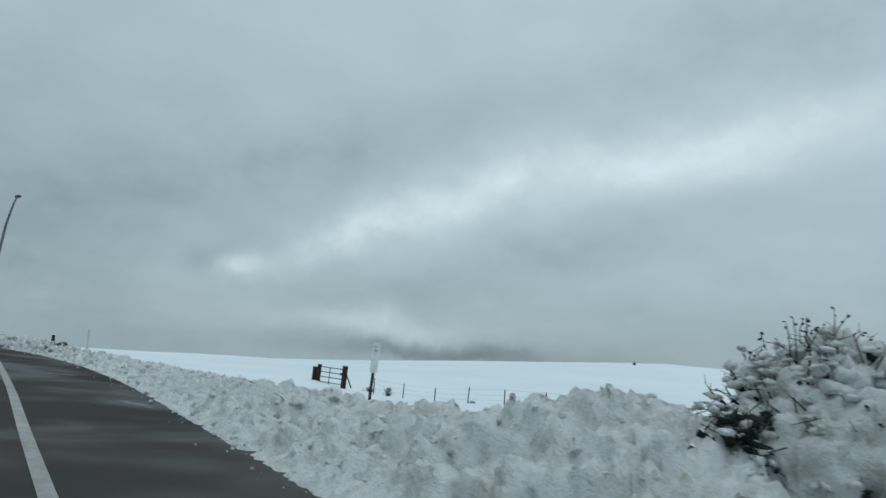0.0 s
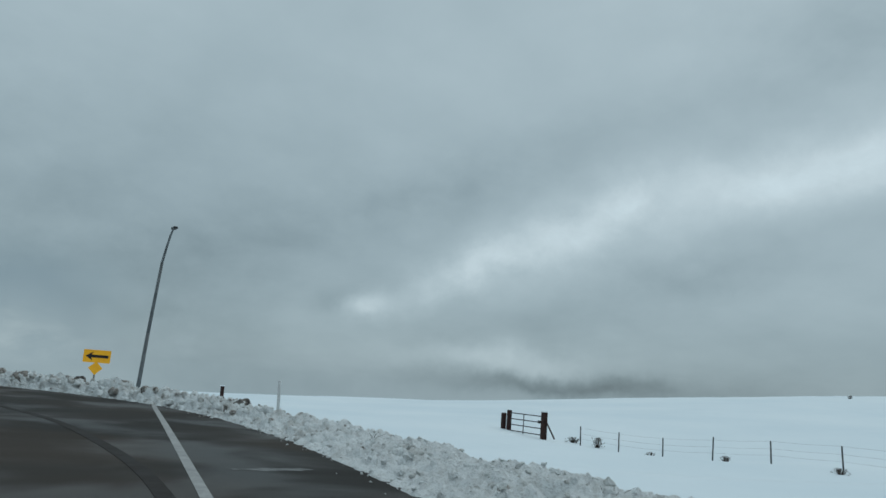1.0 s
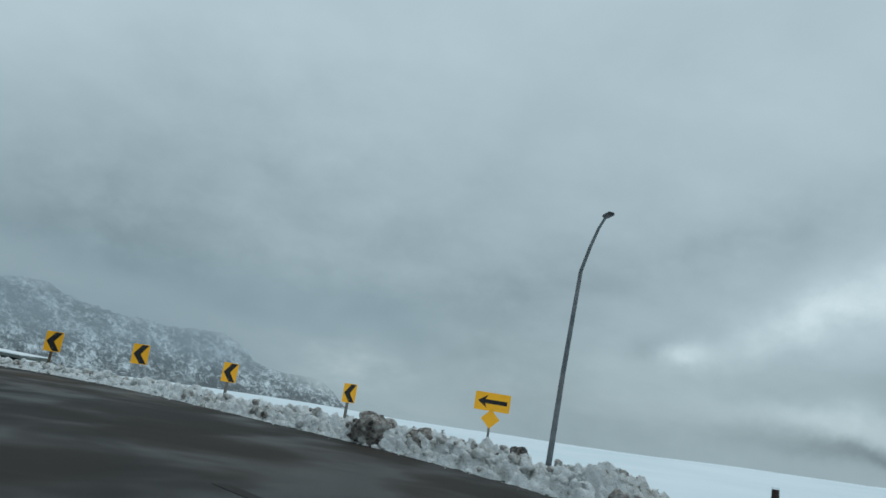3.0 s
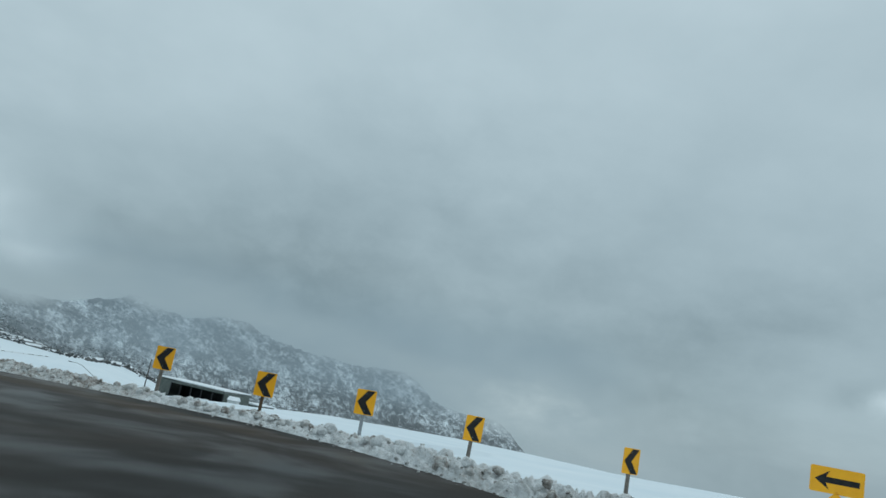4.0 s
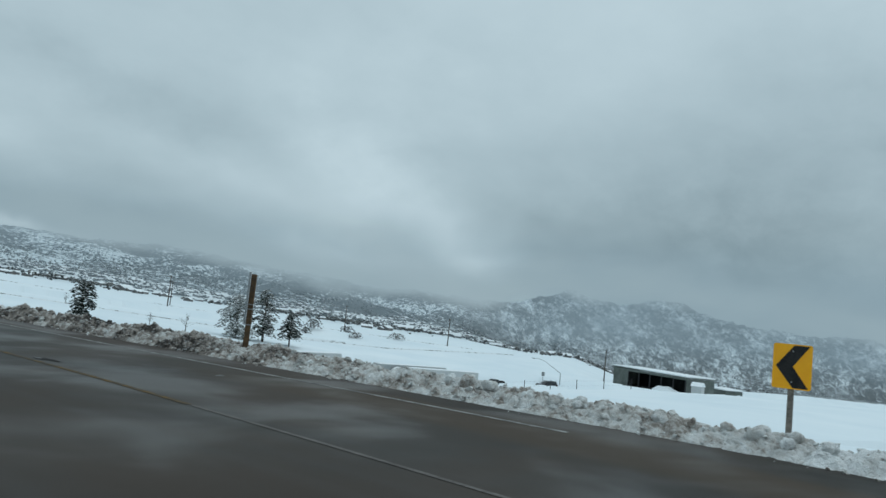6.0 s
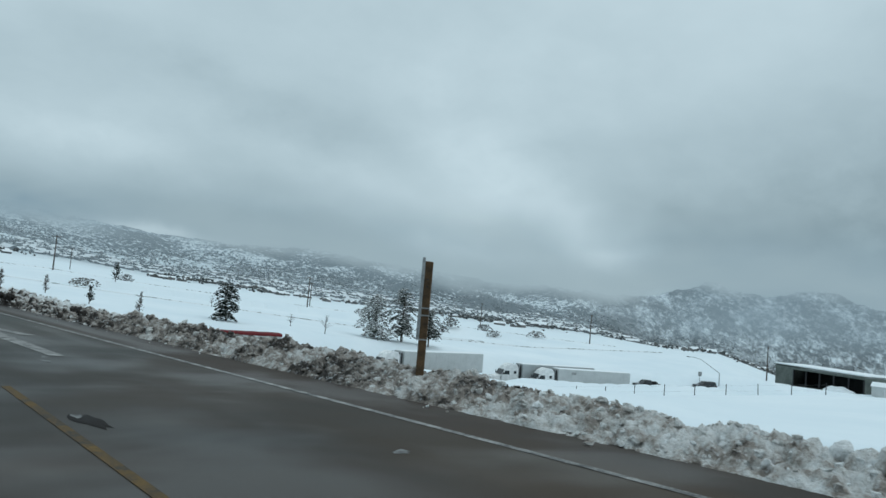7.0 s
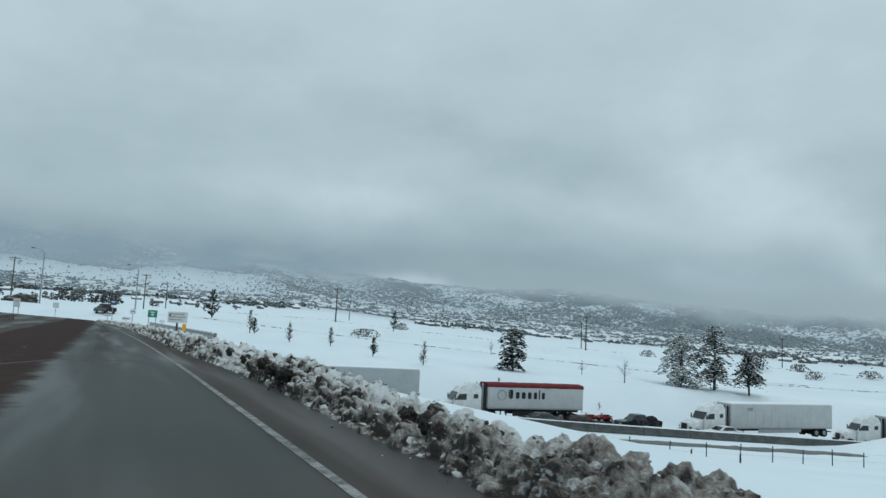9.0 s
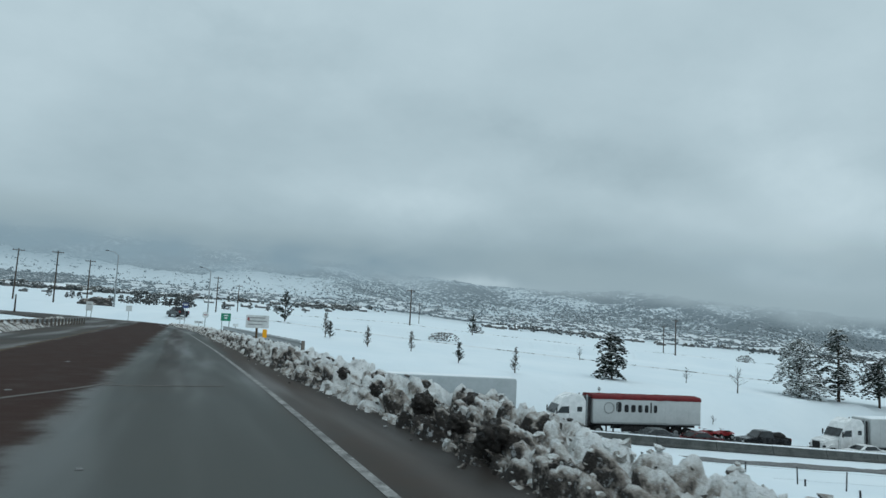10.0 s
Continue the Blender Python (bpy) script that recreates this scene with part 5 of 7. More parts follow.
# ---- plants ----
def clump_mesh(name, cen, siz, mat, flat=0.8, rough=0.30, base=None):
    v, f = lumps(np.array(cen), np.array(siz), flat, rough, base or ICO1)
    return raw_mesh(name, v, f, mat, False)


def conifer(x, y, h, r, mat, label, seed, bare=0.12, lean=0.0, full=0.6, forked=False):
    """A conifer with drooping limbs; full sets how rounded the crown is."""
    z = land_at(x, y)
    o = thing("conifer_tree", pose(x, y, z, 0, lean, seed * 37), label, "tree", "roadside conifers")
    rnd = random.Random(seed)
    tr = Geo().path([(0, 0, -0.4), (0.06, 0, h * 0.35), (0.02, 0.04, h * 0.7), (0, 0.02, h * 0.98)], [h * 0.024, h * 0.019, h * 0.011, 0.015], 8)
    if forked:
        tr.path([(0, 0, -0.2), (0.5, 0.1, h * 0.3), (0.7, 0.1, h * 0.62)], [h * 0.018, h * 0.014, 0.02], 7)
    part("trunk", tr, BARK, o)
    cen, siz = [], []
    g = Geo()
    t = bare
    while t < 0.97:
        out = min(1.0, 0.62 + 1.6 * (t - bare)) * ((1 - t) / (1 - bare)) ** full
        for q in range(rnd.randrange(5, 8)):
            if rnd.random() < 0.14:
                continue
            a = rnd.uniform(0, 2 * math.pi)
            lop = 1 + 0.30 * math.sin(a * 2 + seed) * math.cos(t * 9 + seed)
            ln = 1.1 * r * out * rnd.uniform(0.55, 1.15) * lop + 0.15
            z0 = h * (t + rnd.uniform(-0.02, 0.02))
            way, cross = Vector((math.cos(a), math.sin(a), 0)), Vector((-math.sin(a), math.cos(a), 0))
            pts = [Vector((0, 0, z0)), way * ln * 0.5 + Vector((0, 0, z0 + (0.10 + 0.3 * t) * ln)), way * ln + Vector((0, 0, z0 - (0.34 - 0.45 * t) * ln))]
            g.path(pts, [0.04 * (1 - t) + 0.014, 0.022, 0.008], 4)
            for c in range(max(8, int(ln * 15))):
                u = rnd.random() ** 0.7
                p = pts[0].lerp(pts[1], u * 2) if u < 0.5 else pts[1].lerp(pts[2], u * 2 - 1)
                fan = rnd.gauss(0, 0.16) * ln * (0.35 + u)
                p = p + cross * fan - Vector((0, 0, abs(fan) * 0.35))
                cen.append((p.x, p.y, p.z + rnd.gauss(0, 0.035))); siz.append(rnd.uniform(0.09, 0.23) * (1.1 - 0.4 * t) * (0.8 + 0.07 * r))
        t += rnd.uniform(0.045, 0.075)
    part("limbs", g, BARK, o)
    ob = new("crown", clump_mesh("crown", cen, siz, mat, 0.42, 0.34))
    ob.parent = o


conifer(49.9, 79.8, 5.7, 2.4, NEEDLES_DARK, "lone dark conifer with an open uneven crown in the snow", 3, 0.10, 4, 0.50)
conifer(77.0, 77.9, 7.7, 3.7, NEEDLES, "broad conifer heavily laden with snow", 5, 0.08, 0, 0.55)
conifer(81.5, 76.0, 9.6, 3.3, NEEDLES_MID, "tall snow-dusted conifer beside two others", 8, 0.18, 0, 0.50)
conifer(85.8, 73.6, 6.1, 2.7, NEEDLES_DARK, "smaller dark conifer on a forked trunk", 11, 0.26, 0, 0.5, True)


def sapling(x, y, h, kind, seed, dense=1.0):
    """A small bare or withered tree."""
    z = land_at(x, y)
    lab = {"bare": "small leafless tree in the snow", "brush": "slender snow-dusted young tree in the snow", "dark": "small dark bushy tree in the snow"}[kind]
    o = thing("young_tree", pose(x, y, z, 0, 0, seed * 53), lab, "tree", "young trees in the field")
    rnd = random.Random(seed)
    part("trunk", Geo().path([(0, 0, -0.2), (0.04, 0, h * 0.45), (0.02, 0.04, h)], [h * 0.022 + 0.01, h * 0.015 + 0.006, 0.008], 6), BARK, o)
    g, cen, siz = Geo(), [], []
    wide = {"bare": 0.42, "brush": 0.22, "dark": 0.30}[kind]
    for k in range(int((26 if kind == "bare" else 44) * dense)):
        t = rnd.uniform(0.22 if kind == "bare" else 0.06, 0.95)
        a = rnd.uniform(0, 2 * math.pi)
        ln = h * wide * (1.15 - t) * rnd.uniform(0.5, 1.2)
        p0 = Vector((0.03, 0, h * t))
        p1 = p0 + Vector((math.cos(a) * ln, math.sin(a) * ln, ln * rnd.uniform(0.5, 1.2)))
        p1.z = min(p1.z, h * 1.04)
        g.tube(p0, p1, 0.016, 0.006, 4, False)
        for _ in range(2):
            q0 = p0.lerp(p1, rnd.uniform(0.4, 0.9))
            g.tube(q0, q0 + Vector((rnd.gauss(0, 0.14), rnd.gauss(0, 0.14), rnd.uniform(0.05, 0.3))) * h * 0.3, 0.008, 0.004, 3, False)
        if kind != "bare":
            for _ in range(9 if kind == "dark" else 4):
                s = p0.lerp(p1, rnd.uniform(0.2, 1.0))
                cen.append((s.x + rnd.gauss(0, 0.06), s.y + rnd.gauss(0, 0.06), s.z + rnd.gauss(0, 0.08)))
                siz.append(rnd.uniform(0.03, 0.085) * h / 3.0)
    part("branches", g, TWIG, o)
    if cen:
        ob = new("crown", clump_mesh("crown", cen, siz, BRUSH if kind == "brush" else NEEDLES_DARK, 0.8, 0.35))
        ob.parent = o


for k, (x, y, h, kind) in enumerate([(17.8, 138.9, 5.6, "dark"), (19.8, 108.2, 3.6, "brush"), (20.4, 107.6, 2.4, "dark"), (23.5, 97.2, 3.0, "brush"), (29.1, 95.7, 2.7, "brush"), (31.6, 84.3, 2.5, "dark"),
                                     (36.1, 78.0, 2.9, "brush"), (65.2, 75.8, 3.2, "bare"), (61.3, 107.8, 2.2, "bare"), (63.6, 83.6, 2.0, "bare"), (34.5, 92.0, 1.1, "bare"), (45.0, 74.5, 0.8, "bare"),
                                     (52.0, 132.0, 4.0, "dark"), (57.0, 70.2, 1.0, "bare"), (33.8, 68.9, 0.7, "dark"), (35.3, 68.6, 0.8, "dark")]):
    sapling(x, y, h, kind, 20 + k)


def bush(x, y, r, h, mat, label, seed, n=160):
    z = land_at(x, y)
    o = thing("bush", pose(x, y, z, 0, 0, 0), label, "bush", "shrubs in the snow")
    rnd = random.Random(seed)
    cen, siz, g = [], [], Geo()
    for _ in range(n):
        a, q, t = rnd.uniform(0, 2 * math.pi), math.sqrt(rnd.random()), rnd.random()
        s = math.sqrt(max(0.05, 1 - t * t * 0.85))
        cen.append((math.cos(a) * q * r * s, math.sin(a) * q * r * s, t * h)); siz.append(rnd.uniform(0.06, 0.17) * (r + h) * 0.25)
    for _ in range(26):
        a, q = rnd.uniform(0, 2 * math.pi), rnd.uniform(0.1, 0.8) * r
        g.tube((0.3 * math.cos(a) * q, 0.3 * math.sin(a) * q, -0.1), (math.cos(a) * q, math.sin(a) * q, h * rnd.uniform(0.8, 1.15)), 0.02, 0.006, 4, False)
    part("stems", g, TWIG, o)
    ob = new("leaves", clump_mesh("leaves", cen, siz, mat, 0.8, 0.35))
    ob.parent = o


for k, (x, y, r, h, m) in enumerate([(43.7, 124.6, 3.0, 1.4, BRUSH), (118, 118, 2.6, 1.8, TOWN_TREES), (128, 112, 3.0, 2.2, TOWN_TREES), (136, 104, 2.2, 1.6, BRUSH), (112, 128, 2.0, 1.4, BRUSH), (98, 96, 1.6, 1.1, BRUSH), (149, 101, 2.6, 1.6, BRUSH), (72, 180, 2.2, 1.8, TOWN_TREES), (122, 108, 1.8, 1.5, TOWN_TREES), (141, 112, 2.4, 1.8, TOWN_TREES), (107, 104, 1.4, 1.0, BRUSH)]):
    bush(x, y, r, h, m, "dark snow-dusted shrub in the valley", 60 + k)
for k, (x, y, r, h) in enumerate([(-9.2, -76.6, 0.5, 0.6), (-7.6, -76.0, 0.6, 0.35), (-19.5, -75.4, 0.35, 0.25), (-26.0, -74.4, 0.45, 0.25), (-36.0, -84.0, 0.7, 0.35), (-33.0, -88.0, 0.5, 0.3), (4.0, -130.9, 0.4, 0.35), (-30, -69.0, 0.4, 0.25), (-14, -76, 0.4, 0.25)]):
    bush(x, y, r, h, BRUSH, "low snow-covered scrub in the white field", 80 + k, 70)


THICKET = (-52.35, -46.5)


def snowy_thicket():
    """Ploughed-in shrub: a heap of snow, snow-laden boughs and dark stalks with seed heads."""
    x, y = THICKET
    o = thing("snowy_thicket", pose(x, y, 0.0), "roadside thicket of dark dry stalks buried in dirty snow", "bush")
    rnd = random.Random(9)
    bv, bf = ico(6)
    v = []
    for p in bv:
        p = Vector(p)
        q = Vector((p.x * 1.25, p.y * 1.15, p.z * 1.25)) + Vector((31.0, 8.0, 0.0))
        n = 0.97 + 0.18 * noise.fractal(p * 1.5, 0.9, 2.1, 3) + 0.75 * crumbled(q) + 0.45 * heaped(q)
        v.append((p.x * 1.15 * n, p.y * 1.1 * n, 0.65 + p.z * 1.25 * n))
    ob = new("snow_heap", raw_mesh("snow_heap", v, bf, CLEANER_SNOW, True))
    ob.parent = o
    tagged(ob, "white heap of broken snow")

    def on_heap(a, e, k=1.0):
        d = Vector((math.cos(a) * math.cos(e), math.sin(a) * math.cos(e), math.sin(e)))
        return d, Vector((d.x * 1.13 * k, d.y * 1.08 * k, 0.65 + d.z * 1.24 * k))

    g, dark, ds, white, ws = Geo(), [], [], [], []
    for _ in range(230):
        d, p = on_heap(rnd.uniform(0, 6.283), math.asin(rnd.uniform(0.0, 1.0)))
        w = (d * 0.6 + Vector((rnd.gauss(0, 0.9), rnd.gauss(0, 0.9), rnd.uniform(-0.2, 0.9)))).normalized() * rnd.uniform(0.08, 0.26)
        mid = p + w * 0.5 + Vector((rnd.gauss(0, 0.03), rnd.gauss(0, 0.03), 0.02))
        g.path([p - d * 0.12, mid, p + w], [0.008, 0.006, 0.003], 4)
        for _ in range(rnd.randrange(0, 3)):
            f = mid.lerp(p + w, rnd.random())
            g.tube(f, f + Vector((rnd.gauss(0, 0.05), rnd.gauss(0, 0.05), rnd.uniform(0.0, 0.09))), 0.004, 0.002, 3, False)
        if rnd.random() < 0.55:
            for _ in range(rnd.randrange(2, 5)):
                f = p.lerp(p + w, rnd.random())
                white.append(tuple(f + Vector((rnd.gauss(0, 0.03), rnd.gauss(0, 0.03), 0.015)))); ws.append(rnd.uniform(0.02, 0.065))
        elif rnd.random() < 0.4:
            for _ in range(3):
                dark.append(tuple(p + w + Vector((rnd.gauss(0, 0.02), rnd.gauss(0, 0.02), rnd.gauss(0, 0.015))))); ds.append(rnd.uniform(0.007, 0.016))
        if rnd.random() < 0.30:
            dark.append(tuple(p * 0.99)); ds.append(rnd.uniform(0.015, 0.05))
    # tall seed stalks on the crown
    for _ in range(16):
        d, p = on_heap(rnd.gauss(1.3, 0.8), math.asin(min(0.99, rnd.uniform(0.75, 1.0))))
        w = Vector((rnd.gauss(0, 0.10), rnd.gauss(0, 0.10), rnd.uniform(0.14, 0.36)))
        bend = p + w * 0.6 + Vector((rnd.gauss(0, 0.02), rnd.gauss(0, 0.02), 0))
        g.path([p - d * 0.1, bend, p + w], [0.006, 0.005, 0.003], 4)
        for f in (1.0, 0.82):
            dark.append(tuple(p + w * f + Vector((rnd.gauss(0, 0.012), rnd.gauss(0, 0.012), 0)))); ds.append(rnd.uniform(0.010, 0.020))
    # a hollow of bare dark twigs low on the road's side; dark clumps paint in its shadow
    for _ in range(260):
        p = Vector((rnd.gauss(0.34, 0.17), 1.16 + rnd.gauss(0.0, 0.09), rnd.uniform(0.25, 1.25)))
        w = Vector((rnd.gauss(0, 0.10), rnd.gauss(0.03, 0.06), rnd.gauss(0, 0.09)))
        g.tube(p - w, p + w, 0.006, 0.003, 3, False)
        if rnd.random() < 0.6:
            dark.append(tuple(p)); ds.append(rnd.uniform(0.02, 0.07))
        if rnd.random() < 0.25:
            white.append(tuple(p + Vector((0, 0.05, 0.05)))); ws.append(rnd.uniform(0.03, 0.07))
    for _ in range(130):
        d, p = on_heap(rnd.uniform(0, 6.283), math.asin(rnd.uniform(0.0, 1.0)), 0.97)
        white.append(tuple(p)); ws.append(0.04 + 0.10 * rnd.random() ** 2)
    tagged(part("stalks", g, TWIG, o), "dark dry stalks", kind="stuff")
    ob = new("seed_heads_and_shade", clump_mesh("seed_heads_and_shade", dark, ds, NEEDLES_DARK, 0.9, 0.35))
    ob.parent = o
    tagged(ob, "dark withered seed heads, and clumps for the hollow's shadow", kind="stuff")
    vv, ff = lumps(np.array(white), np.array(ws), 0.55, 0.20, ICO2)
    ob = new("snow_clumps", raw_mesh("snow_clumps", vv, ff, CLEANER_SNOW, True))
    ob.parent = o
    tagged(ob, "clumps of snow caught on the twigs", kind="stuff")


snowy_thicket()


def berm_weeds():
    rnd = random.Random(31)
    for k in range(8):
        i = rnd.randrange(len(RIGHT))
        x = rnd.uniform(-50, -30)
        j = int(np.argmin(np.abs(RIGHT[:, 0] - x)))
        off = rnd.uniform(0.9, 2.3)
        p = RIGHT[j] + OUT[j] * off
        o = thing("dry_weed", pose(p[0], p[1], berm_size(RIGHT[j])[0] * 0.7), "dry dark weed stalks poking out of the snow bank", "weed", "weeds in the snow bank")
        g = Geo()
        for _ in range(rnd.randrange(3, 8)):
            d = Vector((rnd.gauss(0, 0.12), rnd.gauss(0, 0.12), rnd.uniform(0.08, 0.2)))
            g.path([(0, 0, 0), d * 0.6, d + Vector((rnd.gauss(0, 0.05), rnd.gauss(0, 0.05), 0))], [0.004, 0.003, 0.002], 4)
        part("stalks", g, TWIG, o)


berm_weeds()


def dark_clods():
    """Big dirty clods that the plough left on the ridge."""
    bv, bf = ico(4)
    rnd = random.Random(77)
    spots = [(-8.35, -43.95, 0.36), (-7.35, -42.85, 0.54), (-9.6, -46.0, 0.24), (-12.2, -47.3, 0.26), (-3.8, -41.2, 0.20), (4.2, 8.3, 0.22), (4.15, 10.4, 0.19), (4.2, 12.7, 0.23), (4.0, 15.2, 0.22),
             (4.2, -3.5, 0.15), (3.9, 20.4, 0.20), (-21.0, -49.2, 0.24), (4.4, -8.6, 0.13), (3.9, -31.2, 0.17), (1.9, -35.3, 0.17), (4.0, 24.5, 0.20), (4.25, 1.6, 0.15)]
    # nearly black slabs stuck in the ridge's road side
    slabs = [(3.40, 7.9, 0.20), (3.25, 8.6, 0.15), (3.60, 3.7, 0.20), (3.75, 2.5, 0.11), (3.65, 1.2, 0.13), (3.55, 0.3, 0.15), (3.4, 6.3, 0.09), (3.45, 10.6, 0.18), (3.45, 13.2, 0.16), (3.5, 16.5, 0.18), (3.5, 20.0, 0.18)]
    for k, (x, y, r) in enumerate(spots + slabs):
        o = thing("snow_clod", pose(x, y, 0.0), "big grit-caked clod of dirty ploughed snow" if k < len(spots) else "nearly black gravel-caked slab stuck in the snow ridge", "snow clod", "clods on the snow ridge")
        h = berm_size((x, y))[0]
        v = []
        for p in bv:
            p = Vector(p)
            q = p * r + Vector((k * 3.0, 0, 0))
            n = 1 + 0.30 * noise.fractal(p * 1.1 + Vector((k * 3.0, 0, 0)), 0.9, 2.1, 4) + 0.34 * (0.45 - noise.voronoi(q * 5.0)[0][0]) + 0.16 * (0.45 - noise.voronoi(q * 13.0)[0][0]) + 0.06 * noise.noise(q * 40.0)
            if k >= len(spots):
                n += 0.55 * (0.42 - noise.voronoi(p * 1.9 + Vector((k * 3.0, 0, 0)))[0][0]) + 0.18 * noise.noise(p * 5.0 + Vector((0, k * 3.0, 0)))
            v.append((p.x * r * n * 0.95, p.y * r * n * 1.1, h * (0.80 if r < 0.35 else 0.65) + p.z * r * n * 0.9))
        ob = new("clod", raw_mesh("clod", v, bf, DIRTY if k < len(spots) else SLAB, True))
        ob.parent = o


dark_clods()


# ---- vehicles ----
def wheel(o, x, y, r, w, name="wheel"):
    t = part(name, Geo().tube((x, y - w / 2, r), (x, y + w / 2, r), r, n=18), RUBBER, o)
    s = -1 if y < 0 else 1
    part("rim", Geo().tube((x, y + s * (w / 2 + 0.002), r), (x, y + s * (w / 2 + 0.02), r), r * 0.55, r * 0.45, n=12), STEEL, t)


def softened(ob, width, segments=2):
    """Rounds the hard edges of a part's mesh."""
    bm = bmesh.new()
    bm.from_mesh(ob.data)
    edges = [e for e in bm.edges if len(e.link_faces) == 2 and e.calc_face_angle(0.0) > 0.5]
    bmesh.ops.bevel(bm, geom=edges, offset=width, segments=segments, affect="EDGES", clamp_overlap=True)
    bm.to_mesh(ob.data)
    bm.free()
    return ob


def semi_truck(x, y, deg, length, label, body=None, tarp=False, emblem=False, cab=True, side_box=True):
    """A long-nosed tractor with a box trailer; it drives towards local +x, the trailer's rear at -length."""
    body = body or TRAILER_WHITE
    z = float(highway_z(x)) + 0.06
    o = thing("semi_truck", pose(x, y, z, 0, 0, deg), label, "truck", "trucks standing on the highway")
    # trailer
    low, top = (1.34, 3.74) if tarp else (1.09, 3.95)
    t = part("trailer", Geo().box((-length / 2 - 0.1, 0, (low + top) / 2), (length, 2.58, top - low), bevel=0.06), body, o)
    n = int(length / 1.2)
    for k in range(1, n):
        xx = -0.1 - length * k / n
        for s in (-1, 1):
            part("rib", Geo().box((xx, s * 1.296, (low + top) / 2), (0.05, 0.02, top - 0.25 - low)), body, t)
    part("bottom_rail", Geo().box((-length / 2 - 0.1, 0, low - 0.03), (length - 0.1, 2.52, 0.10)), STEEL, o)
    part("frame_rail", Geo().box((-length / 2 - 0.1, 0, low - 0.22), (length - 0.4, 1.1, 0.34)), DARK_STEEL, o)
    if tarp:
        g = Geo()
        prof = [(-1.33, 3.55), (-1.32, 3.80), (-1.1, 3.94), (0, 4.01), (1.1, 3.94), (1.32, 3.80), (1.33, 3.55)]
        pts = [(xx, py, pz + (0.02 * math.sin(xx * 3.0))) for xx in np.linspace(-0.05, -length - 0.15, 14) for py, pz in prof]
        m = len(prof)
        g.add(pts, [(i * m + j, i * m + (j + 1) % m, (i + 1) * m + (j + 1) % m, (i + 1) * m + j) for i in range(13) for j in range(m)] + [tuple(range(m)), tuple(range(14 * m - 1, 13 * m - 1, -1))])
        part("tarpaulin", g, TARP_RED, t, "dark red tarpaulin top")
    else:
        part("roof_snow", Geo().box((-length / 2 - 0.1, 0, 3.985), (length - 0.3, 2.4, 0.07), bevel=0.03), CAP_SNOW, t, "thin layer of snow")
    if emblem:
        ring = Geo()
        for a in range(16):
            p, q = 2 * math.pi * a / 16, 2 * math.pi * (a + 0.72) / 16
            ring.tube((-1.72 + 0.5 * math.cos(p), 1.312, 2.75 + 0.5 * math.sin(p)), (-1.72 + 0.5 * math.cos(q), 1.312, 2.75 + 0.5 * math.sin(q)), 0.06, n=5)
        part("emblem", ring, LETTER_GREY, t, "round grey emblem")
        for k, (w, h) in enumerate([(0.66, 1.02), (0.54, 0.76), (0.56, 0.76), (0.54, 0.76), (0.46, 0.76), (0.18, 1.04), (0.46, 0.76)]):
            xx = -2.72 - [0, 0.79, 1.49, 2.20, 2.87, 3.33, 3.79][k]
            part("lettering_bar", Geo().slab(lifted(rounded(w * 0.80, h * 0.94, w * 0.28), 2.38 + h * 0.46, xx), 1.285, 1.306), LETTER_BLACK, t)
    elif side_box:
        part("label_plate", Geo().box((-3.0, 1.300, 3.35), (0.9, 0.02, 0.42), bevel=0.006), LETTER_GREY, t)
    for s in (-1, 1):
        # the tarped trailer's skirt is dark, for the shade under its floor
        part("side_skirt", Geo().box((-length * 0.48, s * 1.18, 0.78), (length * 0.42, 0.03, 0.52), bevel=0.01), DARK_STEEL if tarp else TRAILER_GREY, o)
        part("landing_leg", Geo().box((-2.4, s * 0.8, 0.62), (0.12, 0.12, 0.85)), DARK_STEEL, o)
        for xx in (-length + 1.2, -length + 2.5):
            wheel(o, xx, s * 1.0, 0.5, 0.5)
    part("rear_door", Geo().box((-length - 0.13, 0, 2.5), (0.05, 2.4, 2.6), bevel=0.01), body, o)
    part("underride_bar", Geo().box((-length - 0.05, 0, 0.62), (0.08, 2.2, 0.12)), DARK_STEEL, o)
    for s in (-1, 1):
        part("tail_light", Geo().box((-length - 0.14, s * 1.05, 1.05), (0.03, 0.3, 0.1)), CAR_RED, o)
    if not cab:
        return o
    # tractor
    part("chassis", Geo().box((2.4, 0, 0.78), (7.4, 0.95, 0.28)), DARK_STEEL, o)
    c = part("cab", Geo().slab([(0.55, 1.0), (0.55, 3.35), (0.9, 3.85), (1.9, 3.95), (2.75, 3.5), (3.15, 2.95), (3.72, 2.02), (3.72, 0.75), (0.55, 0.75)], -1.16, 1.16), CAB_WHITE, o)
    softened(c, 0.10)
    softened(part("hood", Geo().slab([(3.65, 2.06), (5.2, 1.78), (5.6, 1.55), (5.68, 0.7), (3.65, 0.7)], -0.98, 0.98), CAB_WHITE, o), 0.14, 3)
    part("bumper", Geo().box((5.72, 0, 0.62), (0.28, 2.3, 0.5), bevel=0.08), CAB_WHITE, o)
    part("grille", Geo().box((5.68, 0, 1.2), (0.06, 1.0, 0.7), bevel=0.02), DARK_STEEL, o)
    part("windshield", Geo().add([(3.20, -1.02, 2.90), (3.20, 1.02, 2.90), (3.71, 1.02, 2.10), (3.71, -1.02, 2.10), (3.24, -1.02, 2.92), (3.24, 1.02, 2.92), (3.75, 1.02, 2.12), (3.75, -1.02, 2.12)],
                                 [(0, 1, 2, 3), (7, 6, 5, 4), (0, 4, 5, 1), (1, 5, 6, 2), (2, 6, 7, 3), (3, 7, 4, 0)]), GLASS, c)
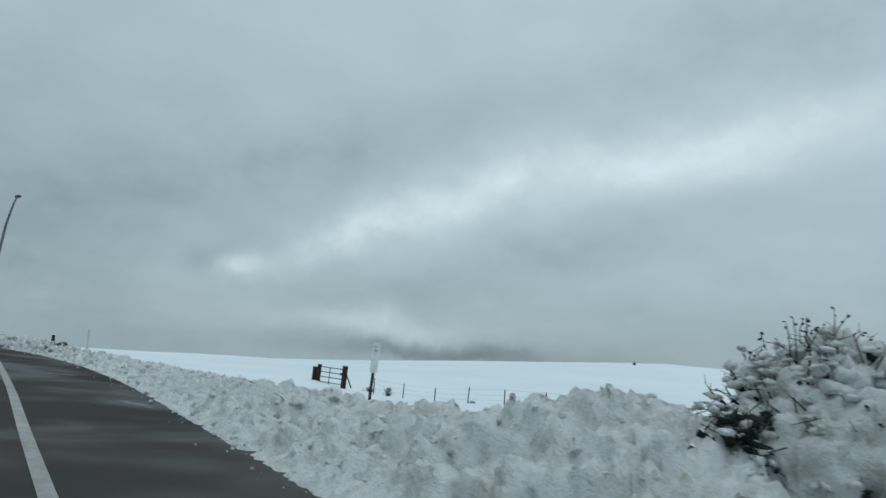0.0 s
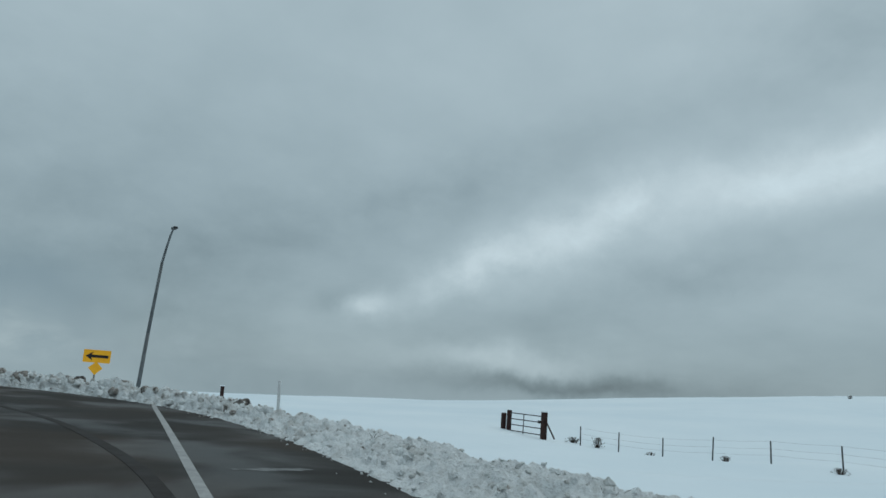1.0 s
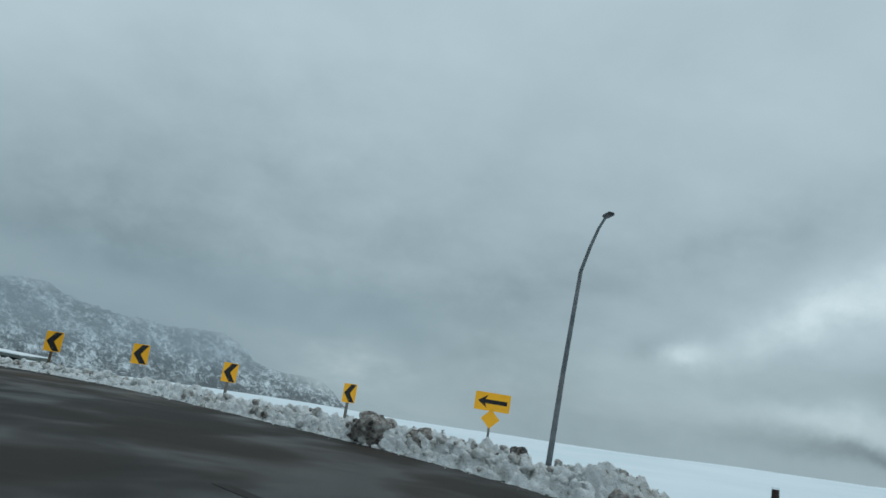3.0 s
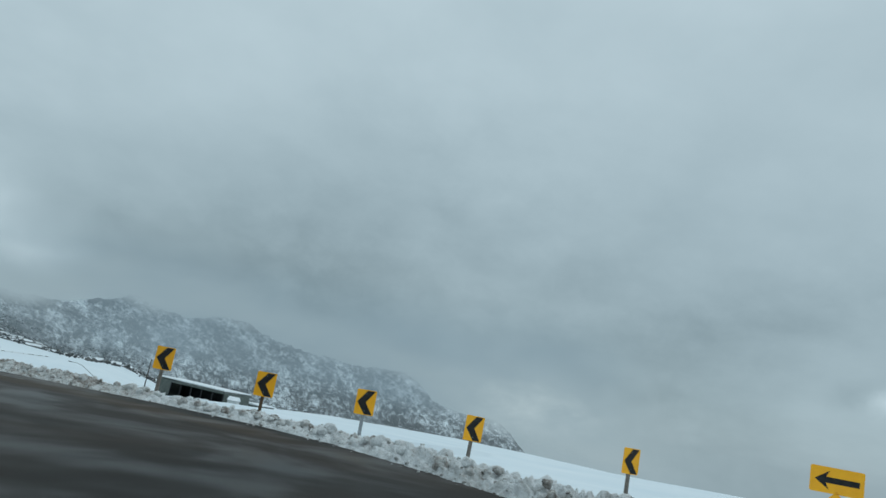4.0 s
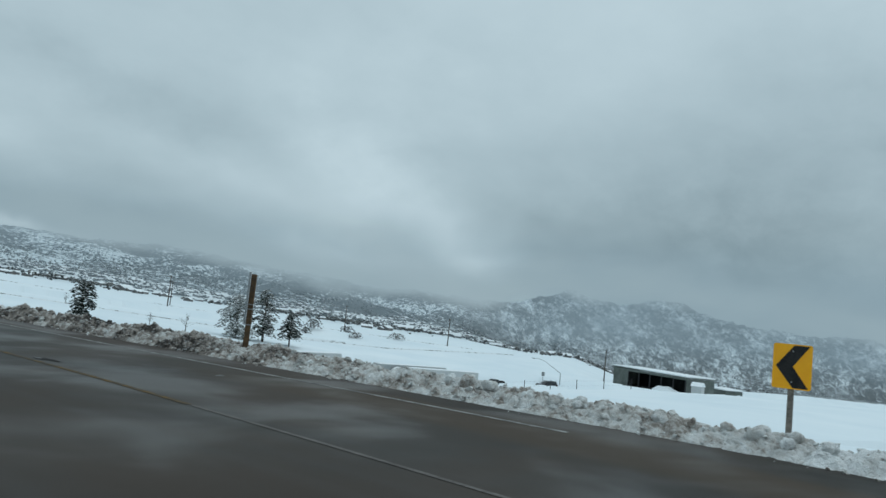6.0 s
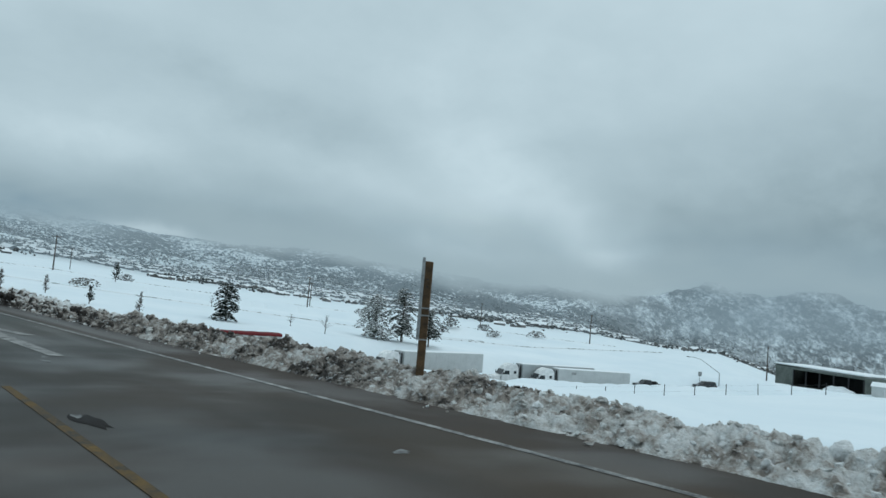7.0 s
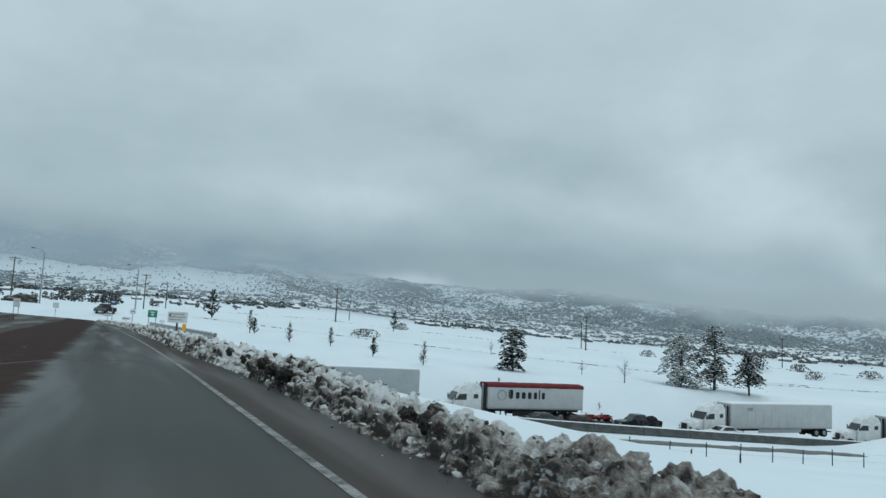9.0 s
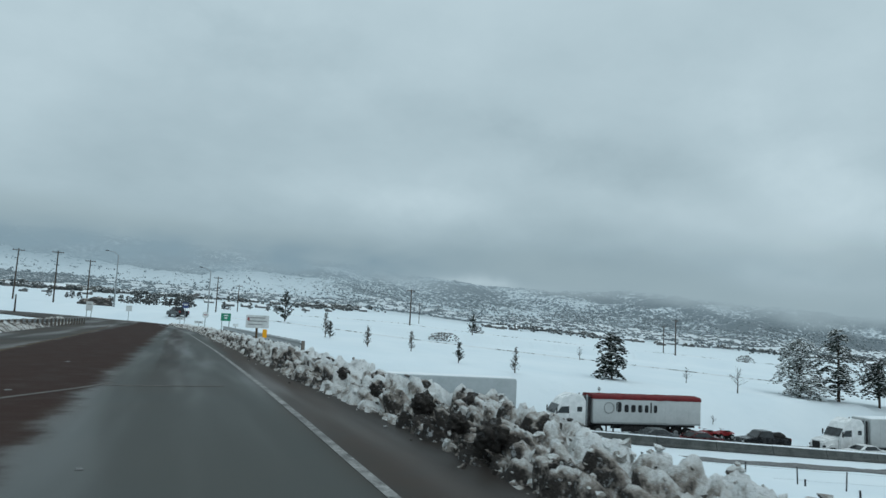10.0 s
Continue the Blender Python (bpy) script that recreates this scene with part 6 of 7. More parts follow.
    for s in (-1, 1):
        part("side_window", Geo().slab([(2.25, 2.12), (2.25, 2.78), (3.05, 2.72), (3.45, 2.12)], s * 1.15, s * 1.175), GLASS, c)
        part("sleeper_window", Geo().slab([(0.95, 2.3), (0.95, 2.75), (1.45, 2.75), (1.45, 2.3)], s * 1.15, s * 1.172), GLASS, c)
        part("door_seam", Geo().box((2.18, s * 1.163, 1.75), (0.03, 0.012, 1.9)), TRAILER_GREY, c)
        part("mirror", Geo().box((3.55, s * 1.36, 2.35), (0.10, 0.16, 0.55), bevel=0.03), DARK_STEEL, c)
        part("fender", Geo().slab([(4.0, 1.0), (4.2, 1.28), (4.75, 1.34), (5.3, 1.1), (5.55, 0.75), (5.2, 0.75), (4.95, 1.05), (4.35, 1.02), (4.1, 0.75)], s * 0.9, s * 1.2), CAB_WHITE, o)
        part("headlight", Geo().box((5.5, s * 0.92, 1.12), (0.3, 0.24, 0.22), bevel=0.05), GLASS, o)
        part("fuel_tank", Geo().tube((1.1, s * 0.95, 0.72), (2.9, s * 0.95, 0.72), 0.32, n=12), STEEL, o)
        part("exhaust_stack", Geo().tube((0.42, s * 1.0, 1.0), (0.42, s * 1.0, 3.9), 0.08, n=8), STEEL, o)
        wheel(o, 4.65, s * 1.0, 0.52, 0.32)
        for xx in (-0.7, 0.6):
            wheel(o, xx, s * 0.98, 0.52, 0.5)
    # dark block put in for the shade between cab and trailer
    part("gap_shade", Geo().box((0.25, 0, 2.4), (0.5, 1.9, 2.6)), DARK_STEEL, o, "dark block for the shade in the gap behind the cab")
    return o


def along(x):
    """Heading of the westbound lanes at x, in degrees."""
    d = (float(truck_line(x + 1)) - float(truck_line(x - 1))) / 2
    return 180 + math.degrees(math.atan(d))


def lane_y(x, off=0.0):
    return float(truck_line(x)) + off


semi_truck(37.6, lane_y(37.6), along(43), 11.2, "white semi truck with a red-topped white trailer bearing black lettering", TRAILER_WHITE, True, True)
semi_truck(16.6, lane_y(16.6), along(23), 14.0, "light grey box trailer truck on the snowy highway", TRAILER_GREY, side_box=False)
semi_truck(68.6, lane_y(68.6), along(76), 16.2, "long-nosed white semi truck with a plain white trailer", TRAILER_WHITE)
semi_truck(93.6, lane_y(93.6), along(100), 14.2, "white semi truck with a grey-white trailer behind another truck", TRAILER_GREY)
semi_truck(97.0, lane_y(97.0, -4.0), along(103), 13.8, "white rounded-nose semi truck with a pale trailer", TRAILER_WHITE)


def car(x, y, z, deg, kind, paint, label):
    """A pickup, a sport-utility car or a saloon; local +x is its front."""
    o = thing({"pickup": "pickup_truck", "suv": "suv_car", "sedan": "sedan_car"}[kind], pose(x, y, z, 0, 0, deg), label, "car", "cars on the highway" if z < -3 else "")
    prof = {"pickup": [(-2.75, 0.45), (-2.75, 1.14), (1.25, 1.20), (2.62, 1.08), (2.78, 0.80), (2.75, 0.42)],
            "suv": [(-2.3, 0.45), (-2.38, 1.08), (1.05, 1.14), (2.2, 1.02), (2.36, 0.75), (2.3, 0.40)],
            "sedan": [(-2.3, 0.42), (-2.35, 0.95), (-1.6, 1.00), (1.15, 0.98), (2.15, 0.86), (2.33, 0.62), (2.28, 0.38)]}[kind]
    # the glasshouse: foot from and to, top from and to, foot and top height
    house = {"pickup": (-0.78, 1.32, -0.62, 0.62, 1.15, 1.84), "suv": (-2.30, 1.05, -2.02, 0.30, 1.08, 1.76), "sedan": (-1.60, 1.15, -0.92, 0.28, 0.97, 1.42)}[kind]
    b = softened(part("body", Geo().slab(prof, -0.95, 0.95), paint, o), 0.09)
    # the glasshouse leans in on all sides
    x0, x1, u0, u1, zb, zt = house

    def ring(k, yb, yt):
        return [(x0 - k, -yb, zb), (x1 + k, -yb, zb), (x1 + k, yb, zb), (x0 - k, yb, zb), (u0 - k, -yt, zt), (u1 + k, -yt, zt), (u1 + k, yt, zt), (u0 - k, yt, zt)]
    quads = [(0, 1, 5, 4), (2, 3, 7, 6), (3, 0, 4, 7), (1, 2, 6, 5)]
    softened(part("roof", Geo().add(ring(0.0, 0.90, 0.72), quads + [(4, 5, 6, 7), (3, 2, 1, 0)]), paint, b), 0.06)
    pts = [Vector(p) for p in ring(0.0, 0.90, 0.72)]
    for name, q in zip(("side_window", "side_window", "rear_window", "windshield"), quads):
        c = sum((pts[i] for i in q), Vector()) / 4
        n = (pts[q[1]] - pts[q[0]]).cross(pts[q[3]] - pts[q[0]]).normalized()
        inner = [c + (pts[i] - c) * 0.80 for i in q]
        part(name, Geo().add([p - n * 0.01 for p in inner] + [p + n * 0.014 for p in inner], [(0, 1, 2, 3), (7, 6, 5, 4)] + [(i, (i + 1) % 4, 4 + (i + 1) % 4, 4 + i) for i in range(4)]), GLASS, b)
    for s in (-1, 1):
        part("headlight", Geo().box((prof[-2][0] - 0.08, s * 0.7, prof[-2][1] + 0.02), (0.2, 0.3, 0.14), bevel=0.03), SIGN_WHITE, b)
        part("tail_light", Geo().box((prof[1][0] + 0.04, s * 0.8, prof[1][1] - 0.15), (0.12, 0.2, 0.3), bevel=0.03), CAR_RED, b)
        part("mirror", Geo().box((house[1] - 0.35, s * 1.02, house[4] + 0.12), (0.14, 0.2, 0.16), bevel=0.03), paint, b)
        for xx in (-1.55, 1.5):
            wheel(o, xx, s * 0.84, 0.37, 0.26)
    part("bumper", Geo().box((prof[-1][0] + 0.04, 0, 0.52), (0.14, 1.8, 0.22), bevel=0.05), DARK_STEEL, o)
    if kind == "pickup":
        part("bed_cover", Geo().box((-1.72, 0, 1.16), (1.9, 1.75, 0.06), bevel=0.02), RUBBER, o)
        if z < -3:
            bv, bf = ico(3)
            load = [(-1.75 + p[0] * 0.85, p[1] * 0.75, 1.25 + p[2] * 0.38 * (1 + 0.5 * noise.noise(Vector(p) * 2.0 + Vector((x, 0, 0))))) for p in bv]
            ob = new("load", raw_mesh("load", load, bf, RUBBER))
            ob.parent = o
            tagged(ob, "dark covered load")
    return o


HZ = 0.06
car(56.6, lane_y(56.6), float(highway_z(56.6)) + HZ, along(56.6), "pickup", CAR_BLACK, "black loaded pickup stopped between trucks")
car(42.6, lane_y(42.6, -2.9), float(highway_z(42.6)) + HZ, along(42.6), "sedan", CAR_GREY, "grey low car beside the red-topped truck")
car(47.0, lane_y(47.0, -2.9), float(highway_z(47.0)) + HZ, along(47.0), "sedan", DARK_RED, "dark red car half hidden by the barrier")
car(65.9, lane_y(65.9, -2.9), float(highway_z(65.9)) + HZ, along(65.9), "sedan", CAB_WHITE, "white car beside a semi truck")
car(32.6, lane_y(32.6, -2.9), float(highway_z(32.6)) + HZ, along(32.6), "sedan", CAB_WHITE, "white car in front of the red-topped truck's cab")


def quad_bikes(x):
    """Two red quad bikes strapped on a low flat trailer."""
    o = thing("bike_trailer", pose(x, lane_y(x), float(highway_z(x)) + HZ, 0, 0, along(x)), "low dark flat trailer behind a semi truck", "trailer")
    part("deck", Geo().box((0, 0, 0.52), (3.9, 1.9, 0.12), bevel=0.02), DARK_STEEL, o)
    part("drawbar", Geo().box((2.4, 0, 0.46), (1.1, 0.14, 0.12)), DARK_STEEL, o)
    for s in (-1, 1):
        wheel(o, -0.4, s * 1.05, 0.33, 0.22)
    for dx in (-1.0, 0.95):
        m = o.matrix_world @ pose(dx, 0, 0.58)
        q = thing("quad_bike", m, "red quad bike standing on a low trailer", "quad bike", "quad bikes on the trailer")
        part("body", Geo().slab([(-0.8, 0.55), (-0.75, 0.78), (-0.2, 0.72), (0.15, 0.88), (0.6, 0.80), (0.85, 0.55), (0.4, 0.42), (-0.4, 0.40)], -0.28, 0.28), CAR_RED, q)
        part("seat", Geo().box((-0.28, 0, 0.80), (0.75, 0.3, 0.12), bevel=0.05), RUBBER, q)
        part("handlebar", Geo().path([(0.28, -0.4, 1.05), (0.32, 0, 1.0), (0.28, 0.4, 1.05)], [0.02] * 3, 6), DARK_STEEL, q)
        part("steering_column", Geo().tube((0.45, 0, 0.7), (0.31, 0, 1.02), 0.03), DARK_STEEL, q)
        for s in (-1, 1):
            part("fender", Geo().slab([(0.28, 0.58), (0.40, 0.72), (0.75, 0.72), (0.92, 0.55), (0.7, 0.62), (0.45, 0.62)], s * 0.28, s * 0.55), CAR_RED, q)
            part("fender", Geo().slab([(-0.90, 0.58), (-0.74, 0.74), (-0.42, 0.72), (-0.28, 0.55), (-0.42, 0.62), (-0.7, 0.62)], s * 0.28, s * 0.55), CAR_RED, q)
            for xx in (-0.58, 0.60):
                wheel(q, xx, s * 0.45, 0.28, 0.22)


quad_bikes(51.2)
car(125.3, 53.6, land_at(125.3, 53.6), 158, "pickup", CAR_BLACK, "dark pickup half sunk in the snowy highway")
car(138.4, 48.4, land_at(138.4, 48.4), 155, "suv", CAR_BLACK, "dark car far down the snowy highway")
car(-0.7, 139.0, land_at(-0.7, 139.0) - 0.1, 113, "pickup", CAR_BLACK, "dark pickup waiting at the far junction")


# ---- the road ahead: signs, guard rails, poles ----
def guard_rail(pts, label):
    o = thing("guard_rail", pose(*pts[0], road_z(pts[0][1])), label, "guard rail")
    base = Vector((*pts[0], float(road_z(pts[0][1]))))
    line = glide(pts, 1.9)
    pl = [Vector((p[0], p[1], max(float(road_z(p[1])) - 0.2, -0.25))) - base for p in line]
    for p in pl:
        part("post", Geo().box(p + Vector((0.09, 0, 0.38)), (0.15, 0.15, 0.95), bevel=0.012), GREY_WOOD, o)
    for a, b in zip(pl, pl[1:]):
        g = Geo()
        d = (b - a).normalized()
        nrm = Vector((-d.y, d.x, 0))
        prof = [(0.0, 0.42), (0.05, 0.48), (0.0, 0.56), (0.0, 0.60), (0.05, 0.68), (0.0, 0.74)]
        n = len(prof)
        v = []
        for q in (a, b):
            v += [q + nrm * po + Vector((0, 0, pz + 0.12)) for po, pz in prof] + [q + nrm * (po - 0.012) + Vector((0, 0, pz + 0.12)) for po, pz in prof]
        f = []
        m = 2 * n
        ring = list(range(n)) + list(range(m - 1, n - 1, -1))
        for i in range(m):
            j, k = ring[i], ring[(i + 1) % m]
            f.append((j, k, m + k, m + j))
        g.add(v, f)
        part("rail", g, STEEL, o)


guard_rail([(5.0, 33), (4.7, 48), (4.3, 62), (3.9, 78)], "galvanised guard rail on posts half buried in snow")
guard_rail([(-11.2, 40), (-11.0, 58), (-10.6, 76), (-10.4, 95)], "galvanised guard rail with dark posts across the road")


def panel_sign(name, x, y, zc, w, h, face, mat, post_mat, label, bars=(), posts=(0.0,), round_r=0.04):
    zb = land_at(x, y)
    o = thing(name, turned(x, y, zb, face), label, "road sign")
    k = zc - zb
    for px in posts:
        part("post", Geo().box((px, 0.05, k / 2), (0.09, 0.09, k + h * 0.6), bevel=0.01), post_mat, o)
    p = part("plate", Geo().slab(lifted(rounded(w, h, round_r), k), -0.004, 0.004), mat, o)
    for bx, bz, bw, bh, bm in bars:
        part("printed_bar", Geo().box((bx, -0.006, k + bz), (bw, 0.004, bh)), bm, p)


panel_sign("notice_board", 3.45, 36.9, 1.38, 1.12, 0.62, 10, SIGN_WHITE, WOOD, "pale sign board with unreadable lines on a dark post",
           [(-0.05, 0.18, 0.8, 0.05, LETTER_GREY), (0.0, 0.02, 0.9, 0.05, LETTER_GREY), (-0.1, -0.14, 0.7, 0.05, LETTER_GREY), (-0.44, 0.12, 0.10, 0.16, CAR_RED)])
panel_sign("object_marker", 3.95, 38.1, 0.80, 0.22, 0.42, 8, SIGN_YELLOW, STEEL, "small yellow object marker at the guard rail's end")
panel_sign("guide_sign", 4.7, 87.7, 1.55, 1.07, 0.86, 4, SIGN_GREEN, STEEL, "green guide sign with white lines on two posts",
           [(0, 0.18, 0.5, 0.13, SIGN_WHITE), (0, -0.10, 0.3, 0.2, SIGN_WHITE)], (-0.4, 0.4))
panel_sign("round_sign", 2.7, 95.0, 1.7, 0.75, 0.75, 5, SIGN_WHITE, STEEL, "white regulatory sign with a red ring", [(0, 0, 0.42, 0.09, CAR_RED)], (0.0,), 0.36)
panel_sign("blue_sign", 0.4, 110.0, 2.9, 0.75, 0.75, 3, SIGN_BLUE, STEEL, "small blue route sign on a post", [(0, 0.1, 0.5, 0.2, SIGN_WHITE)])
panel_sign("low_plate", 2.1, 100.0, 0.75, 1.1, 0.35, 4, SIGN_WHITE, STEEL, "low white street plate", [(0, 0, 0.8, 0.08, LETTER_BLACK)])
panel_sign("low_plate", -0.2, 118.0, 1.0, 1.2, 0.4, 4, SIGN_WHITE, STEEL, "low white street plate", [(0, 0, 0.8, 0.08, LETTER_BLACK)])
panel_sign("low_plate", 6.5, 98.0, 0.6, 0.7, 0.4, 4, SIGN_WHITE, STEEL, "low white street plate")
panel_sign("warning_sign", -8.2, 132.0, 2.2, 0.9, 0.9, 4, SIGN_WHITE, STEEL, "pale sign on a post at the junction")
panel_sign("info_board", -12.6, 118.0, 2.2, 0.9, 1.3, 6, SIGN_WHITE, STEEL, "tall pale sign board beside the junction", [(0, 0.25, 0.6, 0.12, LETTER_GREY)], (-0.3, 0.3))


def utility_pole(x, y, h, arms, lean, lamp=False, dark=BARK):
    z = land_at(x, y)
    o = thing("utility_pole", pose(x, y, z, 0, lean, 20), "wooden utility pole with a crossarm over the snow" if not lamp else "steel lamp pole with a curved arm over the snow", "pole", "poles in the valley")
    part("pole", Geo().path([(0, 0, -0.5), (0, 0, h)], [0.17, 0.11], 8), STEEL if lamp else dark, o)
    for k in range(arms):
        a = part("crossarm", Geo().box((0, 0, h - 0.35 - 0.9 * k), (2.3, 0.12, 0.14), bevel=0.02), dark, o)
        for xx in (-1.0, -0.45, 0.45, 1.0):
            part("insulator", Geo().tube((xx, 0, h - 0.28 - 0.9 * k), (xx, 0, h - 0.10 - 0.9 * k), 0.05, 0.03, 6), DARK_STEEL, a)
    if lamp:
        part("arm", Geo().path([(0, 0, h - 0.1), (-0.9, 0, h + 0.55), (-2.0, 0, h + 0.75)], [0.07, 0.06, 0.05], 6), STEEL, o)
        part("luminaire", Geo().box((-2.25, 0, h + 0.74), (0.7, 0.3, 0.15), bevel=0.04), DARK_STEEL, o)


for x, y, h, arms, lean, lamp in [(-24.9, 169.6, 10.5, 1, 0, False), (-33.3, 175.2, 10.5, 1, 1, False), (-20.7, 187.4, 10, 1, 0, False), (-13.1, 164.5, 10.5, 0, 0, True), (5.2, 169.6, 9, 0, 0, True), (8.0, 197.8, 9, 1, 0, False),
                                  (15.7, 234.1, 8, 1, 0, False), (98.6, 314.9, 9, 1, 0, False), (104.6, 141.5, 8, 1, 0, False), (179.3, 53.4, 8.5, 1, 0, False), (152, 212, 9, 1, 0, False), (190, 160, 9, 1, 0, False),
                                  (166, 96, 8, 1, 0, False), (48, 160, 8, 1, 0, False), (-60, 205, 10, 1, 0, False), (-28, 150, 3.2, 0, 0, False)]:
    utility_pole(x, y, h, arms, lean, lamp)


def highway_lamp(x, y):
    o = thing("highway_lamp", pose(x, y, land_at(x, y), 0, 0, -62), "grey steel highway lamp with a long slanting arm", "street lamp")
    part("pole", Geo().tube((0, 0, -0.4), (0, 0, 2.6), 0.10, 0.09), STEEL, o)
    part("arm", Geo().path([(0, 0, 2.55), (-3.6, 0, 4.9), (-4.8, 0, 5.25), (-5.9, 0, 5.3)], [0.075, 0.06, 0.055, 0.05], 7), STEEL, o)
    part("luminaire", Geo().box((-6.2, 0, 5.28), (0.7, 0.3, 0.14), bevel=0.04), DARK_STEEL, o)


highway_lamp(142.9, 47.6)
panel_sign("small_sign", 139.0, 49.8, land_at(139.0, 49.8) + 1.9, 0.7, 0.9, -62, LETTER_GREY, DARK_STEEL, "small grey sign on a post beside the highway")


# ---- the open-sided shed by the highway ----
def shed():
    a, b = Vector((204.0, 61.4)), Vector((187.1, 34.1))
    z = -11.4
    d = a - b
    L = d.length
    o = thing("storage_shed", pose(b.x, b.y, z, 0, 0, math.degrees(math.atan2(d.y, d.x))), "long grey-green open-fronted shed with a snow-covered roof", "building")
    W, H = 9.0, 4.8
    # local x runs along the front, -y is behind
    part("end_wall", Geo().box((L, -W / 2, H / 2), (0.25, W, H + 0.4)), WALL_GREEN, o, "grey-green corrugated end wall")
    part("end_wall", Geo().box((0, -W / 2, H / 2), (0.25, W, H)), WALL_GREEN, o, "grey-green corrugated end wall")
    part("back_wall", Geo().box((L / 2, -W, H / 2 - 0.4), (L, 0.25, H - 0.8)), WALL_DARK, o)
    part("front_wall", Geo().box((L - 3.6, 0, H / 2), (7.0, 0.25, H)), WALL_GREEN, o, "closed grey-green corrugated bay")
    for k in range(6):
        part("column", Geo().box((0.2 + (L - 7.5) * k / 5, 0, H / 2), (0.3, 0.3, H), bevel=0.03), DARK_STEEL, o)
    part("fascia", Geo().box((L / 2, 0.06, H - 0.2), (L + 0.3, 0.2, 0.55)), WALL_GREEN, o)
    part("roof", Geo().slab([(-0.3, H + 0.1), (L + 0.3, H + 0.3), (L + 0.3, H + 0.5), (-0.3, H + 0.3)], 0.5, -W - 0.4), WALL_GREEN, o)
    part("roof_snow", Geo().slab([(-0.2, H + 0.32), (L + 0.2, H + 0.52), (L + 0.1, H + 0.80), (-0.1, H + 0.62)], 0.4, -W - 0.3), CAP_SNOW, o, "thick snow on the roof")
    part("floor", Geo().box((L / 2, -W / 2, 0.05), (L, W, 0.2)), WALL_DARK, o)
    for k in range(18):
        part("siding_rib", Geo().box((L - 0.3 - 0.38 * k, 0.14, H / 2), (0.06, 0.05, H - 0.6)), WALL_GREEN, o)
    heap = thing("snow_pile", pose(b.x, b.y, z, 0, 0, math.degrees(math.atan2(d.y, d.x))), "smooth heap of snow slid off the shed roof", "snow")
    bv, bf = ico(4)
    v = [(7.0 + p[0] * 5.5, 0.8 + p[1] * 1.8, 0.2 + p[2] * 1.7 * (1 + 0.2 * noise.noise(Vector(p) * 2.0))) for p in bv]
    hp = new("heap", raw_mesh("heap", v, bf, CAP_SNOW))
    hp.parent = heap
    ob = thing("white_silo", pose(b.x - 1.5, b.y - 3.5, z), "small white shed with snow beside the long shed", "building")
    part("wall", Geo().box((0, 0, 1.7), (2.6, 2.6, 3.4), bevel=0.1), TRAILER_WHITE, ob)
    part("roof", Geo().slab([(-1.5, 3.3), (0, 4.3), (1.5, 3.3)], -1.5, 1.5), CAP_SNOW, ob)
    oc = thing("low_shed", pose(b.x + 22, b.y - 4, z, 0, 0, math.degrees(math.atan2(d.y, d.x))), "low dark green shed with a snowy roof", "building")
    part("wall", Geo().box((0, 0, 1.1), (6, 6, 2.2)), WALL_GREEN, oc)
    part("roof", Geo().slab([(-3.3, 2.2), (-3.3, 2.45), (3.3, 2.7), (3.3, 2.2)], -3.3, 3.3), CAP_SNOW, oc)


shed()


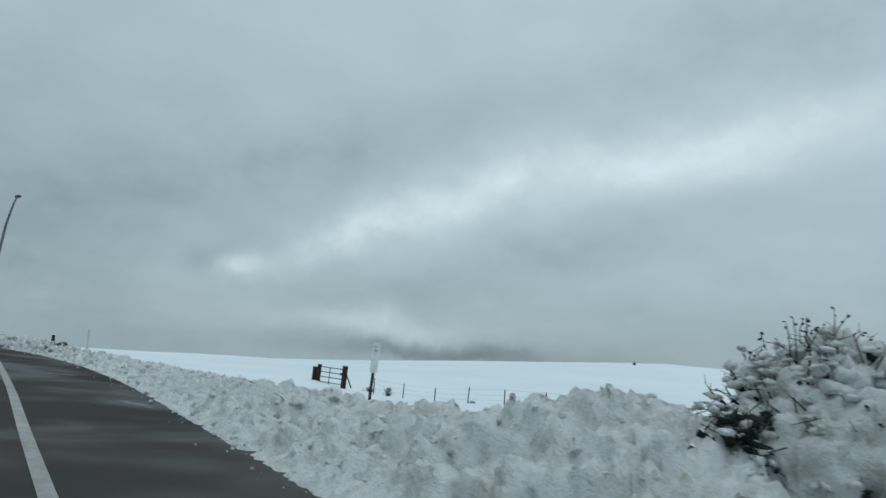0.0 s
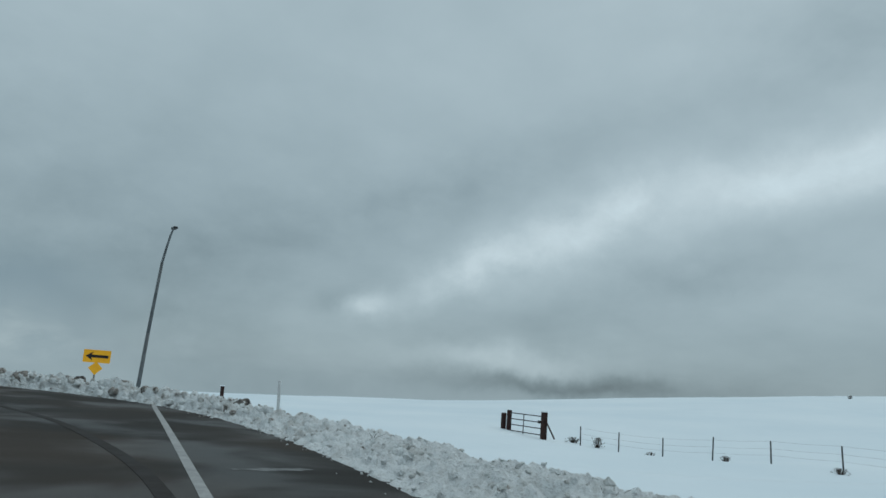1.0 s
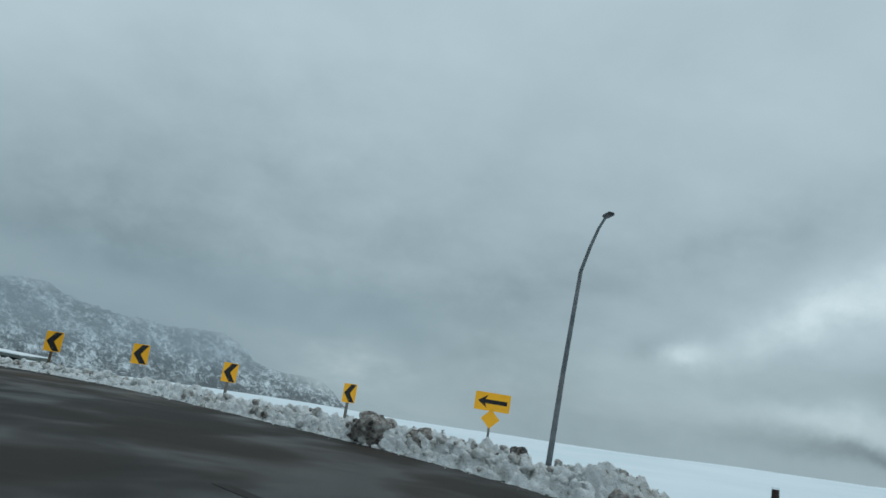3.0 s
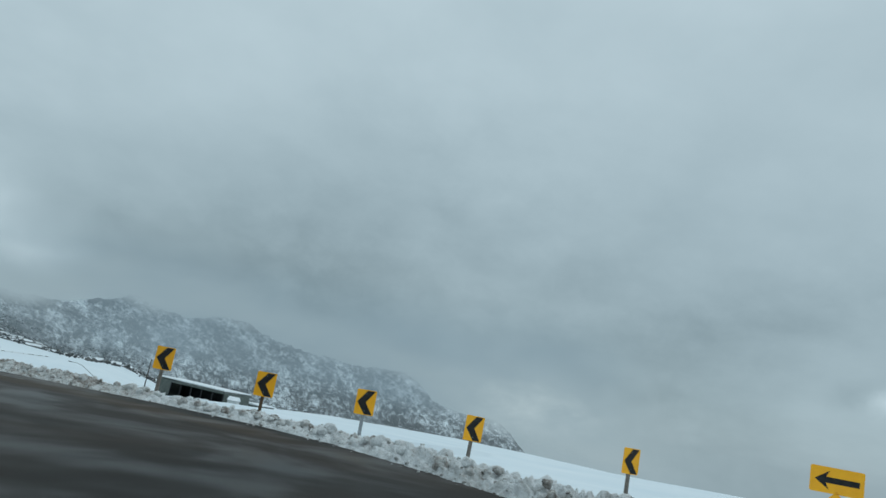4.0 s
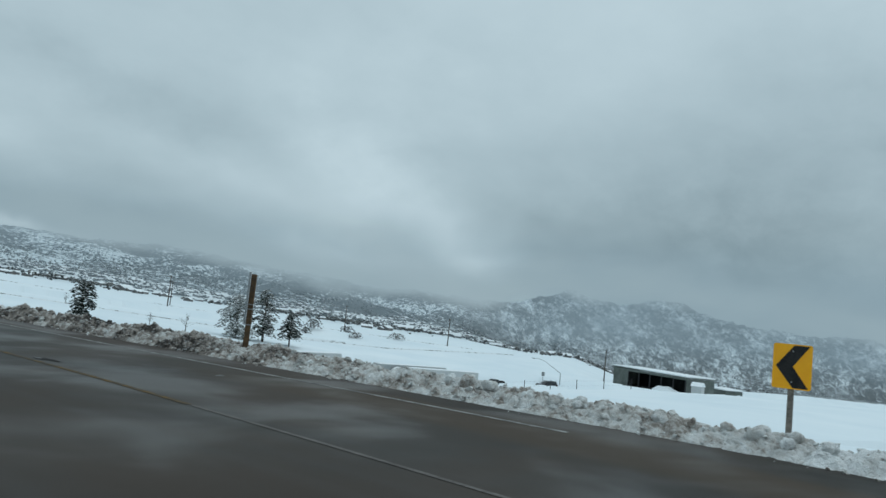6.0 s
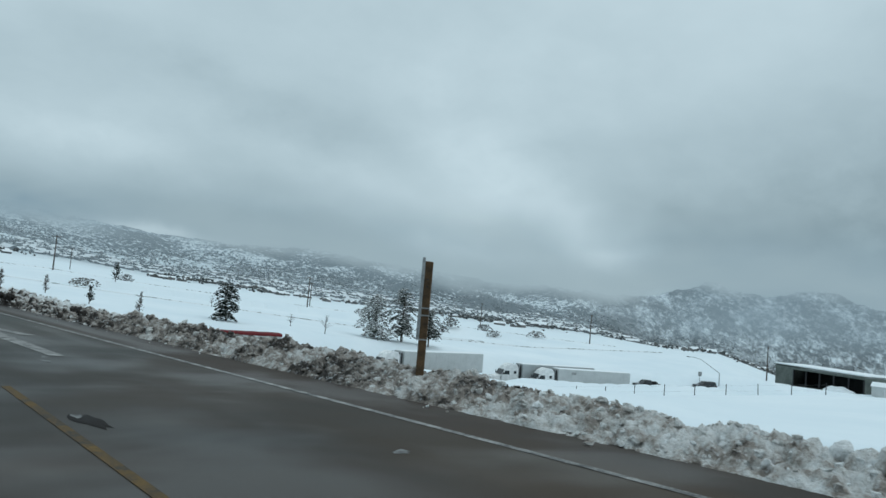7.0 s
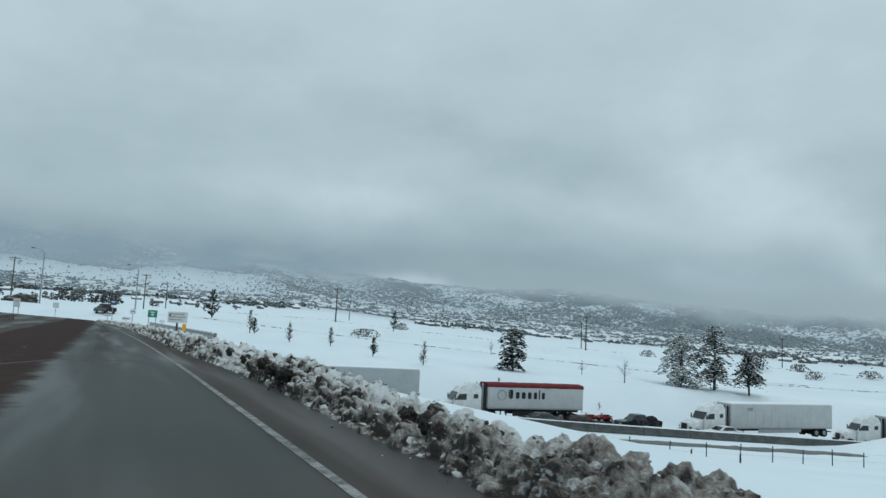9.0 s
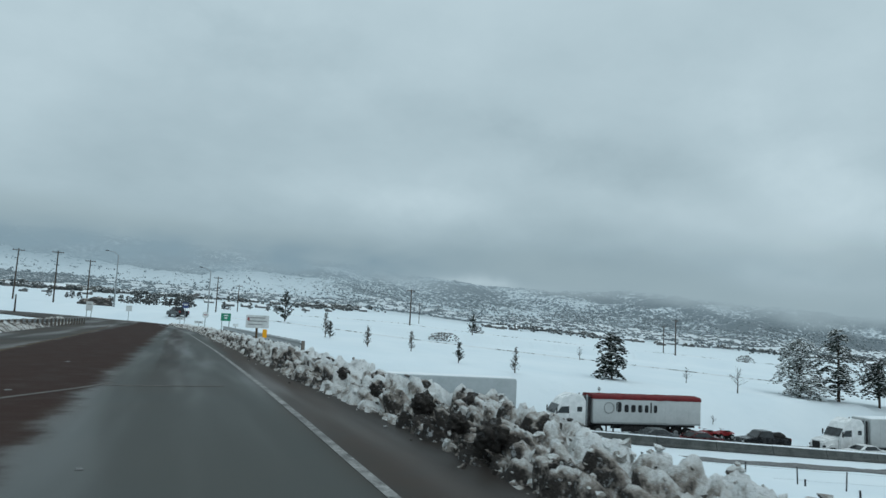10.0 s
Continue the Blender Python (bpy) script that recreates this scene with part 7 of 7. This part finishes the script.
# ---- the town ----
def town():
    r = np.random.default_rng(21)
    wv, wf, rv, rf = [], [], [], []

    def house(x, y, z, w, d, h, a):
        c, s = math.cos(a), math.sin(a)
        k = len(wv)
        for px, py, pz in [(-w, -d, -2), (w, -d, -2), (w, d, -2), (-w, d, -2), (-w, -d, h), (w, -d, h), (w, d, h), (-w, d, h), (-w, 0, h + d * 0.45), (w, 0, h + d * 0.45)]:
            wv.append((x + c * px - s * py, y + s * px + c * py, z + pz))
        wf.extend([(k, k + 1, k + 5, k + 4), (k + 2, k + 3, k + 7, k + 6), (k + 1, k + 2, k + 6, k + 9, k + 5), (k + 3, k, k + 4, k + 8, k + 7)])
        q = len(rv)
        e = 0.5
        for px, py, pz in [(-w - e, -d - e, h - 0.2), (w + e, -d - e, h - 0.2), (w + e, 0, h + d * 0.45 + 0.25), (-w - e, 0, h + d * 0.45 + 0.25), (-w - e, d + e, h - 0.2), (w + e, d + e, h - 0.2),
                           (-w - e, -d - e, h + 0.1), (w + e, -d - e, h + 0.1), (w + e, 0, h + d * 0.45 + 0.6), (-w - e, 0, h + d * 0.45 + 0.6), (-w - e, d + e, h + 0.1), (w + e, d + e, h + 0.1)]:
            rv.append((x + c * px - s * py, y + s * px + c * py, z + pz))
        rf.extend([(q + 6, q + 7, q + 8, q + 9), (q + 9, q + 8, q + 11, q + 10), (q, q + 1, q + 7, q + 6), (q + 5, q + 4, q + 10, q + 11), (q + 1, q + 2, q + 8, q + 7), (q + 2, q + 5, q + 11, q + 8), (q + 3, q, q + 6, q + 9), (q + 4, q + 3, q + 9, q + 10)])

    def slope(x, y):
        """How much the ground rises across 100 m; the flats are left nearly bare."""
        s = np.hypot(x, y)
        lo, hi = (s - 50) / s, (s + 50) / s
        rise = np.degrees(land(x * hi, y * hi) / (s + 50) - land(x * lo, y * lo) / (s - 50))
        return np.clip(rise / 0.16, 0.05, 1.0)

    d = 800 + 1250 * r.random(14000) ** 0.8
    az = r.uniform(-34, 76, 14000)
    x, y = d * np.sin(np.radians(az)), -20 + d * np.cos(np.radians(az))
    ok = r.random(14000) < 0.62 + 0.8 * wave(x, y, 130, 6.0) - 0.5 * smooth(az, 62, 70) - 2.0 * (1 - smooth(az, 8, 16)) * smooth(d, 1350, 1500)
    ok &= r.random(14000) < slope(x, y)
    # the near edge is ragged, in loose blocks
    ok &= lattice(x / 85.0, y / 85.0, 8.0) > 0.66 - 0.62 * smooth(d, 830, 1250)
    x, y = x[ok][:7000], y[ok][:7000]
    for px, py, pz in zip(x, y, land(x, y)):
        sc = 1.0 if r.random() < 0.93 else 2.0
        house(px, py, pz, r.uniform(3.2, 6.2) * sc, r.uniform(2.3, 3.6) * sc, r.uniform(1.7, 2.4) * (1 + (sc - 1) * 0.4), r.normal(0.35, 0.35) + (math.pi / 2 if r.random() < 0.4 else 0))
    # low buildings just beyond the junction
    for az, dd, w, dp, h in [(3.2, 470, 7, 3.5, 2.6), (4.4, 490, 6, 3.5, 2.4), (5.5, 560, 9, 4, 2.6), (6.9, 540, 6, 3.5, 2.4), (-6.3, 520, 6, 3.5, 2.6), (-8.8, 560, 7, 4, 2.6), (-10.2, 480, 5, 3.2, 2.4), (1.8, 610, 8, 4, 2.8), (8.8, 600, 7, 4, 2.6), (10.5, 640, 8, 4, 2.6)]:
        px, py = dd * math.sin(radians(az)), dd * math.cos(radians(az))
        house(px, py, land_at(px, py), w * 0.42, dp * 0.5, h * 0.5, 0.1 * az)
    me = bpy.data.meshes.new("town_houses")
    k = len(wv)
    me.from_pydata(wv + rv, [], wf + [tuple(i + k for i in f) for f in rf])
    me.materials.append(HOUSE_WALL)
    me.materials.append(CAP_SNOW)
    me.polygons.foreach_set("material_index", [0] * len(wf) + [1] * len(rf))
    tagged(new("town_houses", me), "many small houses under snowy roofs across the valley", "houses", kind="stuff")
    # trees among the houses and on the slopes
    m = 200000
    d = 760 + 1600 * r.random(m) ** 0.85
    az = r.uniform(-36, 80, m)
    x, y = d * np.sin(np.radians(az)), -20 + d * np.cos(np.radians(az))
    ok = r.random(m) < (0.34 + 0.55 * wave(x, y, 70, 9.0) + 0.35 * wave(x, y, 23, 2.0) + 0.15 * wave(x, y, 9, 1.0)) * (0.22 + 0.78 * smooth(d, 780, 1020)) * (1 - 0.92 * (1 - smooth(az, 8, 16)) * smooth(d, 1380, 1550))
    ok &= (lattice(x / 70.0, y / 70.0, 5.0) > 0.5) | (d > 1050)
    ok &= r.random(m) < slope(x, y) * (1 - smooth(az, 60, 80))
    x, y = np.repeat(x[ok][:46000], 2), np.repeat(y[ok][:46000], 2)
    tall = np.repeat(r.uniform(2.0, 5.6, len(x) // 2), 2)
    c = np.column_stack([x + r.normal(0, 1.3, len(x)), y + r.normal(0, 1.3, len(x)), tall * r.uniform(0.3, 0.8, len(x))])
    siz = tall * r.uniform(0.20, 0.38, len(x))
    c[:, 2] += land(c[:, 0], c[:, 1])
    # woodlots on the western slope
    for a0, a1, d0, d1, n in [(-13, -7.5, 830, 1500, 2600), (-7.5, -4.3, 830, 1020, 900), (3.8, 6.8, 1080, 1330, 700), (-2, 2, 900, 1050, 350), (8, 13, 850, 1250, 1300), (-20, -13, 800, 1500, 1500)]:
        az, d = np.radians(r.uniform(a0, a1, n)), r.uniform(d0, d1, n)
        x, y = d * np.sin(az), d * np.cos(az)
        keep = r.random(n) < (0.75 + 0.7 * wave(x, y, 33, 3.0)) * slope(x, y)
        x, y = x[keep], y[keep]
        tall = r.uniform(2.5, 6.0, len(x))
        c = np.concatenate([c, np.column_stack([x, y, land(x, y) + tall * 0.5])])
        siz = np.concatenate([siz, tall * r.uniform(0.3, 0.5, len(x))])
    v, f = lumps(c, np.array(siz), 0.95, 0.30, ICO1)
    tagged(new("town_trees", raw_mesh("town_trees", v, f, TOWN_TREES, False)), "dark trees and shrubs dusted with snow across the valley", "trees", kind="stuff")


town()


def field_tracks():
    """Thin dark fence rows and ditches across the far snow field."""
    for k, pts in enumerate([[(8, 142), (40, 118), (75, 106), (120, 92)], [(30, 225), (90, 195), (150, 150), (200, 110)], [(95, 92), (130, 88), (175, 78)]]):
        p = glide(pts, 2.0)
        z = land(p[:, 0], p[:, 1])
        g = Geo()
        for a in range(len(p) - 1):
            d = p[a + 1] - p[a]
            nrm = np.array([-d[1], d[0]]) / np.linalg.norm(d)
            w = 0.16 + 0.08 * math.sin(a * 0.9 + k)
            q = [(*(p[a] - nrm * w), z[a] + 0.03), (*(p[a + 1] - nrm * w), z[a + 1] + 0.03), (*(p[a + 1] + nrm * w), z[a + 1] + 0.03), (*(p[a] + nrm * w), z[a] + 0.03), (*p[a], z[a] + 0.14), (*p[a + 1], z[a + 1] + 0.14)]
            g.add(q, [(0, 1, 5, 4), (2, 3, 4, 5), (0, 4, 3), (1, 2, 5)])
        tagged(new("field_track", g.mesh("field_track", BRUSH)), "row of dry grass showing through the snow", "grass", kind="stuff")


field_tracks()


def valley_tree(x, y, h, seed):
    """A bushy dark tree, wider than the saplings."""
    rnd = random.Random(seed)
    o = thing("valley_tree", pose(x, y, land_at(x, y)), "dark snow-dusted tree beyond the junction", "tree", "trees beyond the junction")
    part("trunk", Geo().path([(0, 0, -0.3), (0.05, 0, h * 0.5), (0, 0, h * 0.9)], [0.12, 0.08, 0.03], 6), BARK, o)
    cen, siz = [], []
    w = h * rnd.uniform(0.28, 0.45)
    for _ in range(46):
        t = rnd.uniform(0.12, 1.0)
        a, q = rnd.uniform(0, 6.283), math.sqrt(rnd.random()) * w * math.sqrt(max(0.06, 1 - (t - 0.3) ** 2 * 1.7))
        cen.append((math.cos(a) * q, math.sin(a) * q, h * t)); siz.append(rnd.uniform(0.09, 0.2) * h * 0.55)
    ob = new("crown", clump_mesh("crown", cen, siz, TOWN_TREES, 0.85, 0.35))
    ob.parent = o


def junction_heap(x, y, w, h):
    """A ploughed heap of dirty snow at the far junction."""
    o = thing("snow_pile", pose(x, y, land_at(x, y)), "big ploughed heap of brown-stained snow by the junction", "snow")
    bv, bf = ico(4)
    v = []
    for p in bv:
        p = Vector(p)
        n = 1 + 0.35 * noise.fractal(p * 1.6, 0.9, 2.1, 4) + 0.15 * (0.4 - noise.voronoi(p * 4.0)[0][0])
        v.append((p.x * w * n, p.y * w * 0.7 * n, p.z * h * n))
    ob = new("heap", raw_mesh("heap", v, bf, PLOWED, True))
    ob.parent = o


def grove():
    rnd = random.Random(15)
    for k in range(34):
        lo, hi, d0, d1, h0, h1 = ((-4.2, 0.5, 285, 320, 2.6, 5.4), (-9.0, -4.4, 320, 380, 1.8, 4.0), (2.6, 9.5, 330, 430, 1.6, 3.8))[0 if k < 18 else 1 if k < 25 else 2]
        az, d = radians(rnd.uniform(lo, hi)), rnd.uniform(d0, d1)
        valley_tree(d * math.sin(az), d * math.cos(az), rnd.uniform(h0, h1), 300 + k)


grove()
junction_heap(-17.0, 174.2, 3.4, 1.7)
